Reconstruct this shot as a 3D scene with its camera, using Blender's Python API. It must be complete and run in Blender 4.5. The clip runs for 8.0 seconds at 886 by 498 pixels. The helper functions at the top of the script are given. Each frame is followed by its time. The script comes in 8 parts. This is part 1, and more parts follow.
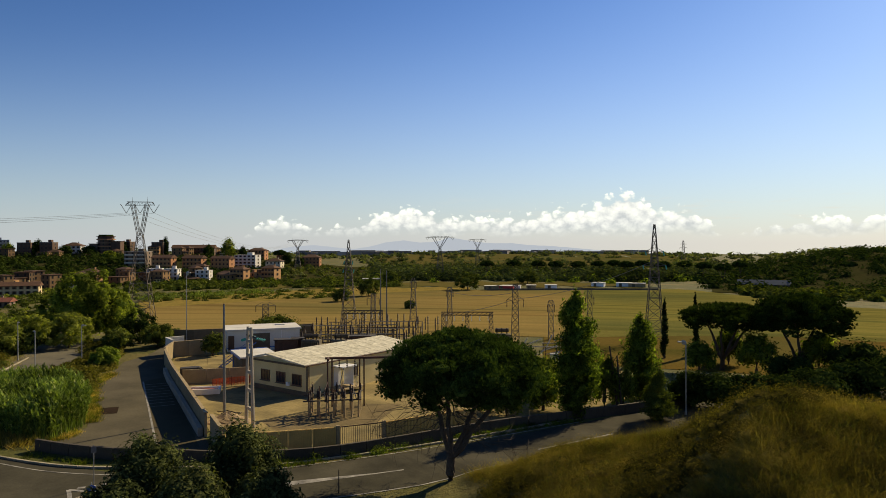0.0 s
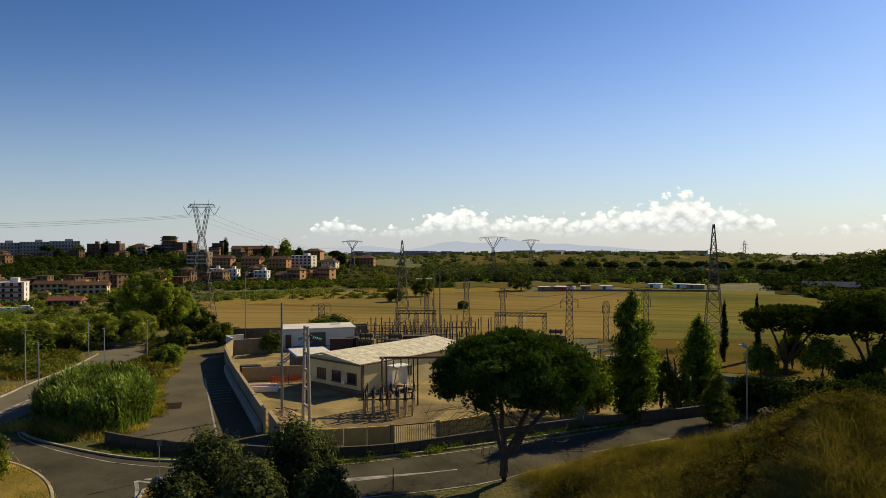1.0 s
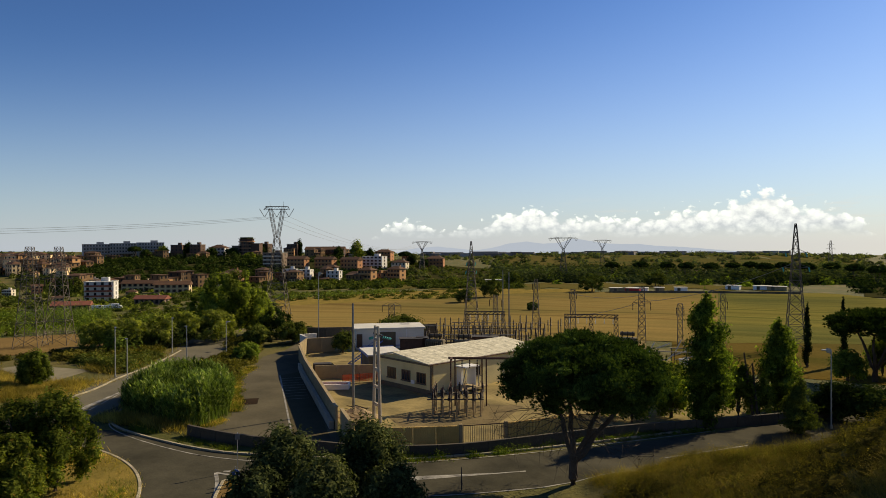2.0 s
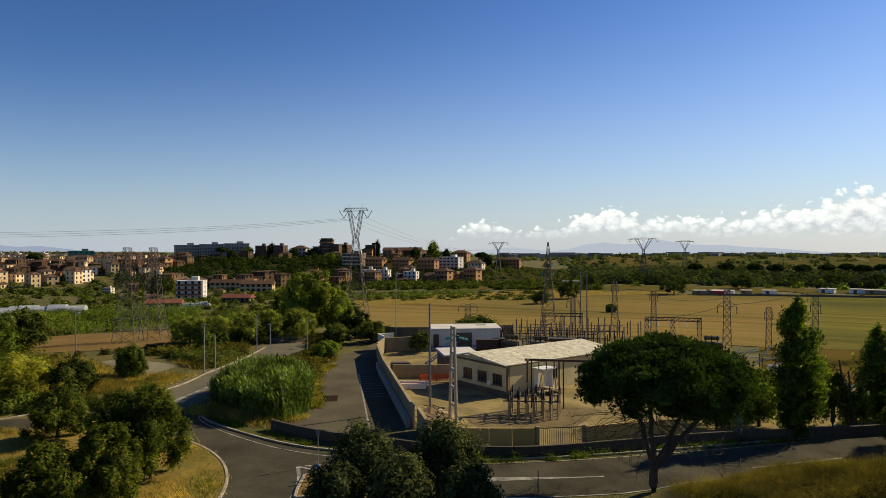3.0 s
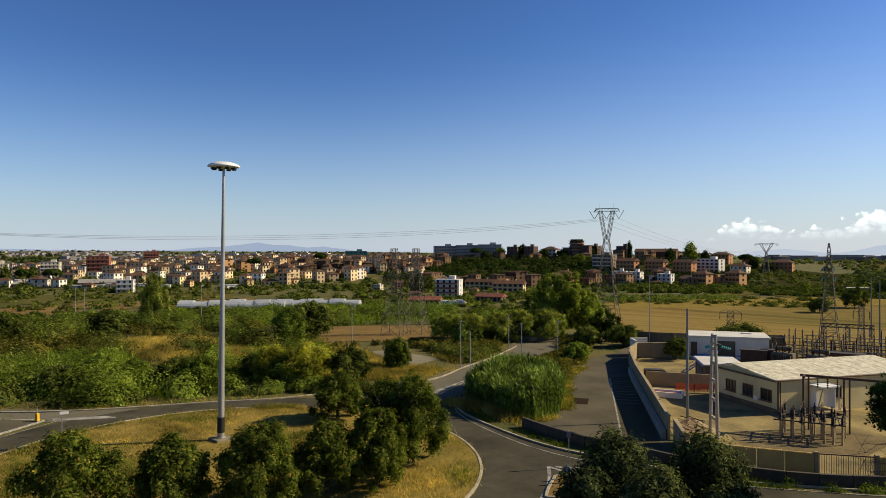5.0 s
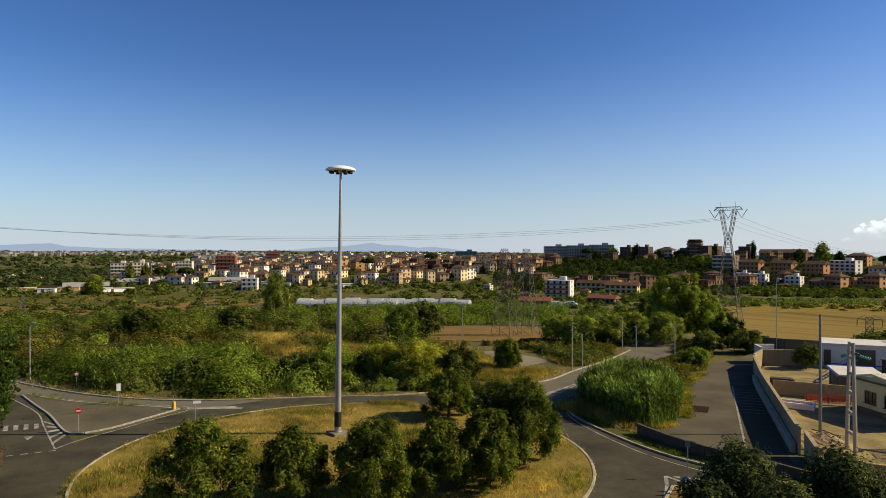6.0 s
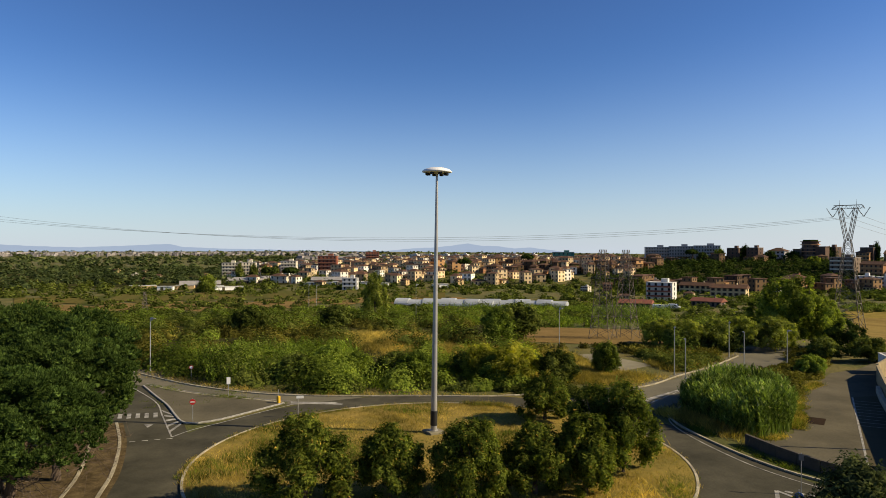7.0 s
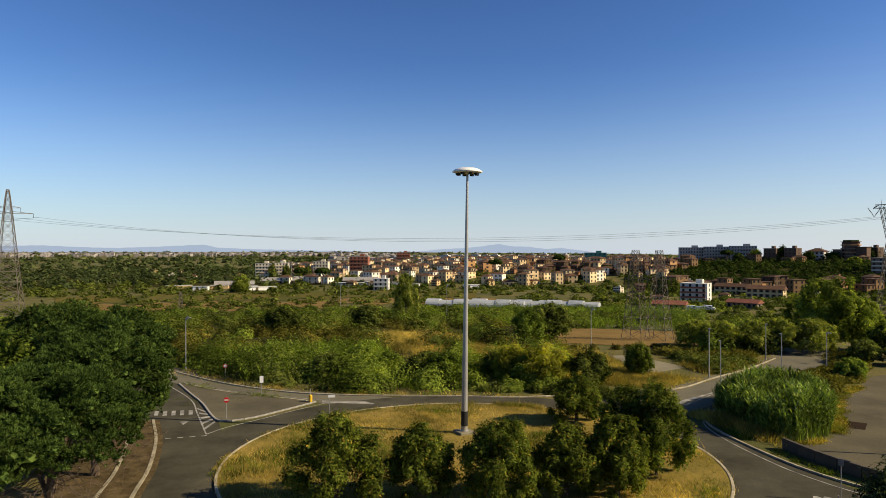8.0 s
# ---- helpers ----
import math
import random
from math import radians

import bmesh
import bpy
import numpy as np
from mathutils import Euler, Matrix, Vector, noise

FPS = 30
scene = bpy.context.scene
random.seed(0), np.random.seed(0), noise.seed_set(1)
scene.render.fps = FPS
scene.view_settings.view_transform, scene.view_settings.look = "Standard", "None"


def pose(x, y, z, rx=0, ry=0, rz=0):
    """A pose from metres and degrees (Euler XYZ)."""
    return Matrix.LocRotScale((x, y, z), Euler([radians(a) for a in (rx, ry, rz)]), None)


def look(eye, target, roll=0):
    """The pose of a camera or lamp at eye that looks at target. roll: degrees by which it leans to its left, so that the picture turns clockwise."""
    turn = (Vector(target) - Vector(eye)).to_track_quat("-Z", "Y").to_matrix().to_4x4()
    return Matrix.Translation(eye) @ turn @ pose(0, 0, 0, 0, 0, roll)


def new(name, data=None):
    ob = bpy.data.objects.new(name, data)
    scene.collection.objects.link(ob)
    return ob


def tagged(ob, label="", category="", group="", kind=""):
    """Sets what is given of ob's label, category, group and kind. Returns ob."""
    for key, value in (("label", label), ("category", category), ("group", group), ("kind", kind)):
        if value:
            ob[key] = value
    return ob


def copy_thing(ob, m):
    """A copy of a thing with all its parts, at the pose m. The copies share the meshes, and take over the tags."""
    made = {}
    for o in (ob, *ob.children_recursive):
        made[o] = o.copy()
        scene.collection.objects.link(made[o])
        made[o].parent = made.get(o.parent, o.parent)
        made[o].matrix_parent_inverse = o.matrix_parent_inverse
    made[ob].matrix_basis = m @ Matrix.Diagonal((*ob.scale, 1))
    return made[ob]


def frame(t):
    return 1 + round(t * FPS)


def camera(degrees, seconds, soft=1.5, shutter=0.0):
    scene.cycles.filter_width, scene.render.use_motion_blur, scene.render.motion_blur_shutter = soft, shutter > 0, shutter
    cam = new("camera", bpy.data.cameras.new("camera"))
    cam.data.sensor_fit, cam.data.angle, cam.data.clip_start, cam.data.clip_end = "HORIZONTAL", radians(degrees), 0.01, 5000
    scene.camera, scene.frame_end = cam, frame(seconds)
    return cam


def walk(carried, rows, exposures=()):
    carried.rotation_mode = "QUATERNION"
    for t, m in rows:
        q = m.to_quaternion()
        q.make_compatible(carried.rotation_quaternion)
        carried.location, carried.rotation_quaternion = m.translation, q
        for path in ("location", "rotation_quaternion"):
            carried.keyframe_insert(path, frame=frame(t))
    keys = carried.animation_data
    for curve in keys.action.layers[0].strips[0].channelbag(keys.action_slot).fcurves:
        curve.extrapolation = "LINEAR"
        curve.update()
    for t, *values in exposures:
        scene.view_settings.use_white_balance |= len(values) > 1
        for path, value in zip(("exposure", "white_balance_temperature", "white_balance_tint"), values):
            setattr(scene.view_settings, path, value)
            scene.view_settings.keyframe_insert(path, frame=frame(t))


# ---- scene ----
cam = camera(65.27, 8.0, soft=0.75)

# path: seconds, eye, yaw, pitch, roll
PATH = [
    (0.0, (-0.10, 0.34, 16.92), 18.25, -0.44, -0.06),
    (0.5, (-0.08, 0.28, 16.93), 19.44, -0.43, -0.12),
    (1.0, (-0.06, 0.18, 16.92), 22.64, -0.38, -0.13),
    (1.2, (-0.02, 0.13, 16.93), 24.43, -0.37, -0.15),
    (2.3, (0.18, -0.06, 16.99), 29.66, -0.30, -0.26),
    (2.5, (0.20, -0.08, 17.00), 30.84, -0.29, -0.27),
    (3.0, (0.17, -0.10, 16.98), 34.68, -0.22, -0.20),
    (3.5, (0.18, -0.05, 16.98), 39.66, -0.17, -0.23),
    (4.0, (0.08, -0.01, 16.93), 44.88, -0.13, -0.12),
    (4.5, (-0.00, 0.00, 16.99), 50.17, -0.10, -0.13),
    (4.7, (-0.01, -0.02, 17.00), 52.20, -0.09, -0.12),
    (5.8, (-0.09, -0.15, 17.06), 62.46, -0.06, -0.05),
    (6.0, (-0.10, -0.17, 17.07), 64.20, -0.05, -0.04),
    (6.5, (-0.11, -0.15, 17.07), 68.64, -0.01, -0.02),
    (7.0, (-0.10, -0.10, 17.09), 72.16, 0.01, 0.01),
    (7.5, (-0.00, -0.08, 17.11), 73.80, 0.01, -0.00),
    (8.0, (-0.10, -0.05, 17.05), 74.72, 0.06, -0.01),
]


def aimed(eye, yaw, pitch, roll):
    """A camera pose from yaw to the left of +y, pitch up and roll, in degrees."""
    a, b = radians(yaw), radians(pitch)
    ahead = Vector((-math.sin(a) * math.cos(b), math.cos(a) * math.cos(b), math.sin(b)))
    return look(eye, Vector(eye) + ahead * 10, roll)


walk(cam, [(t, aimed(e, yaw, pitch, roll)) for t, e, yaw, pitch, roll in PATH], exposures=[(0.0, 0.32, 8250, 6), (2.5, 0.31, 7900, 6), (4.5, 0.43, 7450, 6), (6.0, 0.50, 7500, 6), (8.0, 0.62, 7800, 6)])

# ---- world and sun ----
SUN_AZ, SUN_EL = -26.0, 31.5
world = bpy.data.worlds.new("sky")
scene.world = world
world.use_nodes = True


class Nodes:
    """Small helper to wire a node tree."""

    def __init__(self, tree):
        self.t = tree
        tree.nodes.clear()

    def add(self, kind, inputs=None):
        n = self.t.nodes.new(kind)
        for i, val in (inputs or {}).items():
            n.inputs[i].default_value = val
        return n

    def link(self, a, b):
        self.t.links.new(a, b)

    def math(self, op, a, b=None, c=None, clamp=False):
        n = self.t.nodes.new("ShaderNodeMath")
        n.operation, n.use_clamp = op, clamp
        for i, v in enumerate((a, b, c)):
            if v is None:
                continue
            if isinstance(v, (int, float)):
                n.inputs[i].default_value = v
            else:
                self.t.links.new(v, n.inputs[i])
        return n.outputs[0]

    def ramp(self, fac, stops, interp="LINEAR"):
        n = self.t.nodes.new("ShaderNodeValToRGB")
        n.color_ramp.interpolation = interp
        els = n.color_ramp.elements
        while len(els) < len(stops):
            els.new(0.5)
        for e, (p, c) in zip(els, stops):
            e.position = p
            e.color = c if len(c) == 4 else (*c, 1)
        if fac is not None:
            self.t.links.new(fac, n.inputs[0])
        return n.outputs[0]

    def mix(self, fac, a, b, blend="MIX"):
        n = self.t.nodes.new("ShaderNodeMix")
        n.data_type, n.blend_type = "RGBA", blend
        for sock, v in ((n.inputs[0], fac), (n.inputs[6], a), (n.inputs[7], b)):
            if isinstance(v, (int, float)):
                sock.default_value = v
            elif isinstance(v, (tuple, list)):
                sock.default_value = v if len(v) == 4 else (*v, 1)
            else:
                self.t.links.new(v, sock)
        return n.outputs[2]

    def noise(self, vec, scale, detail=3.0, rough=0.55, dims="3D"):
        n = self.t.nodes.new("ShaderNodeTexNoise")
        n.noise_dimensions = dims
        n.inputs["Scale"].default_value, n.inputs["Detail"].default_value = scale, detail
        n.inputs["Roughness"].default_value = rough
        if vec is not None:
            self.t.links.new(vec, n.inputs["Vector"])
        return n.outputs[0]


def build_sky():
    n = Nodes(world.node_tree)
    sky = n.add("ShaderNodeTexSky")
    sky.sky_type, sky.sun_disc = "NISHITA", False
    sky.sun_elevation, sky.sun_rotation = radians(SUN_EL), radians(-SUN_AZ)
    sky.altitude, sky.air_density, sky.dust_density, sky.ozone_density = 100, 1.0, 0.25, 4.0
    tc = n.add("ShaderNodeTexCoord")
    sep = n.add("ShaderNodeSeparateXYZ")
    n.link(tc.outputs["Generated"], sep.inputs[0])
    x, y, z = sep.outputs
    az = n.math("MULTIPLY", n.math("ARCTAN2", n.math("MULTIPLY", x, -1), y), 57.2958)  # degrees to the left of +y
    el = n.math("MULTIPLY", n.math("ARCSINE", z), 57.2958)
    # cumulus bank low over the horizon: the height of its tops along the azimuth
    u = n.math("DIVIDE", n.math("ADD", az, 40), 80)
    tops = n.ramp(u, [((a + 40) / 80, (h / 9.2,) * 3) for a, h in ((-40, 1.2), (-20, 1.5), (-13, 1.8), (-10, 1.7), (-7, 1.5), (-5, 0.7), (-3.6, 0.4), (-2.6, 2.0), (-1.2, 2.5), (0.8, 2.8), (2.0, 3.5), (3.2, 4.1), (5.0, 3.5), (6.5, 2.6),
                                                                   (9.4, 2.6), (12.7, 2.1), (15.9, 2.1), (18.7, 2.3), (20.6, 3.0), (23.4, 2.4), (26.1, 1.6), (27.7, 1.1), (30.7, 1.8), (33.2, 1.5), (34.2, 0.5), (35.2, -0.5))])
    tops = n.math("MULTIPLY", tops, 9.2)
    comb = n.add("ShaderNodeCombineXYZ")
    n.link(az, comb.inputs[0])
    n.link(n.math("MULTIPLY", el, 1.35), comb.inputs[1])
    vec = comb.outputs[0]
    big = n.noise(vec, 0.33, 2, 0.5, "2D")
    vor = n.add("ShaderNodeTexVoronoi")
    vor.voronoi_dimensions, vor.feature = "2D", "SMOOTH_F1"
    vor.inputs["Scale"].default_value, vor.inputs["Smoothness"].default_value = 1.15, 0.35
    wob = n.add("ShaderNodeVectorMath")
    nz = n.add("ShaderNodeTexNoise")
    nz.noise_dimensions = "2D"
    nz.inputs["Scale"].default_value, nz.inputs["Detail"].default_value = 1.3, 4
    n.link(vec, nz.inputs["Vector"])
    n.link(nz.outputs["Color"], wob.inputs[0])
    n.link(vec, wob.inputs[1])
    n.link(wob.outputs[0], vor.inputs["Vector"])
    puff = n.math("SUBTRACT", 0.62, vor.outputs["Distance"])
    fine = n.noise(vec, 3.2, 5, 0.6, "2D")
    lump = n.math("ADD", n.math("MULTIPLY", n.math("SUBTRACT", big, 0.5), 1.3), n.math("ADD", n.math("MULTIPLY", puff, 1.3), n.math("MULTIPLY", n.math("SUBTRACT", fine, 0.5), 0.32)))
    over = n.math("SUBTRACT", n.math("ADD", n.math("SUBTRACT", tops, 0.25), lump), el)
    body = n.math("MULTIPLY", n.math("MULTIPLY", over, 2.6, clamp=True), n.math("MULTIPLY", n.math("SUBTRACT", el, n.math("ADD", 0.1, n.math("MULTIPLY", big, 0.9))), 1.0, clamp=True), clamp=True)
    # a few thin high streaks
    st = n.add("ShaderNodeCombineXYZ")
    n.link(n.math("MULTIPLY", az, 0.16), st.inputs[0])
    n.link(n.math("MULTIPLY", el, 1.1), st.inputs[1])
    thin = n.math("MULTIPLY", n.math("SUBTRACT", n.noise(st.outputs[0], 1.6, 4, 0.6, "2D"), 0.56), 3.0, clamp=True)
    band = n.math("MULTIPLY", n.math("MULTIPLY", n.math("SUBTRACT", 4.2, el), 0.7, clamp=True), n.math("MULTIPLY", n.math("SUBTRACT", el, 0.6), 0.8, clamp=True))
    thin = n.math("MULTIPLY", n.math("MULTIPLY", thin, band), n.math("MULTIPLY", n.math("SUBTRACT", 30, az), 0.04, clamp=True))
    rise = n.math("DIVIDE", n.math("SUBTRACT", el, 1.0), n.math("SUBTRACT", tops, 0.8), clamp=True)
    shade = n.math("ADD", n.math("MULTIPLY", rise, 0.62), n.math("ADD", n.math("MULTIPLY", puff, 0.9), n.math("MULTIPLY", n.math("SUBTRACT", fine, 0.5), 0.5)))
    tone = n.ramp(shade, [(0.0, (6.6, 7.7, 9.5)), (0.42, (9.6, 10.8, 12.6)), (1.0, (13.0, 14.6, 15.8))])
    # whitish haze towards the horizon
    gam = n.add("ShaderNodeGamma", {1: 1.4})
    n.link(sky.outputs[0], gam.inputs[0])
    deep = n.mix(1.0, gam.outputs[0], (0.40, 0.52, 0.70), "MULTIPLY")
    sunward = n.math("SUBTRACT", 1.0, n.math("DIVIDE", n.math("ABSOLUTE", n.math("SUBTRACT", az, SUN_AZ)), 90.0), clamp=True)  # whiter towards the sun
    haze = n.math("POWER", n.math("SUBTRACT", 1.0, n.math("DIVIDE", n.math("ABSOLUTE", el), n.math("ADD", 16.0, n.math("MULTIPLY", sunward, 14.0))), clamp=True), 2.2)
    base = n.mix(n.math("MULTIPLY", haze, 0.84), deep, n.mix(sunward, (5.7, 6.8, 9.2), (7.6, 7.9, 9.4)))
    col = n.mix(n.math("MULTIPLY", thin, 0.6), base, (8.8, 8.9, 9.2))
    col = n.mix(body, col, tone)
    bg = n.add("ShaderNodeBackground", inputs={"Strength": 0.067})
    n.link(col, bg.inputs["Color"])
    out = n.add("ShaderNodeOutputWorld")
    n.link(bg.outputs[0], out.inputs[0])


build_sky()
sun_data = bpy.data.lights.new("sun", "SUN")
sun_data.energy, sun_data.angle, sun_data.color = 4.7, radians(0.53), (1.0, 0.88, 0.68)
sun = new("sun", sun_data)
sun.matrix_world = look((0, 0, 60), (60 * math.sin(radians(SUN_AZ)), -60 * math.cos(radians(SUN_AZ)), 60 - 60 * math.tan(radians(SUN_EL))))

# ---- materials ----


def mat(name, c1, c2=None, rough=0.85, metal=0.0, scale=0.6, fine=9.0, bump=0.25, spread=0.16, objrand=0.0, island=0.0, spec=0.3, coords="Object"):
    """A surface of two tones: broad stains, fine grain, relief; objrand and island vary the lightness from piece to piece."""
    m = bpy.data.materials.new(name)
    m.use_nodes = True
    n = Nodes(m.node_tree)
    tc = n.add("ShaderNodeTexCoord")
    vec = tc.outputs[coords]
    if coords == "World":
        vec = n.add("ShaderNodeNewGeometry").outputs["Position"]
    broad = n.ramp(n.noise(vec, scale, 4, 0.6), [(0.32, (0, 0, 0)), (0.70, (1, 1, 1))])
    c2 = c2 or tuple(v * 0.72 for v in c1)
    col = n.mix(broad, c1, c2)
    grain = n.noise(vec, fine, 5, 0.65)
    col = n.mix(1.0, col, n.ramp(grain, [(0.25, (1 - spread,) * 3), (0.75, (1 + spread,) * 3)]), "MULTIPLY")
    for amount, kind in ((objrand, "o"), (island, "i")):
        if amount:
            src = n.add("ShaderNodeObjectInfo").outputs["Random"] if kind == "o" else n.add("ShaderNodeNewGeometry").outputs["Random Per Island"]
            col = n.mix(1.0, col, n.ramp(src, [(0, (1 - amount,) * 3), (1, (1 + amount,) * 3)]), "MULTIPLY")
    p = n.add("ShaderNodeBsdfPrincipled", inputs={"Roughness": rough, "Metallic": metal, "Specular IOR Level": spec})
    n.link(col, p.inputs["Base Color"])
    if bump:
        b = n.add("ShaderNodeBump", inputs={"Strength": bump, "Distance": 0.05})
        n.link(grain, b.inputs["Height"])
        n.link(b.outputs[0], p.inputs["Normal"])
    out = n.add("ShaderNodeOutputMaterial")
    n.link(p.outputs[0], out.inputs[0])
    return m


def leaf_mat(name, dark, light, tip=None, trans=0.35, scale=0.5, objrand=0.12):
    """Leaves: tones vary from leaf to leaf, from clump to clump and from plant to plant; some light passes through."""
    m = bpy.data.materials.new(name)
    m.use_nodes = True
    n = Nodes(m.node_tree)
    geo = n.add("ShaderNodeNewGeometry")
    stops = [(0.0, dark), (0.75, light)] + ([(0.93, light), (1.0, tip)] if tip else [])
    col = n.ramp(geo.outputs["Random Per Island"], stops)
    for k, (lo, hi) in ((1.0, (0.45, 1.5)), (4.5, (0.65, 1.3))):
        clump = n.noise(geo.outputs["Position"], scale * k, 2, 0.5)
        col = n.mix(1.0, col, n.ramp(clump, [(0.34, (lo, lo * 1.06, lo)), (0.66, (hi, hi * 0.96, hi * 0.9))]), "MULTIPLY")
    rnd = n.add("ShaderNodeObjectInfo").outputs["Random"]
    col = n.mix(1.0, col, n.ramp(rnd, [(0, (1 - objrand, 1 - objrand * 0.8, 1 - objrand)), (1, (1 + objrand, 1 + objrand * 0.6, 1.0))]), "MULTIPLY")
    d = n.add("ShaderNodeBsdfPrincipled", inputs={"Roughness": 0.8, "Specular IOR Level": 0.0})
    t = n.add("ShaderNodeBsdfTranslucent")
    n.link(col, d.inputs["Base Color"])
    n.link(n.mix(1.0, col, (1.25, 1.35, 0.55), "MULTIPLY"), t.inputs["Color"])
    mx = n.add("ShaderNodeMixShader", inputs={0: trans})
    n.link(d.outputs[0], mx.inputs[1])
    n.link(t.outputs[0], mx.inputs[2])
    out = n.add("ShaderNodeOutputMaterial")
    n.link(mx.outputs[0], out.inputs[0])
    return m


def plain(name, c, rough=0.6, metal=0.0, spread=0.06):
    return mat(name, c, tuple(v * 0.85 for v in c), rough, metal, 1.3, 14, 0.1, spread)


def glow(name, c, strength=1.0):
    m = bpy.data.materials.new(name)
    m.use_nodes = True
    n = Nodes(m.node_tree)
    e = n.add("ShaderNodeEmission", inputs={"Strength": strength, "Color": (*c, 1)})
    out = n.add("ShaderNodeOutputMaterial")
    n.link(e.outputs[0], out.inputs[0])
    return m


ASPHALT = mat("asphalt", (0.040, 0.038, 0.028), (0.084, 0.077, 0.055), 0.95, 0, 0.22, 6, 0.3, 0.14, spec=0.02)
ASPHALT_PARK = mat("parking_asphalt", (0.074, 0.066, 0.046), (0.128, 0.112, 0.076), 0.95, 0, 0.16, 5, 0.3, 0.16, spec=0.02)
# bay tone carries the wall's shade, warmed to offset blue skylight
ASPHALT_BAY_SHADE = mat("bay_shade_asphalt", (0.072, 0.060, 0.036), (0.094, 0.078, 0.047), 0.95, 0, 0.3, 6, 0.3, 0.12, spec=0.02)
# dusty tone, lightened further for sun grazing the far road
ASPHALT_OLD = mat("dusty_sunlit_asphalt", (0.112, 0.103, 0.076), (0.155, 0.140, 0.100), 0.95, 0, 0.18, 5, 0.3, 0.16, spec=0.02)
FENCE = mat("tan_precast_fence", (0.72, 0.48, 0.16), (0.54, 0.36, 0.12), 0.92, 0, 0.5, 9, 0.3, 0.14, objrand=0.10)
LITTER = mat("littered_dirt", (0.120, 0.088, 0.046), (0.046, 0.034, 0.019), 0.98, 0, 0.9, 7, 0.4, 0.3, spec=0.0)
PAINT = mat("road_paint", (0.40, 0.38, 0.33), (0.085, 0.08, 0.07), 0.75, 0, 0.9, 12, 0.1, 0.22)
KERB = mat("kerb_stone", (0.40, 0.35, 0.245), (0.20, 0.172, 0.118), 0.9, 0, 0.8, 8, 0.3, 0.2, objrand=0.2)
# concrete tone warmed in place of bounce light on shaded wall faces
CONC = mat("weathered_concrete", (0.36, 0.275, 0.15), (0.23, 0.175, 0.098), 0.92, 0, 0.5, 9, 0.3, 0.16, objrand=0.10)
CONC_GREY = mat("grey_concrete", (0.15, 0.122, 0.080), (0.085, 0.070, 0.047), 0.92, 0, 0.45, 8, 0.3, 0.18)
WALL_DARK = mat("stained_dark_concrete", (0.085, 0.070, 0.050), (0.045, 0.038, 0.028), 0.95, 0, 0.4, 6, 0.3, 0.2)
CONC_POLE = mat("pole_concrete", (0.40, 0.36, 0.29), (0.27, 0.24, 0.19), 0.9, 0, 0.6, 10, 0.2, 0.12)
GRAVEL = mat("dark_gravel", (0.20, 0.155, 0.085), (0.125, 0.098, 0.056), 0.97, 0, 0.5, 6, 0.5, 0.25, spec=0.0)
YARD = mat("yard_ground", (0.340, 0.265, 0.122), (0.125, 0.104, 0.058), 0.95, 0, 0.22, 3.5, 0.3, 0.2, spec=0.0)
PAVING = mat("path_concrete", (0.23, 0.205, 0.14), (0.155, 0.14, 0.095), 0.93, 0, 0.3, 6, 0.2, 0.15, spec=0.05)
DIRT = mat("brown_soil", (0.205, 0.135, 0.056), (0.145, 0.098, 0.040), 0.98, 0, 0.12, 2.5, 0.5, 0.25, spec=0.0)
SAND = mat("sand_heap", (0.36, 0.26, 0.15), (0.25, 0.18, 0.10), 0.98, 0, 0.8, 9, 0.5, 0.2)
WALL_CREAM = mat("cream_render", (0.64, 0.545, 0.285), (0.50, 0.42, 0.215), 0.9, 0, 0.35, 7, 0.12, 0.08)
WALL_WHITE = mat("white_panel", (0.70, 0.68, 0.61), (0.58, 0.56, 0.50), 0.7, 0, 0.3, 7, 0.08, 0.06)
ROOF_WHITE = mat("chalky_roof_sheet", (0.66, 0.62, 0.48), (0.42, 0.39, 0.29), 0.95, 0, 1.1, 2.4, 0.9, 0.36, spec=0.05)
ROOF_PALE = mat("white_roof_membrane", (0.60, 0.58, 0.52), (0.46, 0.44, 0.39), 0.8, 0, 0.4, 6, 0.1, 0.08)
STEEL = mat("galvanised_steel", (0.20, 0.205, 0.20), (0.13, 0.13, 0.125), 0.6, 0.4, 1.2, 12, 0.05, 0.1)
STEEL_DARK = mat("weathered_steel", (0.070, 0.062, 0.054), (0.045, 0.040, 0.035), 0.7, 0.2, 1.2, 12, 0.05, 0.12)
LAMP_GREY = mat("grey_lamp_pole", (0.34, 0.34, 0.33), (0.26, 0.26, 0.25), 0.5, 0.4, 0.7, 9, 0.04, 0.08)
MAST_GREY = mat("galvanised_mast", (0.40, 0.39, 0.37), (0.30, 0.29, 0.27), 0.45, 0.5, 0.5, 9, 0.04, 0.08)
PYLON = mat("weathered_pylon_steel", (0.150, 0.132, 0.110), (0.105, 0.086, 0.070), 0.75, 0.1, 0.3, 9, 0.05, 0.12, spec=0.1)
RUST = mat("rust_brown_metal", (0.12, 0.062, 0.04), (0.07, 0.04, 0.03), 0.8, 0.2, 1.0, 12, 0.1, 0.2)
WOODPOLE = mat("tarred_timber_pole", (0.14, 0.105, 0.075), (0.09, 0.07, 0.05), 0.85, 0, 1.0, 14, 0.2, 0.15)
PORCELAIN = mat("brown_porcelain", (0.040, 0.024, 0.018), (0.028, 0.017, 0.013), 0.5, 0, 2, 10, 0.0, 0.05, spec=0.2)
GLASS_INS = plain("teal_glass_insulator", (0.05, 0.34, 0.30), 0.15)
BLACK = plain("black_plastic", (0.02, 0.02, 0.02), 0.5)
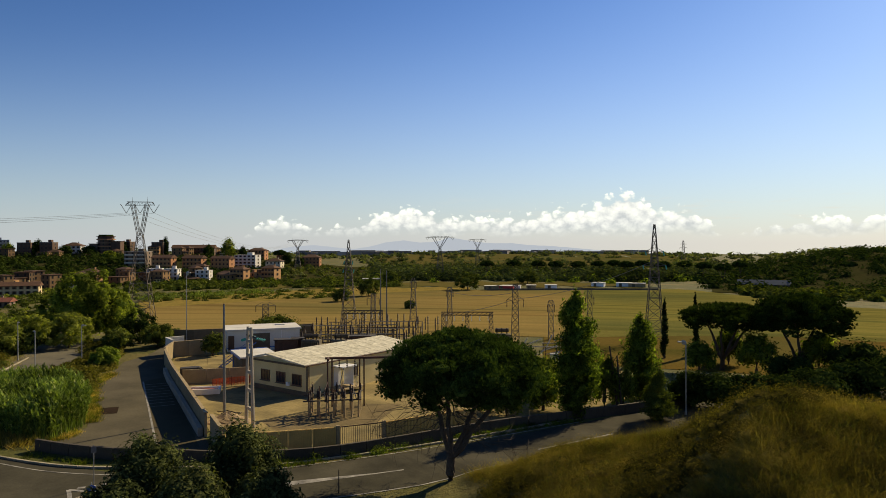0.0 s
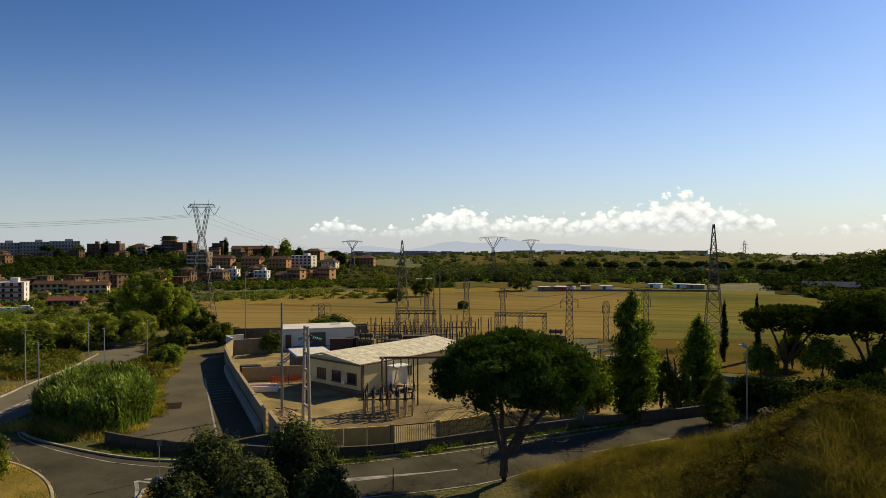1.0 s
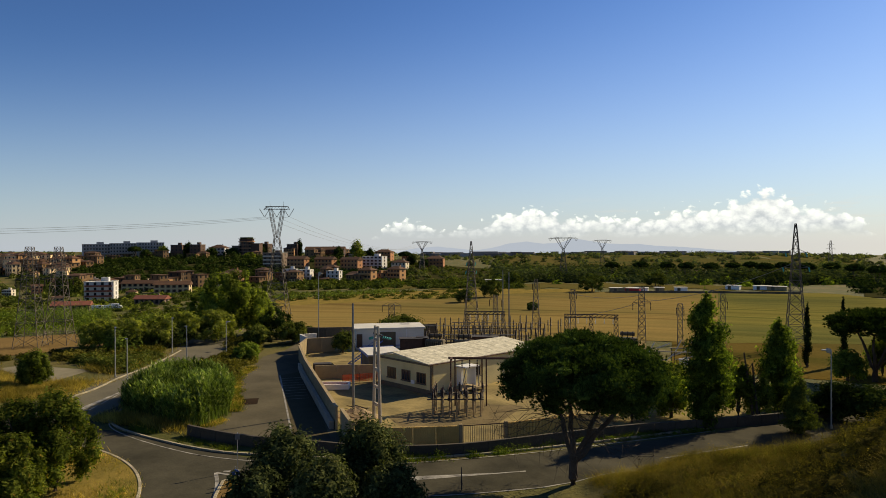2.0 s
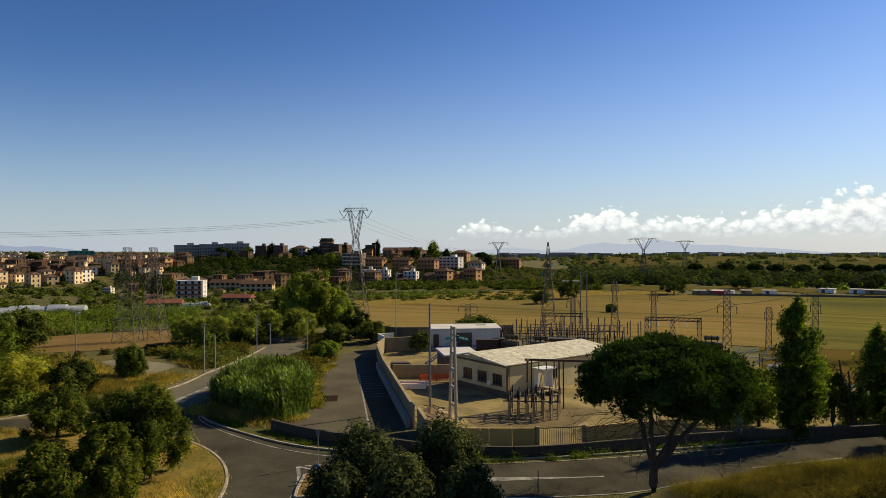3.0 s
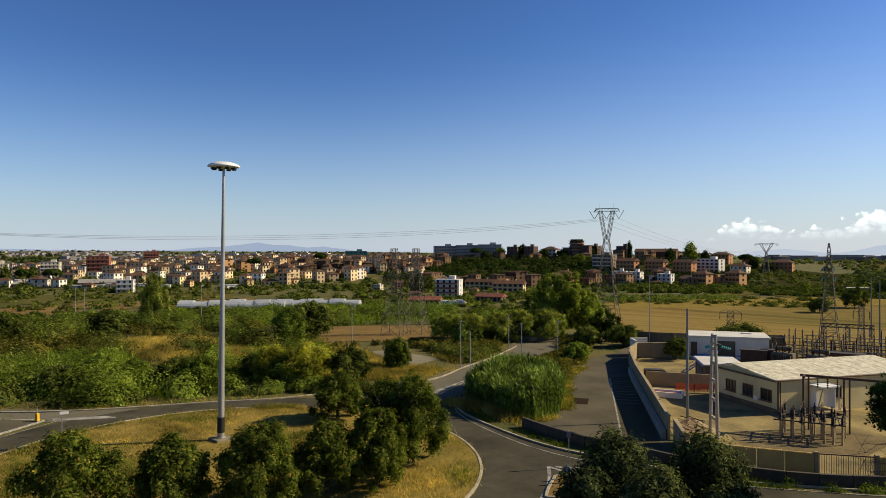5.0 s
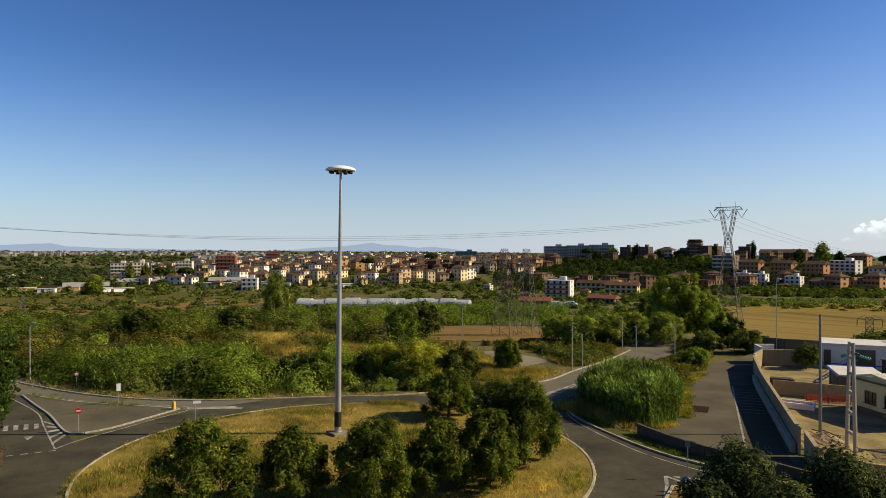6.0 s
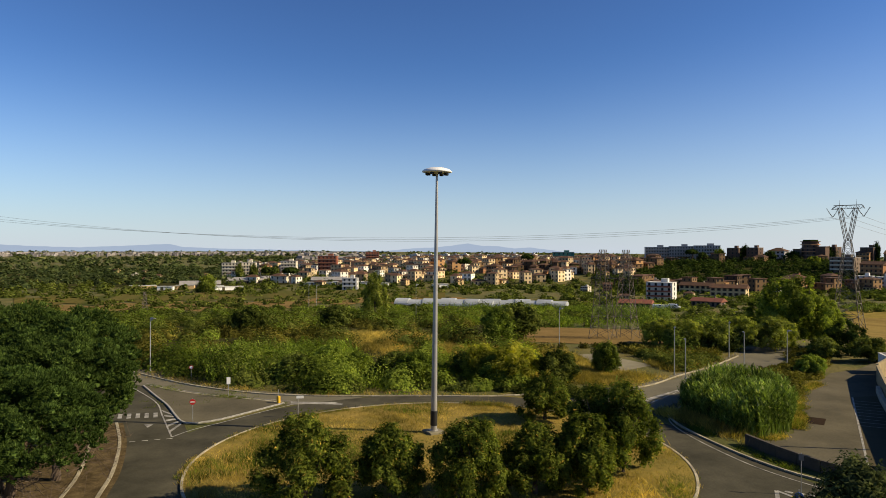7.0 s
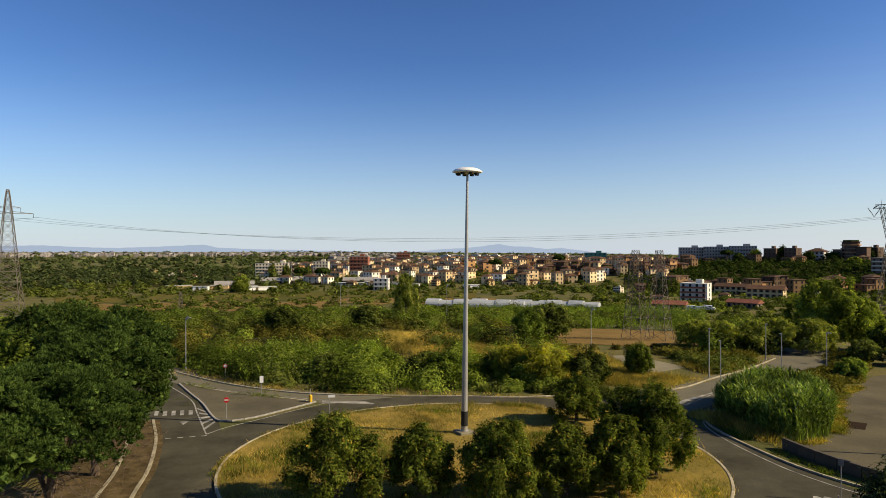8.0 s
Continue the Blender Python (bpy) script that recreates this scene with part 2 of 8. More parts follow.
WHITE = mat("white_enamel", (0.78, 0.78, 0.76), (0.68, 0.68, 0.66), 0.4, 0, 0.8, 10, 0.02, 0.05)
RED = plain("red_enamel", (0.55, 0.03, 0.03), 0.4)
BLUE = plain("blue_enamel", (0.03, 0.12, 0.42), 0.45)
YELLOW = plain("yellow_plastic", (0.75, 0.42, 0.03), 0.5)
ORANGE = mat("orange_mesh", (0.75, 0.10, 0.02), (0.60, 0.08, 0.02), 0.7, 0, 1.5, 14, 0.1, 0.15)
PINKRED = plain("faded_red_trim", (0.38, 0.12, 0.08), 0.8)
PANE = plain("window_glass", (0.020, 0.024, 0.028), 0.08)
SHUTTER = plain("brown_shutter", (0.13, 0.075, 0.045), 0.7)
BARK = mat("rough_bark", (0.105, 0.075, 0.052), (0.060, 0.043, 0.032), 0.95, 0, 1.2, 10, 0.8, 0.3)
CABLE = plain("aluminium_cable", (0.22, 0.22, 0.23), 0.5, 0.5)
PLASTIC = mat("greenhouse_film", (0.40, 0.42, 0.43), (0.28, 0.30, 0.31), 0.45, 0, 0.15, 3, 0.15, 0.08)
TYRE = plain("tyre_rubber", (0.02, 0.02, 0.02), 0.8)

PINE = leaf_mat("pine_needles", (0.022, 0.045, 0.014), (0.076, 0.122, 0.034), None, 0.22, 0.5)
OAK = leaf_mat("holm_oak_leaves", (0.032, 0.046, 0.020), (0.090, 0.108, 0.046), None, 0.2, 0.7)
LIME = leaf_mat("lime_tree_leaves", (0.050, 0.074, 0.016), (0.136, 0.168, 0.034), (0.32, 0.22, 0.05), 0.44, 0.7)
POPLAR = leaf_mat("poplar_leaves", (0.046, 0.080, 0.016), (0.150, 0.205, 0.046), (0.23, 0.28, 0.09), 0.56, 0.8)
BROAD = leaf_mat("broad_leaves", (0.090, 0.128, 0.028), (0.215, 0.260, 0.062), (0.28, 0.30, 0.09), 0.60, 0.25)
DARKLEAF = leaf_mat("dark_evergreen_leaves", (0.016, 0.030, 0.008), (0.042, 0.064, 0.017), None, 0.18, 0.5)
DARKPINE = leaf_mat("dark_pine_needles", (0.012, 0.024, 0.007), (0.040, 0.066, 0.016), None, 0.2, 0.5)
CYPRESS = leaf_mat("cypress_scales", (0.010, 0.020, 0.008), (0.024, 0.040, 0.013), None, 0.1, 0.6)
SCRUB = leaf_mat("scrub_leaves", (0.068, 0.106, 0.020), (0.186, 0.245, 0.048), None, 0.42, 0.16)
BRAMBLE = leaf_mat("bramble_leaves", (0.044, 0.062, 0.016), (0.104, 0.126, 0.032), None, 0.28, 0.16)
WILLOW = leaf_mat("willow_leaves", (0.130, 0.158, 0.040), (0.255, 0.285, 0.080), (0.31, 0.31, 0.11), 0.58, 0.3)
HEATH = leaf_mat("heath_leaves", (0.058, 0.058, 0.015), (0.130, 0.122, 0.030), None, 0.28, 0.16)
REED = leaf_mat("reed_blades", (0.052, 0.086, 0.024), (0.200, 0.275, 0.080), (0.44, 0.45, 0.24), 0.38, 0.3)
# some distance haze is mixed into this leaf colour
PLAINWOOD = leaf_mat("plain_wood_leaves", (0.030, 0.046, 0.022), (0.075, 0.098, 0.042), (0.11, 0.11, 0.05), 0.25, 0.012)
GREENCANE = leaf_mat("green_cane_blades", (0.060, 0.102, 0.020), (0.185, 0.260, 0.050), (0.24, 0.29, 0.09), 0.44, 0.2)
YELLOWBUSH = leaf_mat("yellow_green_leaves", (0.210, 0.218, 0.040), (0.370, 0.365, 0.075), (0.42, 0.38, 0.10), 0.62, 0.3)
SHADEWEED = leaf_mat("hollow_shade_weed_leaves", (0.050, 0.046, 0.014), (0.100, 0.086, 0.024), None, 0.35, 0.3)
DRYGRASS = leaf_mat("dry_grass_blades", (0.17, 0.130, 0.042), (0.45, 0.345, 0.115), (0.55, 0.45, 0.20), 0.40, 0.16)
BANKGRASS = leaf_mat("bank_grass_blades", (0.092, 0.076, 0.024), (0.215, 0.170, 0.056), (0.28, 0.23, 0.09), 0.42, 0.24)
# dark floor tone; under the scrub it stands in for shade
WOODSHADE_FLOOR = mat("woodland_shade_floor", (0.030, 0.033, 0.012), (0.050, 0.045, 0.018), 0.98, 0, 0.05, 1.0, 0.3, 0.25, spec=0.0)
STRAW = mat("straw_turf", (0.270, 0.190, 0.054), (0.135, 0.112, 0.032), 0.98, 0, 0.35, 3.0, 0.6, 0.25, spec=0.0)
WEED = leaf_mat("green_weed_blades", (0.050, 0.075, 0.016), (0.130, 0.170, 0.035), (0.25, 0.22, 0.06), 0.40, 0.4)
# bluish tint: distance haze painted into the leaf colour
FARWOOD = leaf_mat("far_wood_leaves", (0.055, 0.070, 0.036), (0.125, 0.145, 0.070), (0.17, 0.16, 0.08), 0.40, 0.012)

# ---- geometry helpers ----


def sm(a, b, x):
    """Smooth step from 0 at a to 1 at b."""
    u = np.clip((np.asarray(x, float) - a) / (b - a), 0, 1)
    return u * u * (3 - 2 * u)


def pol(az, r):
    """Plan place at a bearing in degrees to the left of +y."""
    return -r * math.sin(radians(az)), r * math.cos(radians(az))


BANK_AZ = [-60, -30, -14.4, -8.5, -5.8, -3.6, -0.5, 3.8, 8.9, 12.8, 17.5, 20]
BANK_Z = [9.0, 8.4, 8.0, 8.8, 8.4, 7.0, 5.5, 4.7, 3.6, 1.8, 0.3, 0.0]


HILL_AZ = [20, 26, 29, 32, 36, 44, 52, 57, 62, 70, 78, 86]
HILL_Z = [0, 2.5, 6, 10, 13, 14.5, 13, 11, 9.5, 9, 6, 0]


def wob(x, y, s):
    """Cheap smooth unevenness in the plan, about -1 to 1."""
    return (np.sin(x / s + 1.3 * np.sin(y / s * 0.7)) + np.sin(y / s * 1.3 + 1.7 * np.sin(x / s * 0.55 + 2))) * 0.5


def ground_z(x, y):
    x, y = np.asarray(x, float), np.asarray(y, float)
    r, a = np.hypot(x, y), np.degrees(np.arctan2(-x, y))
    z = -8 * sm(110, 300, r) + 10 * sm(1500, 4000, r) * sm(62, 85, a) - 46 * sm(900, 4900, r) * sm(66, 30, a)
    z = z + np.interp(a, HILL_AZ, HILL_Z) * sm(455, 640, r) * (1 - sm(900, 1500, r))
    z = z + 9 * sm(700, 980, r) * (1 - sm(1050, 1500, r)) * sm(-4, 3, a) * sm(25, 20, a)  # meadow rise beyond the woods
    z = z + 17 * sm(400, 640, r) * sm(-3, -14, a) * sm(-75, -50, a) * (1 - sm(1200, 2000, r))
    z = z + 1.1 * np.exp(-((x + 126) / 13) ** 2 - ((y - 28.5) / 10) ** 2)  # dry knoll in the scrub
    bank = np.interp(a, BANK_AZ, BANK_Z) * sm(-110, -60, a)
    prof = np.where(r < 43, sm(20, 43, r), sm(56, 43, r))
    return z + bank * prof * (1 + 0.07 * wob(x, y, 1.9)) + (0.22 * wob(x, y, 3.1) - 0.28 * np.clip(wob(x + 3.0, y, 2.7), -0.4, 1)) * (bank > 0.5) * prof


def gz(x, y):
    return float(ground_z(x, y))


def mesh_from(name, verts, faces, material):
    me = bpy.data.meshes.new(name)
    me.from_pydata([tuple(v) for v in verts], [], [tuple(f) for f in faces])
    me.materials.append(material)
    return me


def quad_mesh(name, quads, material, smooth=False):
    """One mesh of loose leaves: quads is an array of n x corners x 3."""
    q = np.asarray(quads, np.float32)
    k, c = q.shape[:2]
    me = bpy.data.meshes.new(name)
    me.vertices.add(c * k)
    me.vertices.foreach_set("co", q.reshape(-1))
    me.loops.add(c * k)
    me.loops.foreach_set("vertex_index", np.arange(c * k, dtype=np.int32))
    me.polygons.add(k)
    me.polygons.foreach_set("loop_start", np.arange(0, c * k, c, dtype=np.int32))
    me.update(calc_edges=True)
    me.materials.append(material)
    return me


def part(name, geo, material, parent=None, label=""):
    """Links a bmesh (or a mesh) as one object, under a thing or a part."""
    if isinstance(geo, bmesh.types.BMesh):
        me = bpy.data.meshes.new(name)
        geo.normal_update()
        geo.to_mesh(me)
        geo.free()
        me.materials.append(material)
    else:
        me = geo
    ob = new(name, me)
    if parent:
        ob.parent = parent
    if label:
        ob["label"] = label
    return ob


def thing(name, x, y, z=None, rz=0.0, **tags):
    """An Empty at the base of a thing."""
    e = new(name)
    e.matrix_world = pose(x, y, gz(x, y) if z is None else z, 0, 0, rz)
    return tagged(e, **tags)


def box(bm, cx, cy, cz, sx, sy, sz, rz=0.0, bevel=0.0):
    r = bmesh.ops.create_cube(bm, size=1.0, matrix=pose(cx, cy, cz, 0, 0, rz) @ Matrix.Diagonal((sx, sy, sz, 1)))
    if bevel:
        vs = r["verts"]
        es = list({e for v in vs for e in v.link_edges})
        bmesh.ops.bevel(bm, geom=es, offset=bevel, segments=1, affect="EDGES")
    return bm


def bx(*a, **k):
    return box(bmesh.new(), *a, **k)


def tube(bm, p, q, r1, r2=None, seg=6):
    """A tapered bar from p to q."""
    p, q = Vector(p), Vector(q)
    d = q - p
    m = Matrix.Translation((p + q) / 2) @ d.to_track_quat("Z", "Y").to_matrix().to_4x4()
    bmesh.ops.create_cone(bm, cap_ends=True, segments=seg, radius1=r1, radius2=r1 if r2 is None else r2, depth=d.length, matrix=m)
    return bm


def polytube(bm, pts, radii, seg=6):
    """One closed bent bar through points, with its own radius at each."""
    pts = [Vector(p) for p in pts]
    rows = []
    for i, p in enumerate(pts):
        d = (pts[min(i + 1, len(pts) - 1)] - pts[max(i - 1, 0)]).normalized()
        q = d.to_track_quat("Z", "Y").to_matrix()
        rows.append([bm.verts.new(p + q @ Vector((math.cos(2 * math.pi * k / seg) * radii[i], math.sin(2 * math.pi * k / seg) * radii[i], 0))) for k in range(seg)])
    for a, b in zip(rows, rows[1:]):
        for k in range(seg):
            bm.faces.new((a[k], a[(k + 1) % seg], b[(k + 1) % seg], b[k]))
    bm.faces.new(rows[0][::-1])
    bm.faces.new(rows[-1])
    return bm


def tb(*a, **k):
    return tube(bmesh.new(), *a, **k)


def spline(pts, step=1.5):
    """A smooth line through plan points."""
    p = [np.array(q, float) for q in pts]
    p = [2 * p[0] - p[1]] + p + [2 * p[-1] - p[-2]]
    out = []
    for i in range(1, len(p) - 2):
        n = max(2, int(np.linalg.norm(p[i + 1] - p[i]) / step))
        for k in range(n):
            t = k / n
            out.append(0.5 * (2 * p[i] + (p[i + 1] - p[i - 1]) * t + (2 * p[i - 1] - 5 * p[i] + 4 * p[i + 1] - p[i + 2]) * t * t
                              + (3 * p[i] - p[i - 1] - 3 * p[i + 1] + p[i + 2]) * t ** 3))
    out.append(p[-2])
    return out


def sides(line, off):
    """The line shifted to its left by off."""
    res = []
    for i, q in enumerate(line):
        d = line[min(i + 1, len(line) - 1)] - line[max(i - 1, 0)]
        d = d / (np.linalg.norm(d) + 1e-9)
        o = off[i] if hasattr(off, "__len__") else off
        res.append(q + np.array((-d[1], d[0])) * o)
    return res


def ribbon(line, left, right, z, thick=0.0):
    """A strip between two offsets of a line, lying z above the ground; with thickness it is a solid kerb or slab."""
    bm = bmesh.new()
    a, b = sides(line, left), sides(line, right)
    top = [[bm.verts.new((p[0], p[1], gz(*p) + z)) for p in (u, v)] for u, v in zip(a, b)]
    for i in range(len(top) - 1):
        bm.faces.new((top[i][0], top[i][1], top[i + 1][1], top[i + 1][0]))
    if thick:
        low = [[bm.verts.new((v.co.x, v.co.y, v.co.z - thick)) for v in row] for row in top]
        for i in range(len(top) - 1):
            for k in (0, 1):
                f = (top[i][k], top[i + 1][k], low[i + 1][k], low[i][k])
                bm.faces.new(f if k == 0 else f[::-1])
        bm.faces.new((top[0][0], low[0][0], low[0][1], top[0][1]))
        bm.faces.new((top[-1][1], low[-1][1], low[-1][0], top[-1][0]))
    bmesh.ops.recalc_face_normals(bm, faces=bm.faces)
    return bm


def slab(pts, z, thick=0.0):
    """A flat plate of a plan outline with its top at z."""
    bm = bmesh.new()
    f = bm.faces.new([bm.verts.new((p[0], p[1], z)) for p in pts])
    if f.normal.z < 0:
        f.normal_update()
    bm.normal_update()
    if f.normal.z < 0:
        f.normal_flip()
    if thick:
        r = bmesh.ops.extrude_face_region(bm, geom=[f])
        for v in r["geom"]:
            if isinstance(v, bmesh.types.BMVert):
                v.co.z -= 0
        low = [v for v in bm.verts if v not in r["geom"]]
        for v in low:
            v.co.z -= thick
        bmesh.ops.recalc_face_normals(bm, faces=bm.faces)
    bmesh.ops.triangulate(bm, faces=[g for g in bm.faces if len(g.verts) > 4])
    return bm


def ring_pts(cx, cy, r, a0=0, a1=360, n=72, ry=None):
    return [np.array((cx + r * math.cos(radians(a0 + (a1 - a0) * i / n)), cy + (ry or r) * math.sin(radians(a0 + (a1 - a0) * i / n)))) for i in range(n + 1)]


def structure(ob, label, category):
    return tagged(ob, label, category, kind="structure")


# ---- ground: one sheet to the horizon ----


def ground_material():
    m = bpy.data.materials.new("open_ground")
    m.use_nodes = True
    n = Nodes(m.node_tree)
    pos = n.add("ShaderNodeNewGeometry").outputs["Position"]
    broad = n.noise(pos, 0.018, 5, 0.6)
    mid = n.noise(pos, 0.16, 4, 0.6)
    fine = n.noise(pos, 2.5, 5, 0.7)
    col = n.ramp(broad, [(0.35, (0.070, 0.075, 0.022)), (0.48, (0.150, 0.120, 0.042)), (0.58, (0.085, 0.088, 0.026)), (0.72, (0.175, 0.120, 0.050))])
    col = n.mix(n.ramp(mid, [(0.4, (0, 0, 0)), (0.65, (1, 1, 1))]), col, (0.075, 0.080, 0.024))
    col = n.mix(1.0, col, n.ramp(fine, [(0.25, (0.68, 0.68, 0.68)), (0.75, (1.3, 1.3, 1.3))]), "MULTIPLY")
    p = n.add("ShaderNodeBsdfPrincipled", inputs={"Roughness": 0.95, "Specular IOR Level": 0.1})
    n.link(col, p.inputs["Base Color"])
    b = n.add("ShaderNodeBump", inputs={"Strength": 0.6, "Distance": 0.3})
    n.link(fine, b.inputs["Height"])
    n.link(b.outputs[0], p.inputs["Normal"])
    out = n.add("ShaderNodeOutputMaterial")
    n.link(p.outputs[0], out.inputs[0])
    return m


def field_material(name, tones, angle, green):
    """Mown field: swaths along one bearing, broad patches, stubble."""
    m = bpy.data.materials.new(name)
    m.use_nodes = True
    n = Nodes(m.node_tree)
    pos = n.add("ShaderNodeNewGeometry").outputs["Position"]
    mp = n.add("ShaderNodeMapping")
    mp.inputs["Rotation"].default_value = (0, 0, radians(angle))
    mp.inputs["Scale"].default_value = (0.02, 1, 0.0)
    n.link(pos, mp.inputs["Vector"])
    swath = n.noise(mp.outputs[0], 0.05, 4, 0.6)
    lines = n.noise(mp.outputs[0], 0.22, 3, 0.6)
    broad = n.noise(pos, 0.011, 3, 0.5)
    fine = n.noise(pos, 1.6, 5, 0.7)
    col = n.ramp(swath, [(0.34, tones[0]), (0.5, tones[1]), (0.66, tones[2])])
    col = n.mix(n.ramp(broad, [(0.45, (0, 0, 0)), (0.62, (green,) * 3)]), col, (0.072, 0.083, 0.030))
    col = n.mix(1.0, col, n.ramp(lines, [(0.35, (0.95,) * 3), (0.65, (1.05,) * 3)]), "MULTIPLY")
    col = n.mix(1.0, col, n.ramp(fine, [(0.25, (0.78,) * 3), (0.75, (1.2,) * 3)]), "MULTIPLY")
    p = n.add("ShaderNodeBsdfPrincipled", inputs={"Roughness": 0.95, "Specular IOR Level": 0.0})
    n.link(col, p.inputs["Base Color"])
    b = n.add("ShaderNodeBump", inputs={"Strength": 0.5, "Distance": 0.2})
    n.link(fine, b.inputs["Height"])
    n.link(b.outputs[0], p.inputs["Normal"])
    out = n.add("ShaderNodeOutputMaterial")
    n.link(p.outputs[0], out.inputs[0])
    return m


GROUND = ground_material()
FIELD_DRY = field_material("dry_field", [(0.148, 0.102, 0.036), (0.240, 0.170, 0.060), (0.180, 0.134, 0.048)], 22, 0.45)
FIELD_GREEN = field_material("yellow_green_field", [(0.100, 0.094, 0.026), (0.178, 0.154, 0.042), (0.084, 0.090, 0.024)], 12, 0.7)
FIELD_EDGE = field_material("rough_field_edge", [(0.080, 0.052, 0.014), (0.130, 0.088, 0.024), (0.068, 0.058, 0.013)], 12, 0.5)
FIELD_FAR = field_material("far_meadow", [(0.078, 0.074, 0.022), (0.125, 0.098, 0.032), (0.056, 0.064, 0.020)], 30, 0.6)


def build_ground():
    azs = np.concatenate([np.arange(-60, 130, 0.8), np.arange(130, 300.1, 5)])
    rs = np.concatenate([[0.5, 8, 14], np.arange(18, 60, 0.8), np.arange(60, 130, 5), np.geomspace(130, 4950, 70)])
    A, R = np.meshgrid(np.radians(azs), rs)
    X, Y = -R * np.sin(A), R * np.cos(A)
    V = np.stack([X, Y, ground_z(X, Y)], -1).reshape(-1, 3)
    n, k = len(rs), len(azs)
    F = [(i * k + j, (i + 1) * k + j, (i + 1) * k + (j + 1) % k, i * k + (j + 1) % k) for i in range(n - 1) for j in range(k)]
    c = len(V)
    V = np.vstack([V, [[0, 0, 0]]])
    F += [(j, (j + 1) % k, c) for j in range(k)]
    me = mesh_from("ground", V, F, GROUND)
    for p in me.polygons:
        p.use_smooth = True
    me.flip_normals()
    structure(new("ground", me), "rolling open ground of dry grass and scrub", "ground")


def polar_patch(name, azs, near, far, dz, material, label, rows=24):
    """A sheet on the ground between two distances that follow the bearing."""
    V, F = [], []
    k = len(azs)
    nr, fr = np.asarray(near, float), np.asarray(far, float)
    for i in range(rows + 1):
        rr = nr * (fr / nr) ** (i / rows)
        x, y = -rr * np.sin(np.radians(azs)), rr * np.cos(np.radians(azs))
        V += list(np.stack([x, y, ground_z(x, y) + dz * (0.4 + 0.6 * rr / 200)], -1))
    F = [(i * k + j, (i + 1) * k + j, (i + 1) * k + j + 1, i * k + j + 1) for i in range(rows) for j in range(k - 1)]
    me = mesh_from(name, V, F, material)
    if me.polygons[0].normal.z < 0:
        me.flip_normals()
    return structure(new(name, me), label, "field")


build_ground()
az1 = np.linspace(-40, 41.5, 90)
polar_patch("field_dry", az1[az1 > 6], np.interp(az1[az1 > 6], [6, 20, 30, 41.5], [128, 128, 126, 132]), np.interp(az1[az1 > 6], [6, 9.4, 18.7, 26, 32.5, 41.5], [383, 381, 367, 339, 311, 292]), 0.12,
            FIELD_DRY, "wide mown field of dry ochre stubble")
polar_patch("field_green", az1[az1 < 7], np.interp(az1[az1 < 7], [-40, -8, 7], [150, 145, 128]), np.interp(az1[az1 < 7], [-40, -11, -4.6, -1, 7], [300, 311, 362, 395, 383]), 0.12,
            FIELD_GREEN, "wide yellow-green hay field with mown swaths")
polar_patch("wood_floor", np.linspace(22, 60, 40), [462] * 40, [668] * 40, 0.2, WOODSHADE_FLOOR, "dark ground sheet under the village hill trees", 12)
polar_patch("wood_floor", np.linspace(84, 120, 30), [500] * 30, [900] * 30, 0.25, WOODSHADE_FLOOR, "dark ground sheet under the woods on the plain", 10)
polar_patch("wood_floor", np.linspace(-42, -3, 30), [375] * 30, [770] * 30, 0.2, WOODSHADE_FLOOR, "dark ground sheet on the wooded hill", 12)
# these two sheets put shade into the gaps between the bushes
polar_patch("scrub_shade_floor", np.linspace(63, 88, 60), [91] * 60, [127] * 60, 0.12, WOODSHADE_FLOOR, "dark sheet painting shade between the scrub bushes", 40)
polar_patch("scrub_shade_floor", np.linspace(68, 118, 60), [127] * 60, [214] * 60, 0.14, WOODSHADE_FLOOR, "dark sheet painting shade between the farther scrub bushes", 40)
polar_patch("field_edge", np.linspace(-30, 10, 20), [98] * 20, np.interp(np.linspace(-30, 10, 20), [-30, -8, 7, 10], [151, 146, 129, 129]), 0.08, FIELD_EDGE, "rough brown strip along the field edge", 8)
polar_patch("field_soil", np.linspace(53, 70, 24), np.interp(np.linspace(53, 70, 24), [53, 60, 70], [132, 128, 132]), np.interp(np.linspace(53, 70, 24), [53, 60, 70], [166, 168, 168]), 0.1,
            DIRT, "bare brown ploughed plot", 8)
for a0, a1, r0, r1 in ((70, 84, 318, 350), (84, 102, 300, 345), (58, 70, 310, 345), (72, 92, 356, 430), (92, 104, 352, 420), (17, 34, 395, 452), (2, 17, 402, 452), (-3, 24, 720, 1130), (82, 112, 560, 700)):
    azs = np.linspace(a0, a1, 20)
    wav = 1 + 0.03 * np.sin(azs * 1.7)
    polar_patch("field_far", azs, r0 * wav, r1 * wav, 0.15, DIRT if r0 in (318, 300) else FIELD_FAR, "distant meadow strip", 6)

polar_patch("field_edge", np.linspace(16, 42, 30), np.interp(np.linspace(16, 42, 30), [16, 18.7, 26, 32.5, 42], [371, 367, 339, 311, 291]), np.interp(np.linspace(16, 42, 30), [16, 26, 42], [395, 392, 330]), 0.14, STRAW, "rough dry bank along the field edge", 8)

# ---- roads, kerbs, markings ----
ISLE = (-54.0, 17.0)
R_IN, R_OUT = 19.9, 24.6


def strip(name, pts, left, right, z, material, label, category="road", thick=0.0):
    return structure(part(name, ribbon(spline(pts), left, right, z, thick), material), label, category)


ROAD_RIGHT = [(-41.5, 35.2), (-33.2, 39.3), (-25.4, 43.2), (-19.3, 48.4), (-11.6, 56.4), (-5.0, 64.2), (3, 73.5), (16, 83), (40, 94), (75, 100)]
ROAD_BACK = [(-66, 40.5), (-70.6, 49.8), (-75.6, 58.4), (-80.8, 68.6), (-88.5, 80), (-99, 92)]
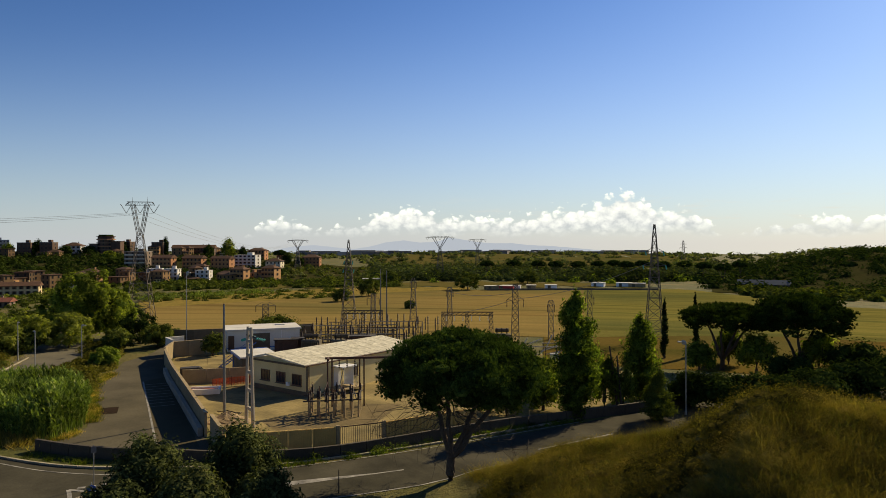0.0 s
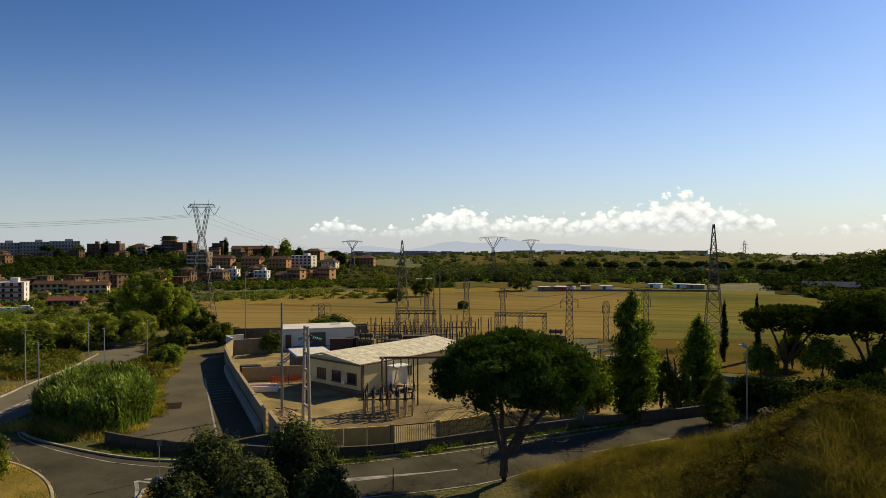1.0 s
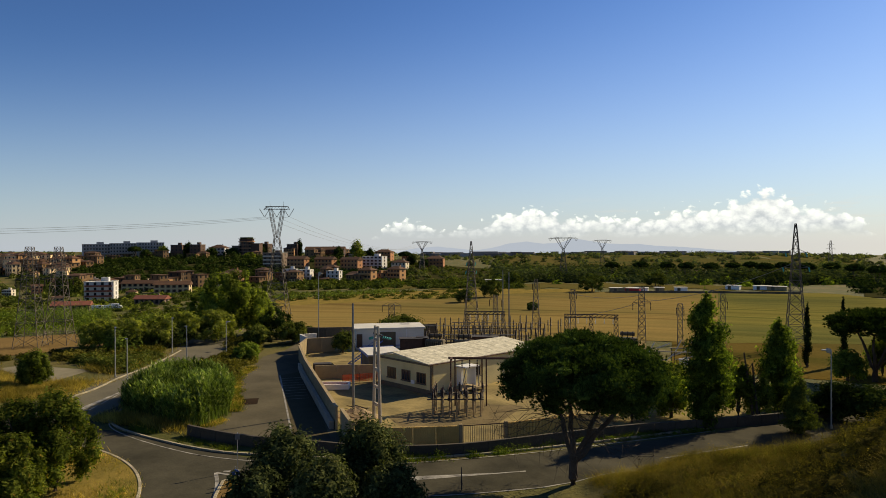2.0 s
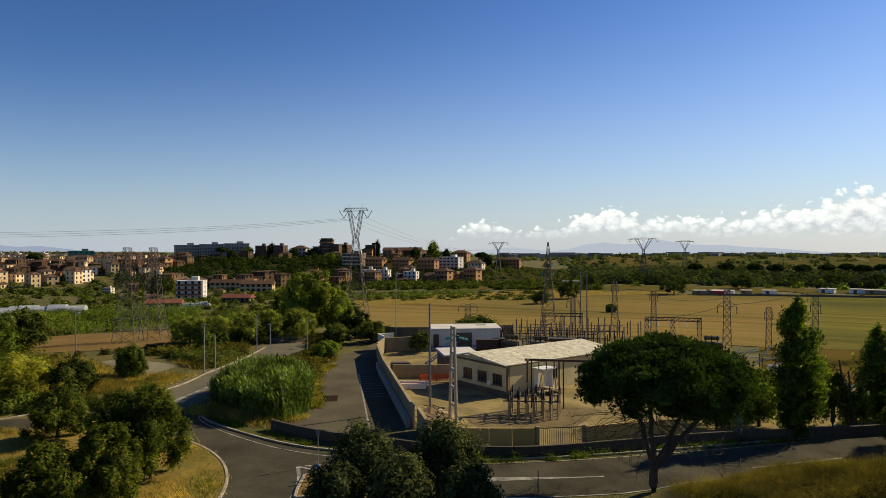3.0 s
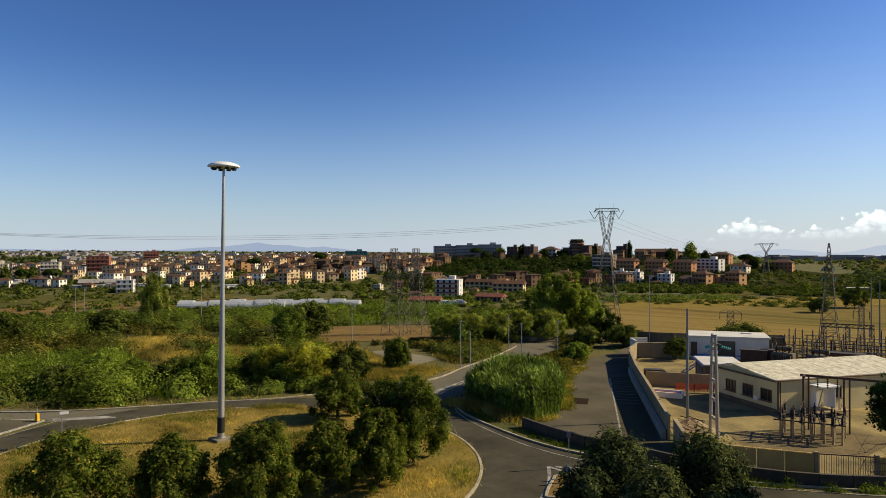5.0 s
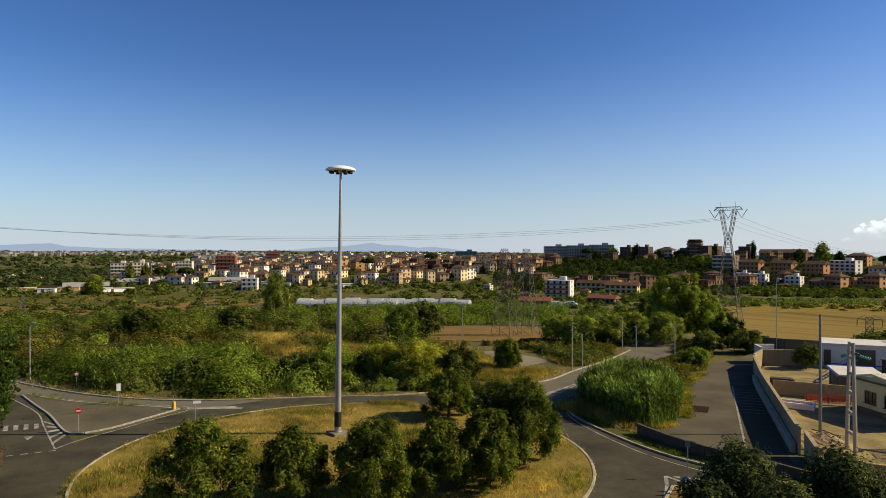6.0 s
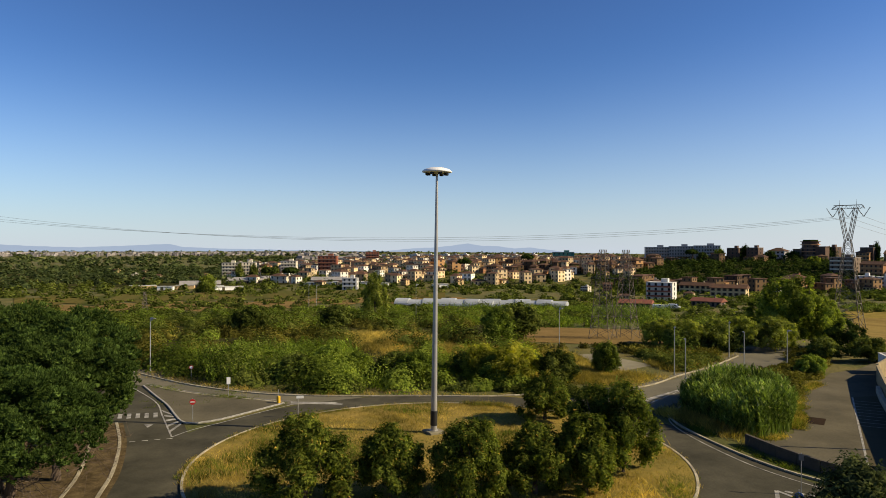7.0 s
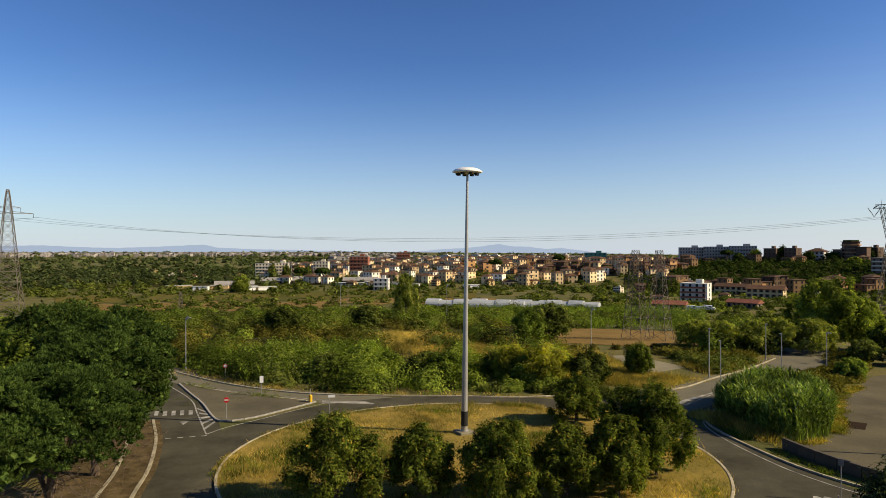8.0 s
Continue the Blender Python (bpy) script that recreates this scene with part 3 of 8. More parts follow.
ROAD_FAR = [(-76.5, 14), (-82.3, 4.9), (-89.2, -2.6), (-98.8, -9.4), (-116, -19), (-140, -30)]
ROAD_LEFT = [(-38, -4.2), (-50, -5.2), (-61, -5.6), (-72.5, -6.9), (-84.5, -9.8), (-98, -14.5), (-118, -24)]

structure(part("road_ring", ribbon(ring_pts(*ISLE, (R_IN + R_OUT) / 2, n=96), (R_OUT - R_IN) / 2, -(R_OUT - R_IN) / 2, 0.030), ASPHALT), "grey asphalt ring road of the roundabout", "road")
strip("road_right", ROAD_RIGHT, 3.7, -3.7, 0.0265, ASPHALT, "two-lane asphalt road curving past the low wall")
strip("road_back", ROAD_BACK, 4.0, -4.0, 0.0235, ASPHALT_OLD, "asphalt side road leading off behind the reeds")
strip("road_far", ROAD_FAR, 2.7, -2.7, 0.0205, ASPHALT_OLD, "asphalt slip road along the scrub")
strip("road_left", ROAD_LEFT, 3.3, -3.3, 0.0175, ASPHALT, "asphalt road running into the roundabout")
structure(part("road_mouth", slab([(-60, 40.0), (-66, 38.5), (-73.2, 33), (-75, 47), (-72, 52), (-63.5, 47)], 0.0145), ASPHALT), "asphalt mouth of the side road", "road")
structure(part("road_mouth", slab([(-36, 33), (-44.5, 39), (-50, 41.0), (-38.5, 41.2), (-30.5, 44.2), (-30, 37)], 0.0125), ASPHALT), "asphalt mouth of the through road", "road")

# pavement strip and kerbs on the left road
FOOTWAY = [(-44, -9.4), (-52, -9.3), (-58, -9.1), (-66.2, -9.65), (-74, -10.9)]
strip("pavement_left", FOOTWAY, 1.08, -1.08, 0.11, LITTER, "narrow littered footway between two pale kerbs", "pavement", 0.14)
strip("verge_soil", FOOTWAY, 5.2, -1.75, 0.07, LITTER, "dark soil beside the footway under the pines", "ground")
for off, nm in ((1.18, "kerb"), (-1.18, "kerb")):
    strip("kerb_left", FOOTWAY, off + 0.13, off - 0.13, 0.15, KERB, "pale stone kerb along the footway", "kerb", 0.2)


def kerb_stones(name, line, label, w=0.22, h=0.16, piece=1.0, mat_=None):
    """A kerb of single stones with open joints."""
    e = structure(thing(name, 0, 0, 0), label, "kerb")
    pts = spline(line, 0.25)
    acc, start = 0.0, pts[0]
    me = None
    for a, b in zip(pts, pts[1:]):
        acc += np.linalg.norm(b - a)
        if acc >= piece:
            d = b - start
            ln = float(np.linalg.norm(d))
            if me is None:
                bm = bx(0, 0, 0, 1.0, w, h, 0, 0.02)
                me = bpy.data.meshes.new("kerb_stone")
                bm.to_mesh(me)
                bm.free()
                me.materials.append(mat_ or KERB)
            o = new("kerb_stone", me)
            o.parent = e
            c = (start + b) / 2
            o.matrix_local = pose(c[0], c[1], h / 2 + 0.005, 0, 0, math.degrees(math.atan2(d[1], d[0]))) @ Matrix.Diagonal((ln - 0.03, 1, 1, 1))
            acc, start = 0.0, b
    return e


structure(part("island_turf", slab(ring_pts(*ISLE, R_IN - 0.2, n=60)[:-1], 0.12, 0.1), STRAW), "dry straw-coloured turf of the roundabout island", "ground")
kerb_stones("kerb_island", ring_pts(*ISLE, R_IN - 0.12, n=120), "pale stone kerb round the roundabout island")
TRI = [(-93.5, -9.2), (-86.5, -7.2), (-81.1, -5.6), (-75.5, -4.4), (-72.6, -3.6), (-71.8, -2.6), (-72.6, -0.2), (-75.1, 2.9), (-78.3, 6.6), (-81.2, 3.2), (-86.7, -3.3), (-93.4, -8.6)]
structure(part("traffic_island", slab(TRI, 0.13, 0.12), ASPHALT_PARK), "triangular traffic island with worn asphalt top", "island")
kerb_stones("kerb_traffic_island", TRI[0:9], "whitewashed stone kerb of the traffic island", mat_=PAINT)
kerb_stones("kerb_traffic_island", TRI[8:], "weedy stone kerb of the traffic island")
kerb_stones("kerb_outer", [(-60.5, 43.6), (-57.0, 42.2), (-52.8, 41.45), (-47.0, 41.0), (-42.9, 41.2), (-39.5, 42.1), (-31.5, 44.9), (-27.9, 46.9), (-21.3, 53.0), (-14.6, 60.4), (-11, 64.6), (-3, 73.3)], "stone kerb along the weedy verge")
kerb_stones("kerb_far", [(-74.0, 35.5), (-74.9, 28.5), (-77.3, 22), (-79.2, 15.8), (-81.4, 9.6), (-85.2, 3.2), (-93, -4.2), (-106, -12.6)], "stone kerb below the scrub")
kerb_stones("kerb_back", [(-73.0, 46.5), (-75.0, 52), (-78.9, 58.5), (-83.8, 68), (-91, 79)], "stone kerb along the side road")


def paint_line(name, pts, w, z, label, dash=None):
    line = spline(pts, 0.8)
    if not dash:
        return structure(part(name, ribbon(line, w / 2, -w / 2, z), PAINT), label, "road marking")
    e = structure(thing(name, 0, 0, 0), label, "road marking")
    fine = spline(pts, 0.25)
    n, gap = int(dash[0] / 0.25), int(dash[1] / 0.25)
    for i in range(0, len(fine) - n, n + gap):
        part("dash", ribbon(fine[i:i + n + 1], w / 2, -w / 2, z), PAINT, e)
    return e


paint_line("marking_outer", [(-63.8, 47.6), (-60.6, 43.9), (-57.6, 41.9), (-52.6, 40.6), (-46.6, 39.9), (-42.9, 39.95), (-38.5, 40.9), (-31, 44.0), (-27.8, 46.0), (-21.3, 51.9), (-14.6, 59.2), (-8, 66.8)], 0.13, 0.0370, "worn white edge line")
paint_line("marking_near", [(-31, 36.5), (-23.4, 40.2), (-16.6, 45.8), (-8.8, 53.8)], 0.15, 0.0370, "worn white edge line")
paint_line("marking_centre", [(-25.0, 43.2), (-21.0, 46.7), (-16.9, 50.3), (-11.4, 55.5), (-5.0, 63.2)], 0.19, 0.0370, "thin white centre line")
paint_line("marking_lane", [(-31.0, 43.0), (-26, 45.0)], 0.14, 0.0370, "short white lane dashes", (1.6, 1.2))
paint_line("marking_back", [(-66.2, 45.5), (-70.6, 52.5), (-75.6, 60.0), (-80.8, 70)], 0.14, 0.0370, "white centre dashes", (2.0, 1.2))
structure(part("marking_back_wedge", slab([(-66.6, 44.8), (-67.4, 44.6), (-71.2, 52.6), (-71.0, 52.8)], 0.0390), PAINT), "white painted wedge between the lanes", "road marking")
structure(part("marking_splitter_wedge", slab([(-30.6, 39.9), (-30.4, 39.3), (-25.6, 42.55), (-20.9, 46.7), (-21.05, 46.85), (-26.1, 43.3)], 0.0410), PAINT), "white painted wedge between the lanes", "road marking")
structure(part("marking_island_wedge", slab([(-79.0, 7.4), (-78.0, 7.3), (-75.7, 12.5), (-76.0, 12.8), (-77.2, 12.0)], 0.0390), PAINT), "white painted tip before the traffic island", "road marking")
paint_line("marking_far_inner", [(-95, -9.0), (-87.6, -3.0), (-82.0, 3.6), (-79.2, 7.5)], 0.14, 0.0390, "worn white line beside the traffic island")
paint_line("marking_left_a", [(-93.5, -10.6), (-83.5, -7.0), (-76, -5.7), (-67.4, -4.3)], 0.15, 0.0390, "white line of the hatched area")
paint_line("marking_left_b", [(-67.4, -4.3), (-69.5, -2.6), (-72.0, 0.6), (-75.0, 4.2), (-77.6, 7.6)], 0.15, 0.0405, "white line of the hatched area")
hatch = structure(thing("marking_hatch", 0, 0, 0), "white hatch bars beside the traffic island", "road marking")
for i in range(5):
    t = i / 4
    x0, y0 = -78.5 + 9.0 * t, -5.95 + 1.3 * t
    x1, y1 = -76.6 + 4.4 * t, -4.9 + 1.1 * t
    part("bar", slab([(x0 - 0.35, y0), (x0 + 0.35, y0 + 0.1), (x1 + 0.35, y1 + 0.1), (x1 - 0.35, y1)], 0.0420), PAINT, hatch)
zebra = structure(thing("marking_crossing", 0, 0, 0), "worn white crossing bars over the road", "road marking")
for i in range(5):
    x, y = -77.3 + 0.12 * i, -9.9 + 0.85 * i
    part("bar", slab([(x - 1.1, y - 0.22), (x + 1.1, y - 0.05), (x + 1.1, y + 0.35), (x - 1.1, y + 0.18)], 0.0420), PAINT, zebra)
structure(part("marking_yield", slab([(-71.6, -6.7), (-73.0, -6.25), (-73.0, -7.15)], 0.0420), PAINT), "white yield triangle painted on the road", "road marking")
paint_line("marking_stop", [(-66.8, -8.8), (-66.9, -4.2)], 0.2, 0.0420, "white stop dashes", (0.6, 0.5))
cross = structure(thing("marking_crossing", 0, 0, 0), "white blocks of a crossing at the side road", "road marking")
for i in range(6):
    t = i / 5
    part("bar", bx(-65.6 + 4.4 * t, 40.4 + 4.4 * t, 0.0375, 1.2, 0.5, 0.006, -40), PAINT, cross)
cross2 = structure(thing("marking_crossing", 0, 0, 0), "white blocks of a give-way line", "road marking")
for i in range(6):
    part("bar", bx(-38.9 + 0.55 * i, 37.9 + 0.55 * i, 0.0375, 0.5, 0.32, 0.006, 30), PAINT, cross2)
paint_line("marking_splitter", [(-39.4, 37.3), (-37.7, 35.8), (-35.9, 33.9), (-34.2, 31.5)], 0.28, 0.0390, "white line round the splitter island")
paint_line("marking_splitter", [(-39.4, 37.3), (-37.6, 37.5), (-35.6, 37.6), (-33.5, 38.6)], 0.28, 0.0405, "white line round the splitter island")

# splitter island with its kerb, blue arrow board and signposts
SPLIT = [(-37.4, 36.1), (-36.4, 36.9), (-34.2, 37.3), (-33.2, 35.2), (-34.4, 32.6), (-35.4, 33.4)]
structure(part("splitter_island", slab(SPLIT, 0.12, 0.1), DIRT), "small kerbed splitter island with weeds", "island")
kerb_stones("kerb_splitter", SPLIT + SPLIT[:1], "pale stone kerb of the splitter island", piece=0.8)

# car park
PATCH = (-54.5, 56.0)
TARPATCH = mat("brown_tar_patch", (0.034, 0.022, 0.014), (0.024, 0.017, 0.012), 0.95, 0, 0.5, 8, 0.3, 0.2, spec=0.02)
structure(part("car_park", slab([(-49.6, 44.2), (-41.8, 44.2), (-36.2, 46.3), (-35.3, 47.6), (-67.6, 80.0), (-70.5, 86), (-76, 88.5), (-74.5, 80), (-68.8, 71.5), (-65.2, 65.2), (-57.0, 56.6), (-51.2, 50.5)], 0.020), ASPHALT_PARK),
          "worn asphalt car park beside the compound wall", "car park")
PL_A, PL_B = np.array((-61.6, 69.3)), np.array((-40.7, 47.4))
# sheet coloured for the shade that the wall throws on the bays
structure(part("car_park_bays", slab([PL_A, PL_B, (-37.2, 48.4), (-61.2, 73.0)], 0.026), ASPHALT_BAY_SHADE), "parking bays toned darker and warmer for the wall's shade", "car park")
paint_line("marking_bays", [PL_A, PL_B], 0.18, 0.032, "long white line along the parking bays")
bays = structure(thing("marking_bay_lines", 0, 0, 0), "thin pale lines between parking bays", "road marking")
ud = (PL_B - PL_A) / np.linalg.norm(PL_B - PL_A)
for i in range(9):
    c = PL_A + ud * (2.2 + 1.55 * i)
    e = c + np.array((ud[1], -ud[0])) * -2.6
    part("bay_line", ribbon([c, e], 0.05, -0.05, 0.036), PAINT, bays)
structure(part("asphalt_patch", bx(PATCH[0], PATCH[1], 0.026, 2.4, 3.0, 0.006, 40), TARPATCH), "dark brown rectangular asphalt repair", "car park")

# yard of the compound
structure(part("yard", slab([(-35.0, 48.3), (-67.0, 80.3), (-78, 99), (-40, 103), (-12, 106), (-4, 90), (-5, 74.5), (-14.0, 64.6), (-22.6, 55.4), (-28.6, 49.4)], 0.018), YARD), "sandy concrete yard of the substation", "yard")
polar_patch("yard_back", np.linspace(12, 37, 20), [102] * 20, [133] * 20, 0.06, YARD, "gravel ground under the switchgear", 6)
structure(part("gravel_bed", slab([(-37.0, 57.2), (-33.5, 54.6), (-26.5, 60.5), (-27, 68), (-32.5, 66.5)], 0.022), GRAVEL), "dark gravel bed under the near insulators", "yard")
structure(part("yard_apron", slab([(-37.5, 66.3), (-47.8, 69.6), (-49.5, 64.5), (-46, 60), (-40, 58), (-35, 60)], 0.024), YARD), "pale concrete apron before the building", "yard")
structure(part("path_patch", slab([(-100.3, 55.1), (-100.0, 58.7), (-87.5, 60.5), (-84.0, 52.3)], 0.025), PAVING), "pale bare concrete plot among the scrub", "ground")
structure(part("path_patch", slab([(-74.6, 84), (-71, 84), (-76, 96), (-82, 99)], 0.022), ASPHALT_PARK), "asphalt lane beyond the car park", "road")


# ---- walls and fences ----


def panel_wall(name, pts, h, thick, material, label, panel=2.4, cap=0.0, kind="structure", heights=None, category="wall", ribs=0):
    """A wall of precast panels between posts, following the plan line."""
    e = tagged(thing(name, 0, 0, 0), label, category, kind=kind)
    cache = {}
    for (x0, y0), (x1, y1) in zip(pts, pts[1:]):
        d = math.hypot(x1 - x0, y1 - y0)
        k = max(1, round(d / panel))
        ang = math.degrees(math.atan2(y1 - y0, x1 - x0))
        key = round(d / k, 3)
        if key not in cache:
            bm = bx(0, 0, h / 2, key - 0.03, thick, h, 0, 0.015)
            for s in range(ribs):
                box(bm, -key / 2 + key * (s + 0.5) / ribs, 0, h / 2, key / ribs * 0.55, thick + 0.12, h - 0.06)
            if cap:
                box(bm, 0, 0, h + 0.04, key + 0.01, thick + 0.12, 0.08, 0, 0.01)
            me = bpy.data.meshes.new("panel")
            bm.to_mesh(me)
            bm.free()
            me.materials.append(material)
            cache[key] = me
        for i in range(k):
            t = (i + 0.5) / k
            x, y = x0 + (x1 - x0) * t, y0 + (y1 - y0) * t
            o = new("panel", cache[key])
            o.parent = e
            o.matrix_local = pose(x, y, gz(x, y) - 0.06, 0, 0, ang)
    return e


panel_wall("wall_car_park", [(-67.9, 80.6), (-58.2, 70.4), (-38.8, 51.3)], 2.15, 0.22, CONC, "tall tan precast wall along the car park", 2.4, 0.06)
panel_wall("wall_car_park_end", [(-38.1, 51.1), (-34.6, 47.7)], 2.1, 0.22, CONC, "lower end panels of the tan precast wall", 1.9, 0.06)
panel_wall("wall_plinth", [(-62.8, 74.6), (-58.6, 70.2), (-39.3, 51.2)], 0.85, 0.42, CONC_POLE, "pale plinth at the foot of the wall", 4.0)
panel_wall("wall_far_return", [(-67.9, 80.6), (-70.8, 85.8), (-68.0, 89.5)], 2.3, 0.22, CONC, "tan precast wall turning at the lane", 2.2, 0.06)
panel_wall("wall_gatehouse", [(-71.0, 85.9), (-73.6, 87.7), (-72.2, 90.0)], 2.6, 0.25, ROOF_PALE, "pale rendered gate pier wall", 2.4, 0.05)
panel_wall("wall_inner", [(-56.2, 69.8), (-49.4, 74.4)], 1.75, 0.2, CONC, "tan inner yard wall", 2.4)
panel_wall("wall_back", [pol(39.6, 125), pol(38, 124), pol(34, 124), pol(29, 128)], 2.7, 0.25, CONC_GREY, "brownish back wall of the compound", 3.0)
LOWWALL = spline([(-49.6, 43.7), (-45.8, 43.45), (-41.6, 43.7), (-38.2, 44.7), (-33.6, 45.4), (-28.6, 47.4), (-25.1, 49.9), (-22.0, 53.3), (-18.4, 57.6), (-14.2, 62.3), (-9.6, 66.4), (-4.5, 71.2), (3, 79)], 2.0)
panel_wall("wall_low", [tuple(p) for p in LOWWALL], 1.0, 0.28, WALL_DARK, "low grey concrete retaining wall above the verge", 2.2)
panel_wall("fence_ribbed", [(-34.2, 47.9), (-31.0, 48.2), (-26.2, 51.4)], 1.95, 0.1, FENCE, "ribbed tan precast fence panels", 2.0, 0, "structure", ribs=13, category="fence")
panel_wall("fence_ribbed", [(-23.0, 54.3), (-19.4, 58.6), (-17.0, 61.2)], 1.95, 0.1, FENCE, "ribbed tan precast fence panels", 2.0, 0, "structure", ribs=13, category="fence")


def bar_gate(p, q, h, label):
    e = tagged(thing("sliding_gate", p[0], p[1], 0.0, math.degrees(math.atan2(q[1] - p[1], q[0] - p[0]))), label, "gate")
    L = math.hypot(q[0] - p[0], q[1] - p[1])
    part("rail", bx(L / 2, 0, 0.35, L, 0.06, 0.08), RUST, e)
    part("rail", bx(L / 2, 0, h - 0.06, L, 0.06, 0.08), RUST, e)
    bar = bx(0, 0, 0, 0.035, 0.035, h - 0.45)
    me = bpy.data.meshes.new("bar")
    bar.to_mesh(me)
    bar.free()
    me.materials.append(CONC)
    for i in range(int(L / 0.16)):
        o = part("bar", me, CONC, e)
        o.location = (0.1 + i * 0.16, 0, h / 2 + 0.12)
    for x in (-0.12, L + 0.12):
        part("post", bx(x, 0, h / 2 + 0.05, 0.3, 0.3, h + 0.1, 0, 0.02), CONC, e, "tan concrete gate post")
    return e


bar_gate((-26.0, 51.6), (-23.2, 54.1), 1.9, "sliding gate of thin upright bars in the fence")

# ---- substation building ----


def window_at(parent, cx, cy, cz, w, h, rz, mullions=1, frame_mat=None, depth=0.10):
    """A window: frame proud of the wall, panes set back, sill."""
    e = new("window")
    e.parent = parent
    e.matrix_local = pose(cx, cy, cz, 0, 0, rz)
    fm = frame_mat or SHUTTER
    bm = bmesh.new()
    t = 0.07
    for sx in (-1, 1):
        box(bm, sx * (w / 2 - t / 2), 0, 0, t, depth, h)
    for sz in (-1, 1):
        box(bm, 0, 0, sz * (h / 2 - t / 2), w - 2 * t, depth, t)
    for i in range(mullions):
        box(bm, -w / 2 + w * (i + 1) / (mullions + 1), 0, 0, t * 0.7, depth * 0.8, h - 2 * t)
    part("frame", bm, fm, e)
    part("pane", bx(0, 0.015, 0, w - 2 * t, 0.02, h - 2 * t), PANE, e)
    part("sill", bx(0, -0.06, -h / 2 - 0.04, w + 0.16, 0.24, 0.06), CONC_GREY, e)
    return e


def control_building():
    u = np.array((0.318, 0.948))
    rz = math.degrees(math.atan2(u[1], u[0]))
    b = tagged(thing("control_building", -38.2, 67.9, 0.0, rz), "long low cream substation building with chalky white roof", "building")
    L, W, H, HR, RV = 19.0, 9.4, 3.45, 4.15, 6.4  # local x along the length, y across to the left
    bm = bmesh.new()
    v = [bm.verts.new(c) for c in ((0, 0, 0), (0, W, 0), (0, W, H), (0, RV, HR - 0.1), (0, 0, H), (L, 0, 0), (L, W, 0), (L, W, H), (L, RV, HR - 0.1), (L, 0, H))]
    for f in ((0, 4, 3, 2, 1), (5, 6, 7, 8, 9), (0, 5, 9, 4), (1, 2, 7, 6), (2, 3, 8, 7), (3, 4, 9, 8), (0, 1, 6, 5)):
        bm.faces.new([v[i] for i in f])
    bmesh.ops.recalc_face_normals(bm, faces=bm.faces)
    part("wall", bm, WALL_CREAM, b, "cream rendered walls")
    bm = bmesh.new()
    o = 0.45
    eave = 0.14
    prof = [(-eave, H - 0.02), (RV, HR), (W + o, H - 0.05)]
    rows = []
    for x in (-o, L + o):
        rows.append([bm.verts.new((x, y, z)) for y, z in prof] + [bm.verts.new((x, y, z + 0.16)) for y, z in prof])
    A, B = rows
    for k in (0, 1):
        bm.faces.new((A[k], A[k + 1], B[k + 1], B[k]))
        bm.faces.new((A[k + 3], B[k + 3], B[k + 4], A[k + 4]))
    for R in rows:
        bm.faces.new((R[0], R[3], R[4], R[1]))
        bm.faces.new((R[1], R[4], R[5], R[2]))
    bm.faces.new((A[0], B[0], B[3], A[3]))
    bm.faces.new((A[2], A[5], B[5], B[2]))
    bmesh.ops.recalc_face_normals(bm, faces=bm.faces)
    roof = part("roof", bm, ROOF_WHITE, b, "chalky white roof sheeting")
    # sheet joints standing proud along the slope
    for i in range(12):
        x = 0.2 + i * (L - 0.4) / 11
        bm = bmesh.new()
        vs = [bm.verts.new((x + dx, y, z)) for dx in (-0.03, 0.03) for y, z in ((-eave, H + 0.12), (RV, HR + 0.14), (RV, HR + 0.172), (-eave, H + 0.152))]
        for f in ((0, 1, 2, 3), (7, 6, 5, 4), (0, 4, 5, 1), (1, 5, 6, 2), (2, 6, 7, 3), (3, 7, 4, 0)):
            bm.faces.new([vs[i2] for i2 in f])
        part("roof_seam", bm, ROOF_WHITE, roof)
    part("gutter", tb((-o, -eave - 0.06, H + 0.02), (L + o, -eave - 0.06, H + 0.02), 0.07), RUST, b)
    part("fascia", bx(-o - 0.02, W / 2, H + 0.02, 0.05, W + 0.6, 0.22), CONC_GREY, b)
    part("plinth", bx(-0.04, W / 2, 0.28, 0.1, W + 0.1, 0.56), CONC_GREY, b)
    part("corner_pilaster", bx(0.02, -0.02, H / 2, 0.16, 0.16, H), CONC_GREY, b, "darker corner strip")
    part("downpipe", tb((0.25, -0.1, 0), (0.25, -0.1, H), 0.05), RUST, b)
    for y in (1.6, 4.3, 7.0):
        window_at(b, -0.03, y, 1.75, 1.55, 1.25, 90 + 180, 2)
    part("wall_box", bx(-0.1, 3.0, 1.15, 0.2, 0.5, 0.4), WHITE, b, "small pale meter box")
    # long side with porch, door and shutters
    for x in (7.2, 13.5, 16.5):
        window_at(b, x, -0.03, 1.9, 1.7, 1.25, 0, 3)
    part("porch_slab", bx(5.0, -1.1, 0.45, 4.2, 2.1, 0.14), CONC, b, "concrete porch landing")
    for i in range(4):
        part("step", bx(2.6 - 0.3 * i, -1.1, 0.42 - 0.11 * (i + 1), 0.32, 1.8, 0.12), CONC, b)
    part("door", bx(4.6, -0.05, 1.62, 1.05, 0.08, 2.1), WHITE, b, "white door")
    part("canopy", bx(4.9, -0.9, 2.9, 2.3, 1.8, 0.12), WHITE, b, "pale canopy over the door")
    part("canopy_side", bx(5.55, -0.95, 1.75, 0.06, 1.5, 2.2), WHITE, b, "white porch screen")
    for a_, c_ in (((3.0, -1.9, 0.5), (3.9, -1.8, 2.84)), ((5.9, -1.8, 0.5), (5.9, -1.8, 2.84))):
        part("canopy_post", tb(a_, c_, 0.05), STEEL, b)
    return b


control_building()


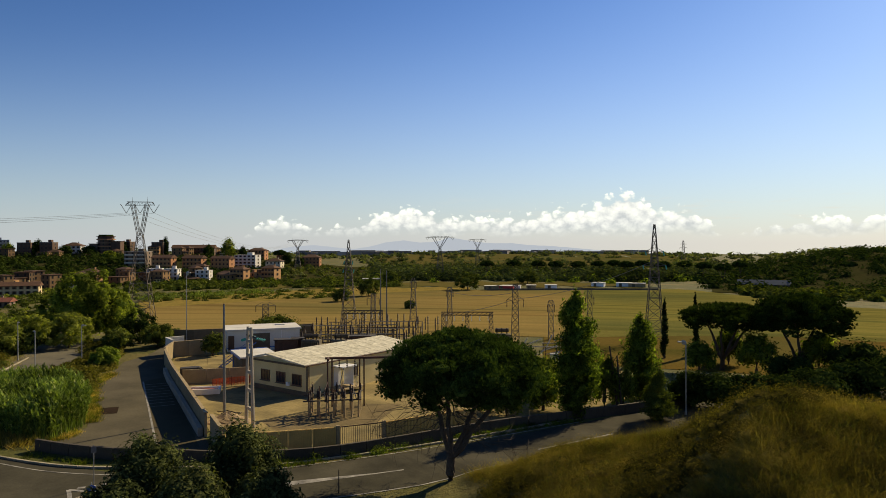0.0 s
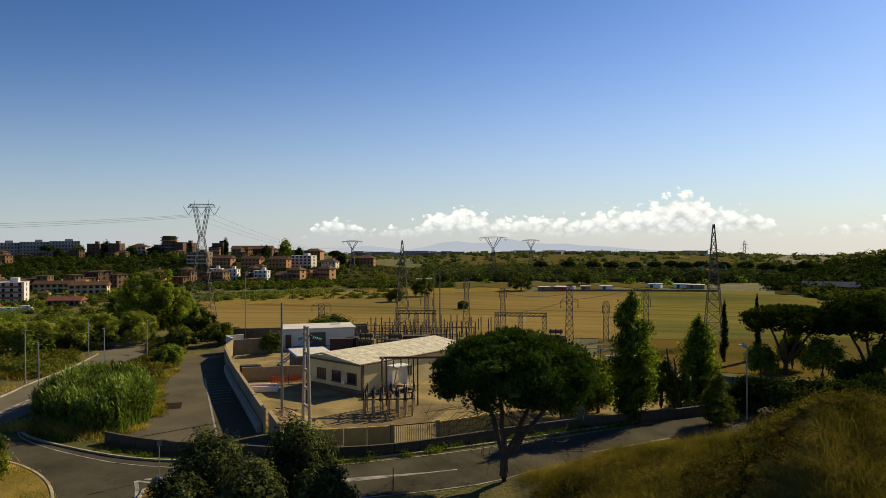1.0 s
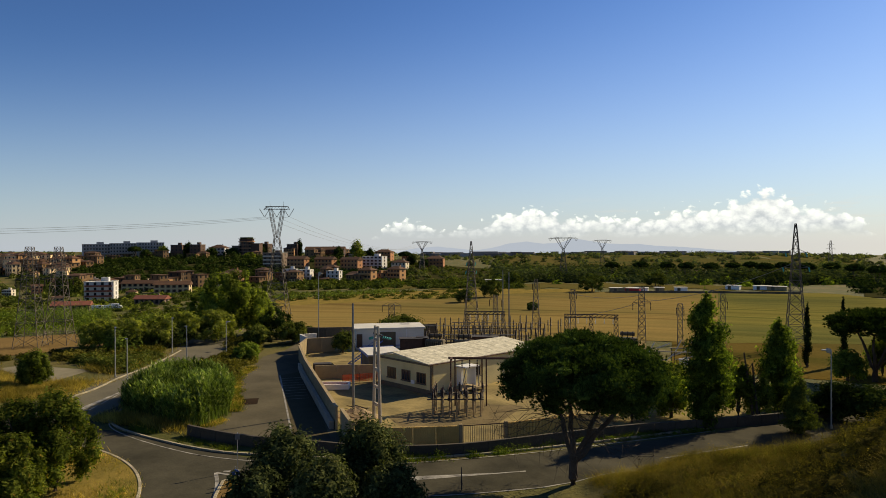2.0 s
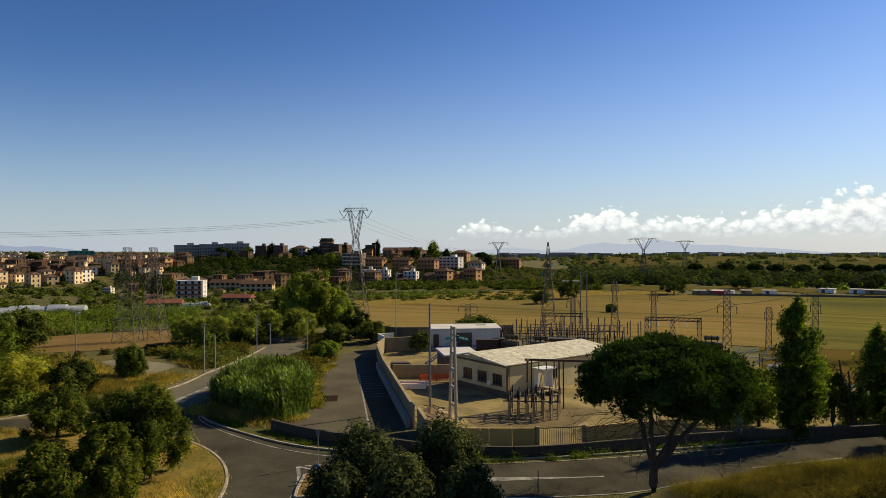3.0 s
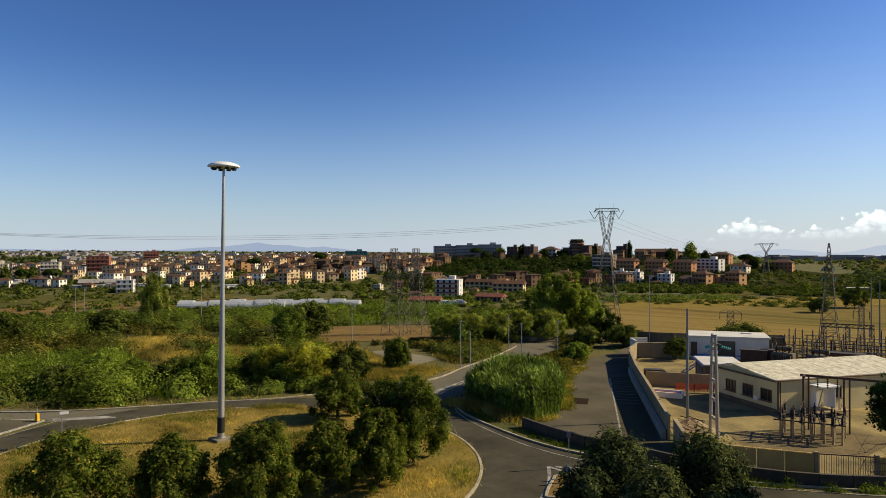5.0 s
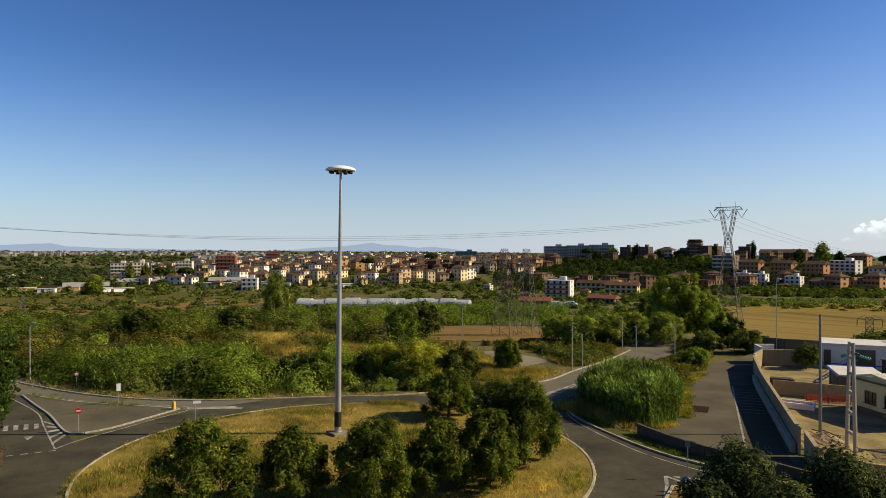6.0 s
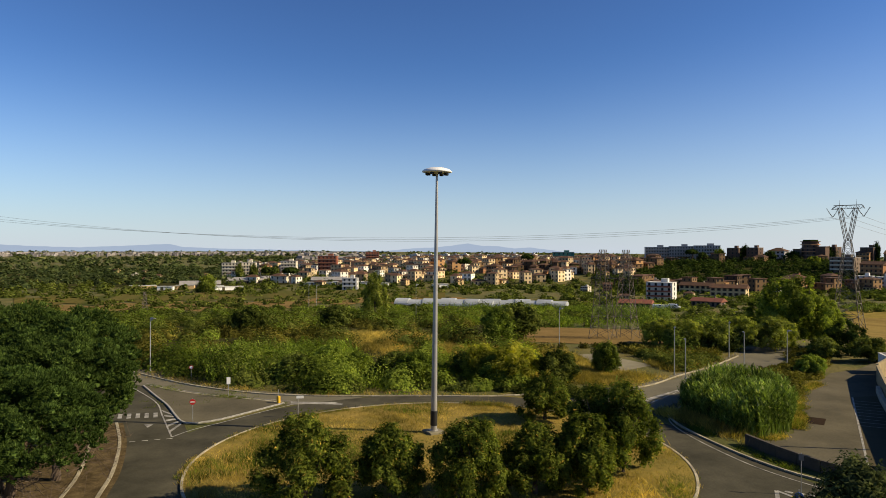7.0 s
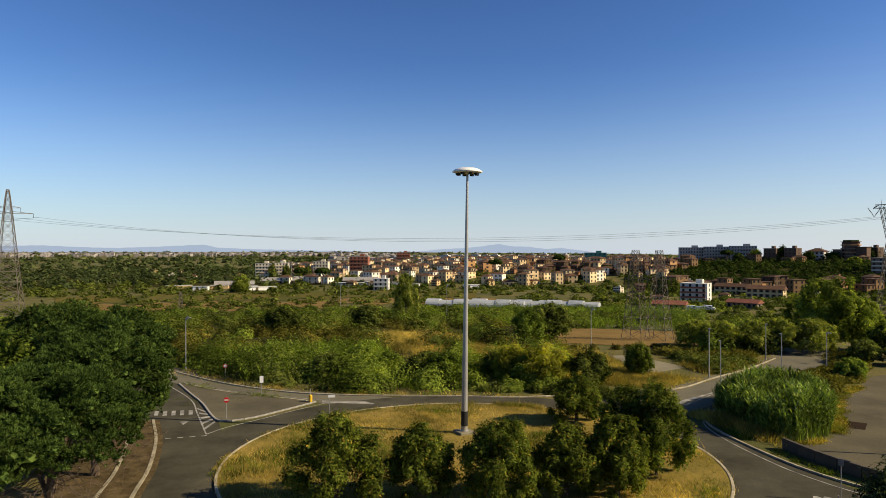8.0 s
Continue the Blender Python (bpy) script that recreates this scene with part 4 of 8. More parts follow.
def annex():
    """Pale flat-roofed block behind, with a lower canopy in front."""
    b = tagged(thing("switch_house", -66.0, 92.4, 0.0, 38.0), "pale grey flat-roofed block with dark doors", "building")
    part("wall", bx(5.6, 3.3, 1.6, 11.2, 6.6, 3.2), WALL_WHITE, b)
    part("roof", bx(5.6, 3.3, 3.32, 11.7, 7.1, 0.28, 0, 0.02), ROOF_PALE, b, "white flat roof with raised edge")
    part("skylight", bx(8.6, 4.6, 3.52, 1.4, 1.0, 0.14), ROOF_PALE, b)
    part("door", bx(5.2, -0.03, 1.5, 2.6, 0.08, 2.5), CONC_GREY, b, "grey roller door")
    part("door", bx(0.6, -0.03, 1.4, 0.9, 0.08, 2.2), SHUTTER, b)
    part("trim", bx(5.6, -0.03, 0.55, 11.2, 0.05, 0.14), BLUE, b, "blue band")
    for i, x in enumerate((3.1, 8.3)):
        part("downpipe", tb((x, -0.06, 0.1), (x, -0.06, 3.2), 0.05), WHITE, b)
    c = tagged(thing("low_annex", -51.3, 74.6, 0.0, 45.0), "low pale annex with a white flat roof and blue edge", "building")
    part("wall", bx(2.4, 3.4, 1.25, 4.5, 6.5, 2.5), CONC_GREY, c)
    part("roof", bx(2.4, 3.4, 2.6, 4.9, 6.9, 0.18, 0, 0.02), ROOF_PALE, c, "white flat roof")
    part("fascia", bx(2.4, 6.88, 2.62, 4.9, 0.06, 0.30), BLUE, c, "blue edge board")
    part("fascia", bx(-0.08, 3.4, 2.45, 0.05, 6.8, 0.16), BLUE, c, "blue edge board")
    part("door", bx(0.13, 2.2, 1.1, 0.06, 1.0, 2.1), CONC_GREY, c)
    part("downpipe", tb((0.08, 5.6, 0), (0.08, 5.6, 2.5), 0.05), BLUE, c)
    s = tagged(thing("stair_flight", -58.2, 80.2, 0.0, 62.0), "blue steel outside stair", "stair")
    part("stringer", tb((0, 0, 0), (5.2, 0, 3.0), 0.07), BLUE, s)
    part("stringer", tb((0, 0.9, 0), (5.2, 0.9, 3.0), 0.07), BLUE, s)
    for i in range(14):
        part("tread", bx(0.2 + i * 0.36, 0.45, 0.12 + i * 0.205, 0.3, 0.86, 0.04), STEEL, s)
    part("handrail", tb((0, -0.02, 0.9), (5.2, -0.02, 3.9), 0.03), BLUE, s)


annex()

# yard clutter


def heap():
    rng = np.random.default_rng(5)
    bm = bmesh.new()
    n, k = 8, 18
    top = bm.verts.new((0, 0, 0.95))
    prev = None
    for i in range(1, n + 1):
        row = []
        for j in range(k):
            a = 2 * math.pi * j / k
            r = 1.9 * i / n * (1 + 0.12 * math.sin(3 * a + 1) + rng.uniform(-0.05, 0.05))
            row.append(bm.verts.new((r * 1.25 * math.cos(a), r * math.sin(a), max(0, 0.95 * (1 - (i / n) ** 0.85) + rng.uniform(-0.04, 0.04)) if i < n else -0.02)))
        for j in range(k):
            if prev is None:
                bm.faces.new((top, row[j], row[(j + 1) % k]))
            else:
                bm.faces.new((prev[j], row[j], row[(j + 1) % k], prev[(j + 1) % k]))
        prev = row
    h = tagged(part("dirt_mound", bm, SAND), "heap of brown sand and rubble at the pole foot", "heap")
    h.location = (-40.3, 56.6, 0.02)
    rub = tagged(part("timber_pile", bmesh.new(), WOODPOLE), "few loose boards lying by the sand heap", "boards")
    bm = bmesh.new()
    for i in range(7):
        a = rng.uniform(0, 6.28)
        x, y = rng.uniform(-1.4, 1.4), rng.uniform(-1, 1)
        tube(bm, (x - math.cos(a), y - math.sin(a), 0.06 + 0.03 * i), (x + math.cos(a), y + math.sin(a), 0.12 + 0.04 * i), 0.05, seg=4)
    bm.to_mesh(rub.data)
    bm.free()
    rub.location = (-41.2, 58.0, 0.02)


heap()
tank = tagged(thing("low_basin", -50.6, 66.0, 0.02, 30.0), "low white-edged basin with faded red liner", "basin")
bm = bmesh.new()
for sx, sy, w, d in ((0, -0.8, 4.2, 0.18), (0, 0.8, 4.2, 0.18), (-2.0, 0, 0.18, 1.4), (2.0, 0, 0.18, 1.4)):
    box(bm, sx, sy, 0.3, w, d, 0.6)
part("rim", bm, WHITE, tank)
part("liner", bx(0, 0, 0.2, 3.8, 1.4, 0.4), PINKRED, tank)


def orange_fence():
    e = tagged(thing("safety_fence", -51.2, 68.6, 0.02, 46.0), "orange plastic mesh safety fence on stakes", "fence")
    bm = bmesh.new()
    for i in range(17):
        box(bm, 0.6 + 0.35 * i * 1.0, 0.02 * math.sin(i), 0.62, 0.05, 0.02, 0.92)
    for k in range(12):
        box(bm, 3.3, 0, 0.2 + k * 0.078, 6.4, 0.02, 0.045)
    part("mesh_sheet", bm, ORANGE, e)
    for i in range(4):
        part("stake", tb((0.2 + 2.1 * i, 0, 0), (0.2 + 2.1 * i, 0, 1.2), 0.03), STEEL_DARK, e)


orange_fence()


def van(x, y, rz, body_mat, label, s=1.0, zb=None):
    e = tagged(thing("van", x, y, zb, rz), label, "van")
    bm = bmesh.new()
    prof = [(-2.4, 0.35), (-2.45, 1.9), (-2.3, 2.1), (0.9, 2.1), (1.75, 1.25), (2.35, 1.05), (2.45, 0.35)]
    a = [bm.verts.new((px, -0.95, pz)) for px, pz in prof]
    c = [bm.verts.new((px, 0.95, pz)) for px, pz in prof]
    bm.faces.new(a)
    bm.faces.new(c[::-1])
    for i in range(len(prof)):
        j = (i + 1) % len(prof)
        bm.faces.new((a[i], c[i], c[j], a[j]))
    bmesh.ops.recalc_face_normals(bm, faces=bm.faces)
    bmesh.ops.bevel(bm, geom=bm.edges[:], offset=0.07, segments=2, affect="EDGES")
    part("body", bm, body_mat, e)
    bm = bmesh.new()
    v = [bm.verts.new(q) for q in ((1.02, -0.8, 1.98), (1.02, 0.8, 1.98), (1.72, 0.84, 1.32), (1.72, -0.84, 1.32))]
    bm.faces.new(v)
    r = bmesh.ops.extrude_face_region(bm, geom=bm.faces[:])
    for q in r["geom"]:
        if isinstance(q, bmesh.types.BMVert):
            q.co += Vector((0.03, 0, 0.03))
    bmesh.ops.recalc_face_normals(bm, faces=bm.faces)
    part("windscreen", bm, PANE, e)
    for sy in (-0.97, 0.97):
        part("side_window", bx(0.55, sy, 1.65, 0.8, 0.03, 0.5), PANE, e)
    for px in (-1.5, 1.5):
        for sy in (-0.82, 0.82):
            w = part("wheel", tb((px, sy - 0.1, 0.33), (px, sy + 0.1, 0.33), 0.33, seg=14), TYRE, e)
            part("rim", tb((px, sy - 0.115, 0.33), (px, sy + 0.115, 0.33), 0.19, seg=10), STEEL, w)
    for sy in (-0.65, 0.65):
        part("headlight", bx(2.42, sy, 0.85, 0.06, 0.35, 0.2), WHITE, e)
    return e


van(-57.6, 73.8, 40, STEEL_DARK, "dark grey van parked in the compound").scale = (0.7, 0.7, 0.62)

# ---- poles, lamps, signs ----


def high_mast():
    x, y = -61.3, 18.7
    e = tagged(thing("high_mast_light", x, y, 0.05), "tall tapered grey mast with a round lamp crown", "street lamp")
    e.matrix_world = pose(x, y, 0.05, -0.67, 0.2)  # stands a little out of plumb
    part("foundation", bx(0, 0, 0.12, 1.6, 1.6, 0.3, 12, 0.04), PAVING, e, "pale concrete foot")
    part("base_flange", tb((0, 0, 0.26), (0, 0, 0.32), 0.42, seg=16), MAST_GREY, e)
    part("pole", tb((0, 0, 0.3), (0, 0, 24.0), 0.30, 0.11, 16), MAST_GREY, e)
    part("access_sleeve", tb((0, 0, 0.75), (0, 0, 2.1), 0.33, 0.325, 16), BLACK, e, "dark band round the mast foot")
    bm = bmesh.new()
    prof = [(0.12, 24.62), (0.7, 24.56), (1.15, 24.42), (1.38, 24.25), (1.40, 24.16), (1.1, 24.08), (0.5, 24.02), (0.12, 24.0)]
    seg = 28
    rows = [[bm.verts.new((r * math.cos(2 * math.pi * j / seg), r * math.sin(2 * math.pi * j / seg), z)) for j in range(seg)] for r, z in prof]
    for a, b in zip(rows, rows[1:]):
        for j in range(seg):
            bm.faces.new((a[j], b[j], b[(j + 1) % seg], a[(j + 1) % seg]))
    bm.faces.new(rows[0])
    bm.faces.new(rows[-1][::-1])
    bmesh.ops.recalc_face_normals(bm, faces=bm.faces)
    for f in bm.faces:
        f.smooth = True
    crown = part("lamp_crown", bm, WHITE, e, "pale saucer-shaped lamp crown")
    for i in range(8):
        a = 2 * math.pi * i / 8
        part("floodlight", bx(0.92 * math.cos(a), 0.92 * math.sin(a), 23.98, 0.36, 0.3, 0.18, math.degrees(a), 0.03), BLACK, crown)


high_mast()


def street_lamp(x, y, h, rz=0.0, first=[]):
    lab = "slim grey street lamp with a small flat head"
    if not first:
        e = tagged(thing("street_lamp", 0, 0, 0), lab, "street lamp", "street lamps")
        part("pole", tb((0, 0, -0.3), (0, 0, 1.0), 0.085, 0.05, 8), LAMP_GREY, e).name = "pole"
        part("collar", tb((0, 0, 0.0), (0, 0, 0.05), 0.13, 0.11, 8), LAMP_GREY, e)
        part("arm", tb((0, 0, 0.985), (0.42, 0, 1.0), 0.03, 0.03, 6), LAMP_GREY, e)
        part("lantern", bx(0.5, 0, 1.002, 0.62, 0.26, 0.014, 0, 0.004), LAMP_GREY, e)
        first.append(e)
        o = e
        o.matrix_world = pose(x, y, gz(x, y), 0, 0, rz)
    else:
        o = copy_thing(first[0], pose(x, y, gz(x, y), 0, 0, rz))
    o.scale = (1, 1, h)
    return o


for x, y, h, rz in ((-76.9, 58.1, 5.2, 150), (-79.9, 58.6, 6.5, -30), (-78.9, 69.3, 5.5, 150), (-90.4, 76.5, 5.6, -30), (-108.4, 56.0, 6.9, 20), (-82.5, 80.3, 5.0, 0), (-199.5, 55.6, 10.6, 90),
                    (-104.5, -9.4, 7.4, 60), (-284.9, 34.2, 10.4, 90), (1.3, 72.6, 7.2, 200), (-77.3, 97.0, 12.2, 0), (-300, 62, 9, 90), (-306, 40, 9, 90)):
    street_lamp(x, y, h, rz)


def h_pole():
    """Twin concrete poles joined by rungs, with a cross-arm and strain insulators."""
    e = tagged(thing("twin_pole", -37.3, 55.7, 0.0, -37.0), "twin concrete power pole joined by cross pieces", "power pole")
    for s in (-1, 1):
        part("pole", tb((s * 0.95, 0, -0.2), (s * 0.42, 0, 9.2), 0.19, 0.13, 8), CONC_POLE, e)
    for z in (1.6, 3.3, 5.0, 6.6, 7.9, 9.0):
        w = 0.95 - 0.53 * z / 9.2
        part("rung", bx(0, 0, z, 2 * w, 0.16, 0.28), CONC_POLE, e)
    part("cross_arm", bx(0, 0.16, 8.35, 2.6, 0.12, 0.14), STEEL_DARK, e, "dark steel cross-arm")
    for x in (-1.25, 1.25):
        for k in range(5):
            part("insulator", tb((x, 0.2 + 0.18 * k, 8.25 - 0.05 * k), (x, 0.3 + 0.18 * k, 8.22 - 0.05 * k), 0.14, 0.09, 8), GLASS_INS, e, "teal glass insulator disc")
    for k in range(5):
        part("insulator", tb((-1.3 - 0.18 * k, 0, 7.9 - 0.04 * k), (-1.4 - 0.18 * k, 0, 7.88 - 0.04 * k), 0.14, 0.09, 8), GLASS_INS, e, "teal glass insulator disc")
    return e


h_pole()


def slim_pole(x, y, h, label, material=None, r=0.14):
    e = tagged(thing("utility_pole", x, y, None), label, "pole")
    part("pole", tb((0, 0, -0.3), (0, 0, h), r, r * 0.62, 8), material or STEEL, e)
    part("cap", tb((0, 0, h), (0, 0, h + 0.12), r * 0.7, r * 0.3, 8), STEEL_DARK, e)
    part("step_iron", tb((-0.22, 0, 2.6), (0.22, 0, 2.6), 0.02), STEEL_DARK, e)
    return e


slim_pole(-42.1, 58.5, 10.9, "tall grey steel pole beside the sand heap", STEEL, 0.15)
slim_pole(*pol(22.9, 150), 12.0, "thin grey steel pole among the switchgear", STEEL, 0.16)
slim_pole(*pol(23.4, 162), 12.5, "thin grey steel pole behind the switchgear", STEEL, 0.16)
slim_pole(-21.5, 42.6, 1.5, "short dark marker post at the road edge", STEEL_DARK, 0.05)


def road_sign(x, y, h, kind, rz):
    names = {"noentry": "round red no-entry sign on a grey post", "round": "small round red and white sign on a grey post", "panel": "white rectangular sign back on a grey post",
             "arrow": "small white arrow board on a grey post", "blue": "round blue arrow sign at the splitter island", "dark": "back of a small sign on a grey post"}
    e = tagged(thing("road_sign", x, y, 0.05, rz), names[kind], "road sign")
    part("post", tb((0, 0, 0), (0, 0, h), 0.035, seg=6), LAMP_GREY, e)
    if kind in ("noentry", "round", "blue"):
        face = {"noentry": RED, "round": RED, "blue": BLUE}[kind]
        z = h - 0.32 if kind != "blue" else 0.75
        d = part("plate", tb((0, -0.04, z), (0, -0.07, z), 0.28, seg=20), face, e)
        part("back", tb((0, -0.035, z), (0, -0.02, z), 0.28, seg=20), STEEL, d)
        if kind == "noentry":
            part("bar", bx(0, -0.078, z, 0.40, 0.012, 0.10), WHITE, d)
        elif kind == "round":
            part("field", tb((0, -0.072, z), (0, -0.08, z), 0.19, seg=20), WHITE, d)
        else:
            part("arrow", bx(0.02, -0.078, z, 0.09, 0.012, 0.36, 0), WHITE, d)
    elif kind == "panel":
        part("plate", bx(0, -0.06, h - 0.40, 0.42, 0.03, 0.8), WHITE, e)
    elif kind == "arrow":
        part("plate", bx(0.2, -0.06, h - 0.14, 0.72, 0.03, 0.26), WHITE, e)
    else:
        part("plate", bx(0, -0.05, h - 0.30, 0.34, 0.03, 0.45), STEEL, e)
    return e


road_sign(-72.6, -2.7, 2.3, "noentry", 80)
road_sign(-83.2, 0.8, 2.35, "panel", 85)
road_sign(-95.4, -3.7, 2.05, "round", 88)
road_sign(-71.3, 7.4, 2.2, "arrow", 80)
road_sign(-38.2, 38.3, 2.9, "dark", 45)
road_sign(-36.3, 36.2, 1.2, "blue", 45)
boll = tagged(thing("bollard", -78.2, 6.0, 0.13), "yellow plastic bollard on the traffic island tip", "bollard")
part("body", bx(0, 0, 0.4, 0.45, 0.3, 0.8, 20, 0.06), YELLOW, boll)
part("stub_post", tb((0, 0, 0.8), (0, 0, 1.5), 0.03), LAMP_GREY, boll)
boll2 = tagged(thing("marker_post", -35.9, 35.3, 0.12), "short yellow marker post on the splitter island", "bollard")
part("body", tb((0, 0, 0), (0, 0, 0.9), 0.09, 0.08, 10), YELLOW, boll2)
part("band", tb((0, 0, 0.6), (0, 0, 0.75), 0.095, seg=10), WHITE, boll2)

# ---- lattice work ----


def lattice_body(parent, levels, bar=0.09, name="lattice"):
    """Four legs with crossed braces; levels: (half width, height) from the foot up."""
    for sx in (-1, 1):
        for sy in (-1, 1):
            bm = bmesh.new()
            polytube(bm, [(sx * w, sy * w, z) for w, z in levels], [bar] * len(levels), 4)
            part("leg", bm, PYLON, parent)
    bm = bmesh.new()
    t = bar * 0.62
    for (w0, z0), (w1, z1) in zip(levels, levels[1:]):
        for s in (-1, 1):
            for q in (-1, 1):
                tube(bm, (s * w0 * q, s * w0, z0), (-s * w1 * q, s * w1, z1), t, seg=3)
                tube(bm, (s * w0, s * w0 * q, z0), (s * w1, -s * w1 * q, z1), t, seg=3)
        for s in (-1, 1):
            tube(bm, (-w1, s * w1, z1), (w1, s * w1, z1), t, seg=3)
            tube(bm, (s * w1, -w1, z1), (s * w1, w1, z1), t, seg=3)
    part("bracing", bm, PYLON, parent)


def levels_of(w0, w1, h, n, power=1.0):
    return [(w0 + (w1 - w0) * (i / n) ** power, h * (1 - (1 - i / n) ** 1.15)) for i in range(n + 1)]


def insulator_string(parent, p, length, r=0.14, n=6, material=None, d=(0, 0, -1)):
    bm = bmesh.new()
    d = Vector(d)
    for k in range(n):
        a = Vector(p) + d * (length * (k + 0.2) / n)
        tube(bm, a, a + d * (length * 0.5 / n), r, r * 0.6, 6)
    tube(bm, p, Vector(p) + d * length, r * 0.25, seg=4)
    return part("insulator", bm, material or PORCELAIN, parent)


def tower(x, y, h, w0, w1, arms, rz, label, n=9, bar=0.07, teal=False):
    e = tagged(thing("lattice_tower", x, y, None, rz), label, "pylon")
    lattice_body(e, levels_of(w0 / 2, w1 / 2, h, n, 0.8), bar)
    for z, reach in arms:
        for s in (-1, 1):
            bm = bmesh.new()
            tube(bm, (s * w1 / 2, -w1 / 2, z), (s * reach, 0, z + 0.1), bar * 0.7, seg=3)
            tube(bm, (s * w1 / 2, w1 / 2, z), (s * reach, 0, z + 0.1), bar * 0.7, seg=3)
            tube(bm, (s * w1 / 2, 0, z + 0.8), (s * reach, 0, z + 0.1), bar * 0.7, seg=3)
            arm = part("cross_arm", bm, PYLON, e)
            insulator_string(arm, (s * reach, 0, z + 0.05), 1.3, 0.12, 6, GLASS_INS if teal else PORCELAIN, (0, -0.75, -0.5) if teal else (0, 0, -1))
    return e


def delta_pylon(x, y, h, rz, label, bar=0.11, wide=0.118):
    """A pylon with a waist, two spread horns and a wide bridge on top."""
    e = tagged(thing("high_voltage_pylon", x, y, None, rz), label, "pylon")
    waist, zb = 0.70 * h, 0.965 * h
    lattice_body(e, levels_of(0.105 * h, 0.022 * h, waist, 8, 0.85), bar)
    for s in (-1, 1):
        bm = bmesh.new()
        top_in, top_out = s * 0.37 * wide * h, s * 0.60 * wide * h
        for q in (-1, 1):
            tube(bm, (s * 0.022 * h, q * 0.022 * h, waist), (top_out, q * 0.02 * h, zb), bar * 0.8, seg=4)
            tube(bm, (s * 0.0, q * 0.022 * h, waist), (top_in, q * 0.02 * h, zb), bar * 0.8, seg=4)
            for i in range(6):
                t0, t1 = i / 6, (i + 1) / 6
                a0 = Vector((s * 0.022 * h + (top_out - s * 0.022 * h) * t0, q * 0.021 * h, waist + (zb - waist) * t0))
                b1 = Vector((top_in * t1, q * 0.021 * h, waist + (zb - waist) * t1))
                tube(bm, a0, b1, bar * 0.4, seg=3)
        part("horn", bm, PYLON, e)
        part("earth_peak", tb((s * 0.5 * wide * h, 0, zb), (s * 0.52 * wide * h, 0, h * 1.03), bar * 0.6, 0.02, 4), PYLON, e)
    bm = bmesh.new()
    W = wide * h
    for q in (-1, 1):
        tube(bm, (-W, 0, zb - 0.01 * h), (-0.08 * h, q * 0.02 * h, zb + 0.02 * h), bar * 0.7, seg=4)
        tube(bm, (W, 0, zb - 0.01 * h), (0.1 * h, q * 0.02 * h, zb + 0.02 * h), bar * 0.7, seg=4)
        tube(bm, (-0.1 * h, q * 0.02 * h, zb + 0.02 * h), (0.1 * h, q * 0.02 * h, zb + 0.02 * h), bar * 0.7, seg=4)
        tube(bm, (-W, 0, zb - 0.01 * h), (W, 0, zb - 0.005 * h), bar * 0.6, seg=4)
    for i in range(8):
        x0 = -W + 2 * W * i / 8
        tube(bm, (x0, 0, zb - 0.01 * h), (x0 + W / 8, 0.015 * h, zb + 0.016 * h), bar * 0.4, seg=3)
        tube(bm, (x0 + W / 8, 0.015 * h, zb + 0.016 * h), (x0 + W / 4, 0, zb - 0.01 * h), bar * 0.4, seg=3)
    bridge = part("bridge", bm, PYLON, e)
    for px in (-W * 0.93, 0, W * 0.93):
        for s in (-1, 1):
            insulator_string(bridge, (px + s * 0.045 * h, 0, zb), 0.085 * h, 0.16, 8, PORCELAIN, Vector((-s * 0.045 * h, 0, -0.075 * h)).normalized())
    return e


PYL_A, PYL_L = pol(41.85, 232), pol(106.9, 262)
delta_pylon(*PYL_A, 36.0, 30, "tall grey lattice pylon with spread horns")
tower(*PYL_L, 43.5, 9.6, 0.7, ((35.8, 7.2), (37.6, 3.6)), 96, "tall grey lattice strain pylon at the scrub edge", 14, 0.13)
delta_pylon(*pol(18.5, 520), 31.0, 25, "distant lattice pylon beyond the field", 0.16, 0.33)
delta_pylon(*pol(15.4, 700), 30.0, 20, "distant lattice pylon beyond the woods", 0.18, 0.28)
delta_pylon(*pol(30.1, 560), 24.0, 20, "distant lattice pylon by the village", 0.16, 0.33)
for a, r, h, w0, w1, arms, n in ((59.2, 140, 17.5, 4.2, 1.0, ((11.8, 2.4), (14.0, 2.0), (16.0, 1.6)), 9), (57.4, 141, 17.5, 4.2, 1.0, ((11.8, 2.4), (14.0, 2.0), (16.0, 1.6)), 9)):
    tower(*pol(a, r), h, w0, w1, arms, 35, "slender lattice pylon standing at the ploughed plot", n, 0.06)
tower(*pol(26.0, 148), 18.6, 3.4, 0.22, ((12.2, 1.1), (14.0, 0.9)), 20, "slender pointed lattice tower among the switchgear", 10, 0.07, True)
tower(*pol(1.3, 126), 20.4, 3.3, 0.24, ((13.2, 1.9), (15.6, 1.5)), 10, "tall pointed lattice tower with teal insulators", 12, 0.07, True)
tower(*pol(20.7, 150), 10.4, 1.7, 0.6, ((9.4, 0.7),), 15, "short lattice tower among the switchgear", 7, 0.06)
tower(*pol(12.3, 125), 9.6, 1.4, 0.9, ((6.9, 1.5),), 10, "short dark lattice tower with white insulators", 8, 0.06)
tower(*pol(17.7, 140), 8.6, 1.2, 0.7, ((7.9, 0.7),), 10, "short lattice post at the gantry", 6, 0.05)
tower(*pol(24.0, 135), 7.6, 1.0, 0.7, ((6.6, 1.2),), 10, "short lattice post among the switchgear", 6, 0.05)
tower(*pol(9.4, 124), 7.0, 0.9, 0.7, ((6.2, 0.6),), 5, "short lattice post beside the poplar", 6, 0.05)
